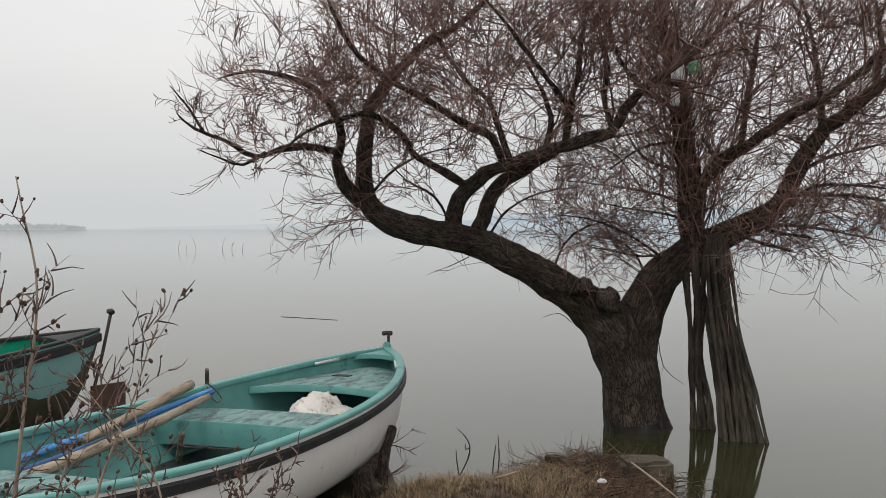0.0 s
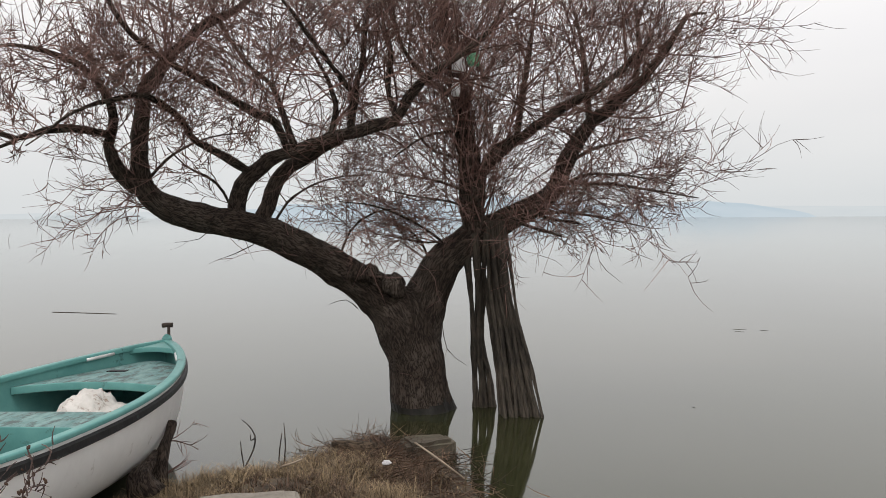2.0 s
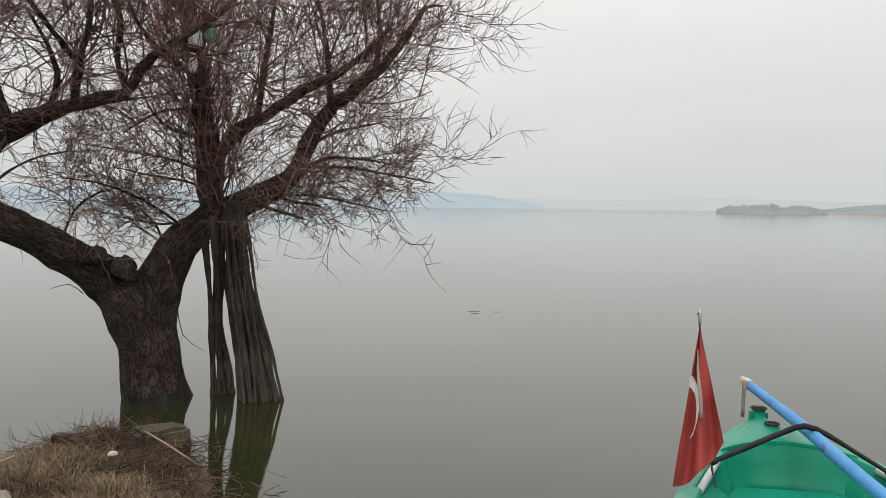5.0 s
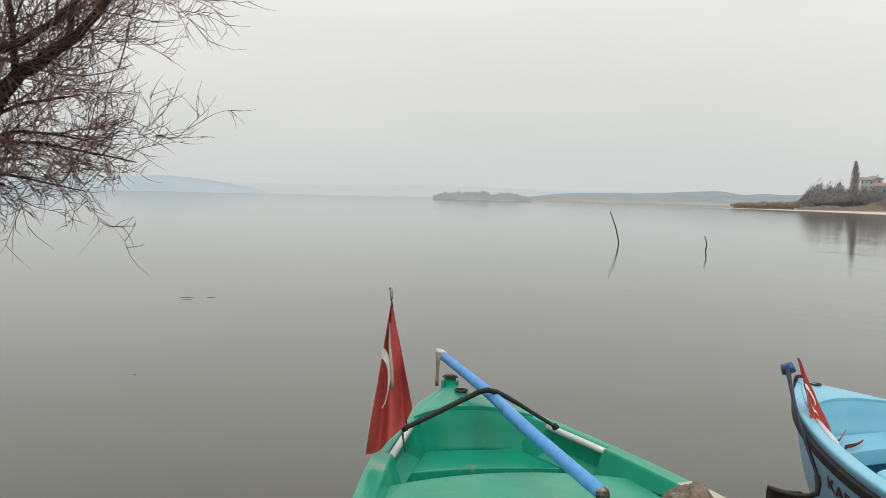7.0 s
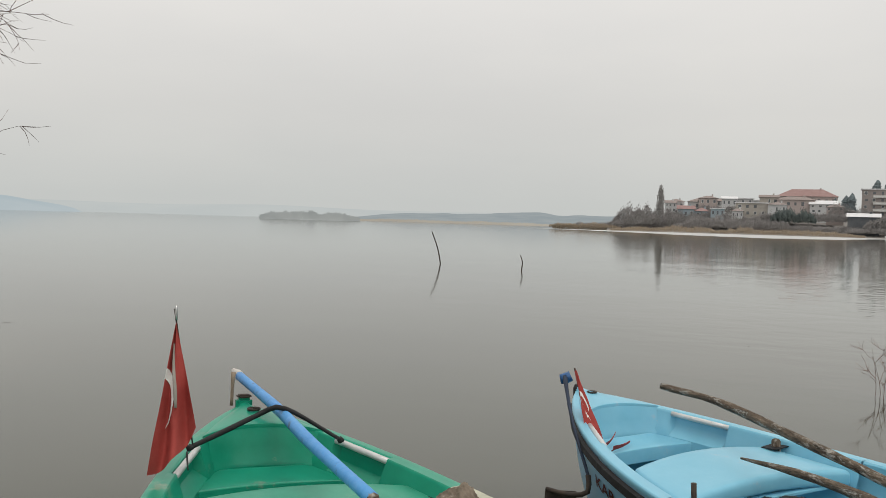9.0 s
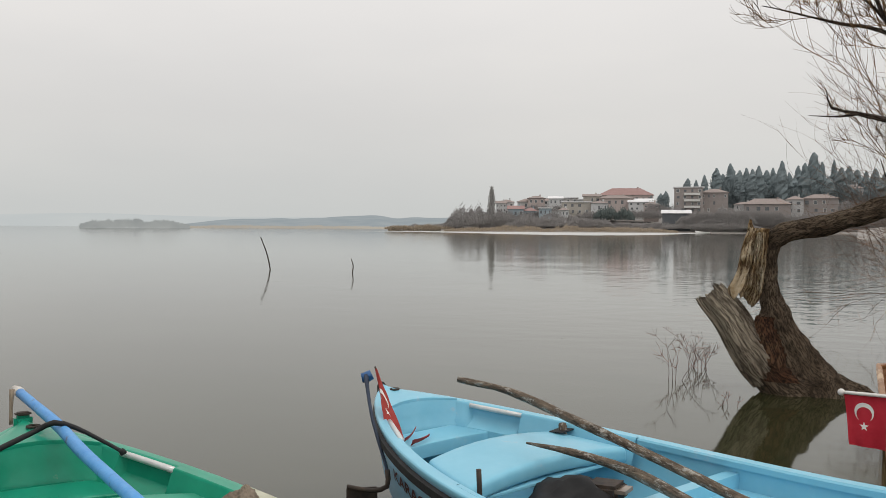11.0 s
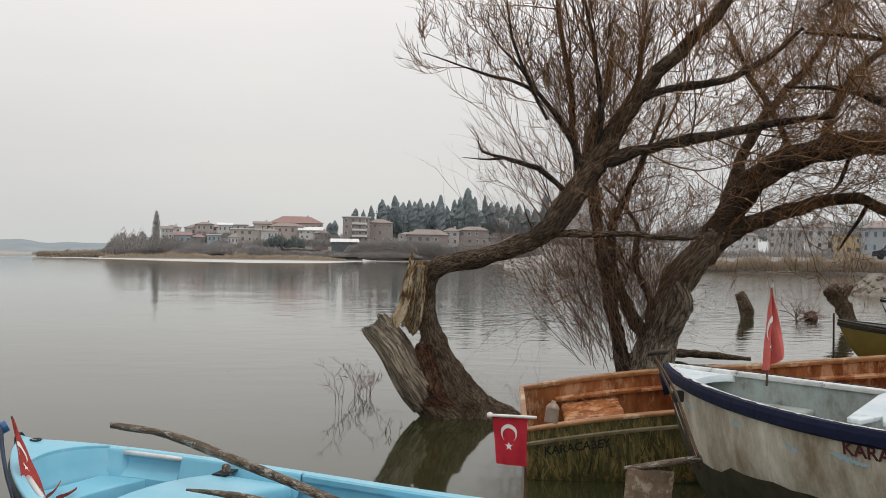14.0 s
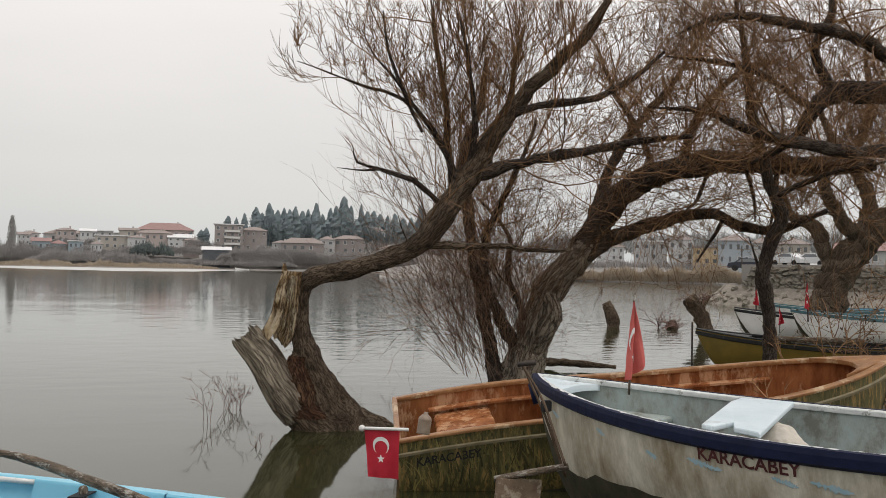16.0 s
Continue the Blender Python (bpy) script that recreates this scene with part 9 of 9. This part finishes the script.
def poplar(base, tall):
    t = thing("poplar_tree", "tall slim leafless poplar on the far shore", "tree", at=base)
    tw = Twigs(91)
    v, f, _ = tube([Vector((0, 0, -2)), Vector((0, 0, tall * 0.4)), Vector((0, 0, tall * 0.97))], [0.35, 0.26, 0.05], 7)
    data_part("trunk", v, f, M_SCRUB, t)
    for i in range(300):
        u = tw.rng.uniform(0.12, 0.9)
        a = tw.rng.uniform(0, 6.28)
        tw.grow((0, 0, tall * u), (math.cos(a) * 0.45, math.sin(a) * 0.45, 1), tall * 0.17 * (1.25 - u), 0.07, 1, 0.4, 0.25, (5,), 0.6, 0.0, (10, 26))
    def shape():
        u = tw.rng.random()
        r = tall * 0.10 * math.sin(math.pi * (0.07 + 0.88 * u ** 0.9)) * math.sqrt(tw.rng.random())
        a = tw.rng.uniform(0, 6.28)
        return Vector((r * math.cos(a), r * math.sin(a), tall * (0.12 + 0.80 * u))), 1
    v, f = clumps(tw.rng, 1500, shape, 0.42, 0.16, 3.0)
    data_part("inner_crown", v, f, M_POPLAR, t)
    tw.mesh("crown", M_POPLAR, t)


# Mist over the poplar is mixed into its base colour.
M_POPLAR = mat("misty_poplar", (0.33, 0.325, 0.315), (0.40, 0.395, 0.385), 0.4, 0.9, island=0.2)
poplar((370.976, 114.876, 1.493), 77 * 385 / FOCAL)

# woods on the islands: mist is put into the colours, which most of them emit
def misty_woods(label, left, right, tall, seed, n, material=M_ISLE, size=3.0):
    a, b = Vector(left), Vector(right)
    rng = random.Random(seed)

    def shape():
        u = rng.random()
        h = tall * (0.55 + 0.5 * noise.noise(Vector((u * 9, seed, 0))) + 0.25 * noise.noise(Vector((u * 30, seed, 2)))) * min(1, 8 * u, 5 * (1 - u))
        p = a.lerp(b, u)
        return Vector((p.x, p.y, max(h, 0.5) * rng.random() ** 0.6 - 0.3)), 1
    v, f = clumps(rng, n, shape, size)
    ob = data_part("backdrop_island_woods", v, f, material, None, label)
    return tagged(ob, category="island", kind="structure")


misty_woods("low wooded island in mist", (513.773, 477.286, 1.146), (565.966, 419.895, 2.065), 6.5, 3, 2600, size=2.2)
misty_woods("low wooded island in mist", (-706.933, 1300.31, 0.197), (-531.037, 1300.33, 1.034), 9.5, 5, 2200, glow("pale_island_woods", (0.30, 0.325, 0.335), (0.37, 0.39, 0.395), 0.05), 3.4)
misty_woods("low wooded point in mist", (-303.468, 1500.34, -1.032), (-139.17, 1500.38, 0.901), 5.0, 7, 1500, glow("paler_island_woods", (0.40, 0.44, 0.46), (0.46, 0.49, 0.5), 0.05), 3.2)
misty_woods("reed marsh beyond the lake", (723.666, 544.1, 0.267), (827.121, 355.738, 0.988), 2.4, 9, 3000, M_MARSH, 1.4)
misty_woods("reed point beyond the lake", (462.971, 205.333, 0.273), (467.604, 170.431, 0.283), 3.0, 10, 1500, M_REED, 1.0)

# ==== the stone quay wall and the parked cars ====
M_RUBBLE = mat("pale_rubble_earth", (0.17, 0.15, 0.125), (0.30, 0.27, 0.23), 2.5, 0.95, 0.05, spot=(0.36, 0.33, 0.29), spots=0.38, spot_scale=4)


def quay():
    a, b = Vector((54.644, -28.669, -0.093)), Vector((41.822, -32.974, -0.075))
    a.z = b.z = 0
    along = (b - a).normalized()
    n = Vector((along.y, -along.x, 0))
    n = n if n.dot(a) < 0 else -n
    length, low, tall, thick = (b - a).length, 0.9, 2.55, 1.2
    wall = thing("stone_wall", "rough grey field-stone quay wall beside the water", "wall")
    verts = []
    for p, q in ((a, b),):
        for z in (-0.6, tall - 0.12):
            p = a + along * (1.6 if z > 0 else 0.0)
            verts += [p + Vector((0, 0, z)), q + Vector((0, 0, z)), q - n * thick + Vector((0, 0, z)), p - n * thick + Vector((0, 0, z))]
    faces = [(0, 1, 5, 4), (1, 2, 6, 5), (2, 3, 7, 6), (3, 0, 4, 7), (4, 5, 6, 7)]
    data_part("core", verts, faces, M_MORTAR, wall)
    rng = random.Random(6)
    z = low
    meshes = []
    for i in range(10):
        bm = box_bm(1, 1, 1, 0.16)
        for v in bm.verts:
            v.co *= 1 + 0.5 * noise.noise(v.co * 2 + Vector((i * 3.0, 0, 0)))
        me = bpy.data.meshes.new("stone")
        bm.to_mesh(me)
        bm.free()
        me.materials.append(M_STONE)
        meshes.append(me)
    turn = math.degrees(math.atan2(along.y, along.x))
    while z < tall - 0.1:
        h = rng.uniform(0.13, 0.27)
        x = rng.uniform(-0.2, 0.2) + 0.75 * z
        while x < length:
            w = rng.uniform(0.2, 0.62)
            o = new("stone", rng.choice(meshes))
            o.parent = wall
            p = a + along * (x + w / 2) + n * rng.uniform(-0.06, 0.06) + Vector((0, 0, z + h / 2 + rng.gauss(0, 0.05)))
            o.matrix_world = pose(*p, rng.gauss(0, 9), rng.gauss(0, 9), turn + rng.gauss(0, 6)) @ Matrix.Diagonal((w * 0.93, 0.35, h * rng.uniform(0.8, 1.15), 1))
            x += w
        z += h
    # a rubble slope under the wall, with boulders at its ragged end
    slope = []
    for i in range(41):
        p = a + along * (length * i / 40 - 0.8)
        for k, (o, zz) in enumerate(((-0.1, 1.25), (0.5, 0.85), (1.3, 0.4), (2.4, -0.3))):
            slope.append(p + n * (o + 0.25 * noise.noise(Vector((i * 0.7, k, 0)))) + Vector((0, 0, zz + 0.2 * noise.noise(Vector((i * 0.9, k * 2, 5))))))
    tagged(data_part("ground_rubble_slope", slope, [(i * 4 + k, i * 4 + k + 1, i * 4 + k + 5, i * 4 + k + 4) for i in range(40) for k in range(3)], M_RUBBLE, None, "earth and rubble slope under the quay wall", True), category="ground", kind="structure")
    for i in range(46):
        x, o = (rng.uniform(-1.2, length * 0.5), rng.uniform(0.1, 1.9)) if i > 16 else (rng.uniform(-0.9, 1.4), rng.uniform(-0.5, 0.6))
        zz = 1.1 - 0.55 * o if i > 16 else rng.uniform(0.1, 0.4 + 1.2 * max(x + 0.9, 0) / 2.3)
        s = rng.uniform(0.18, 0.5)
        o2 = new("stone", rng.choice(meshes))
        o2.parent = wall
        o2.matrix_world = pose(*(a + along * x + n * o + Vector((0, 0, zz))), rng.gauss(0, 20), rng.gauss(0, 20), rng.uniform(0, 360)) @ Matrix.Diagonal((s, s * 0.8, s * 0.7, 1))
    return a, b, n


quay_a, quay_b, quay_n = quay()
verts = [quay_a + Vector((0, 0, 2.6)), quay_b + Vector((0, 0, 2.6)), quay_b - quay_n * 90 + Vector((0, 0, 4.2)), quay_a - quay_n * 90 + Vector((0, 0, 4.2)), quay_a - Vector((0, 0, 1)), quay_b - Vector((0, 0, 1)), quay_b - quay_n * 90 - Vector((0, 0, 1)), quay_a - quay_n * 90 - Vector((0, 0, 1))]
verts = [v - quay_n * 0.8 for v in verts]
tagged(data_part("ground_quay", verts, [(0, 1, 2, 3), (4, 5, 1, 0), (3, 2, 6, 7), (0, 3, 7, 4)], M_FARLAND, None, "raised bank behind the quay wall"), category="ground", kind="structure")


def car(label, at, turn, paint):
    c = thing("car", label, "car", "cars parked above the wall", at=pose(*at, 0, 0, turn))
    prof = [(-2.1, 0.35), (-2.1, 0.8), (-1.9, 0.95), (-1.3, 1.0), (-0.8, 1.42), (0.7, 1.45), (1.35, 1.0), (2.0, 0.9), (2.1, 0.6), (2.1, 0.35)]
    verts = [Vector((x, y * (0.85 if z > 1.1 else 1), z)) for y in (-0.82, 0.82) for x, z in prof]
    n = len(prof)
    faces = [tuple(range(n))[::-1], tuple(range(n, 2 * n))] + [(i, (i + 1) % n, n + (i + 1) % n, n + i) for i in range(n)]
    data_part("body", verts, faces, paint, c)
    for y in (-0.80, 0.80):
        v = [(-0.95, y * 1.02, 1.03), (1.05, y * 1.02, 1.03), (0.6, y * 0.9, 1.38), (-0.7, y * 0.9, 1.36)]
        data_part("side_window", v, [(0, 1, 2, 3)], M_GLASS, c)
        for x in (-1.3, 1.3):
            v, f, _ = tube([Vector((x, y * 0.95, 0.33)), Vector((x, y * 1.06, 0.33))], [0.33, 0.33], 14)
            data_part("wheel", v, f, M_RUBBER, c)


M_CARWHITE = mat("white_car_paint", (0.66, 0.67, 0.68), (0.72, 0.73, 0.74), 1, 0.25)
M_CARDARK = mat("dark_car_paint", (0.03, 0.035, 0.05), (0.05, 0.05, 0.07), 1, 0.25)
car("white car parked above the stone wall", (92.945, -55.22, 3.044), 20, M_CARWHITE)
car("white car parked above the stone wall", (90.672, -56.814, 3.011), 25, M_CARWHITE)
for at, turn in (((366.0, 131.5, 1.3), 100), ((367.5, 125.2, 1.3), 85)):
    car("white car parked on the far point", at, turn, M_CARWHITE)
H_SMALL = Hull(5.5, 1.7, 0.9, 0.65, 0.7, 0.7)
build_boat("rowing_boat", "small white boat drawn up on the far shore", H_SMALL, boat_pose((350.5, 26.5, 1.0), (0.25, -0.97), H_SMALL, 4), M_WHITE, M_WHITE, M_WHITE, None)
car("dark car parked near the wall's end", (93.704, -50.46, 2.37), 60, M_CARDARK)
pole("street_post", "thin dark post beside the parked car", "post", [(89.11, -47.423, 2.641), (89.085, -47.395, 3.864), (89.061, -47.367, 5.088)], [0.07, 0.06, 0.05], M_IRON)

# dry bushes on the bank beside the moored boats
def bank_shrub(label, foot, n, size, seed, leaves, spread=0.5):
    t = thing("dry_shrub", label, "shrub", "dry shrubs on the bank")
    tw = Twigs(seed)
    for i in range(n):
        p = Vector(foot) + Vector((tw.rng.gauss(0, spread), tw.rng.gauss(0, spread), 0))
        tw.grow(p, (tw.rng.gauss(0, 0.5), tw.rng.gauss(0, 0.5), 0.9), size * tw.rng.uniform(0.5, 1.2), 0.012, 2, 0.1, 0.6, (4, 4), 0.55)
    tips = [l[-1] for l, _ in tw.lines]
    tw.mesh("twig_tangle", M_TWIG_OLIVE, t)
    verts, faces = [], []
    for i in range(leaves):
        c = tw.rng.choice(tips)
        s = tw.rng.uniform(0.02, 0.045)
        u = Vector((tw.rng.gauss(0, 1), tw.rng.gauss(0, 1), tw.rng.gauss(0, 1))).normalized()
        w = u.cross(Vector((0.3, 0.5, 0.8))).normalized()
        b = len(verts)
        verts += [c, c + u * s + w * s * 0.4, c + u * s * 2, c + u * s - w * s * 0.4]
        faces.append((b, b + 1, b + 2, b + 3))
    if leaves:
        tagged(data_part("withered_leaves", verts, faces, M_DEBRIS, t), kind="stuff")


bank_shrub("dry shrub with withered leaves among moored boats", (13.531, -9.803, 0.762), 6, 1.1, 201, 260)
bank_shrub("dry shrub with withered leaves behind the brown boat", (10.242, -8.183, 0.705), 10, 0.9, 203, 320)
bank_shrub("tangled dark brush under the brown bow", (9.016, -7.001, 0.418), 40, 0.7, 205, 60, 0.6)
bank_shrub("dry brush along the bank beside moored boats", (18.479, -13.736, 1.014), 8, 1.0, 207, 160, 0.9)
pole("boat_boom", "grey pole lying over the moored boats", "pole", [(14.211, -8.681, 0.801), (13.723, -9.213, 0.826), (13.241, -9.705, 0.842)], [0.06, 0.06, 0.05], M_WOOD)
bpy.context.view_layer.update()
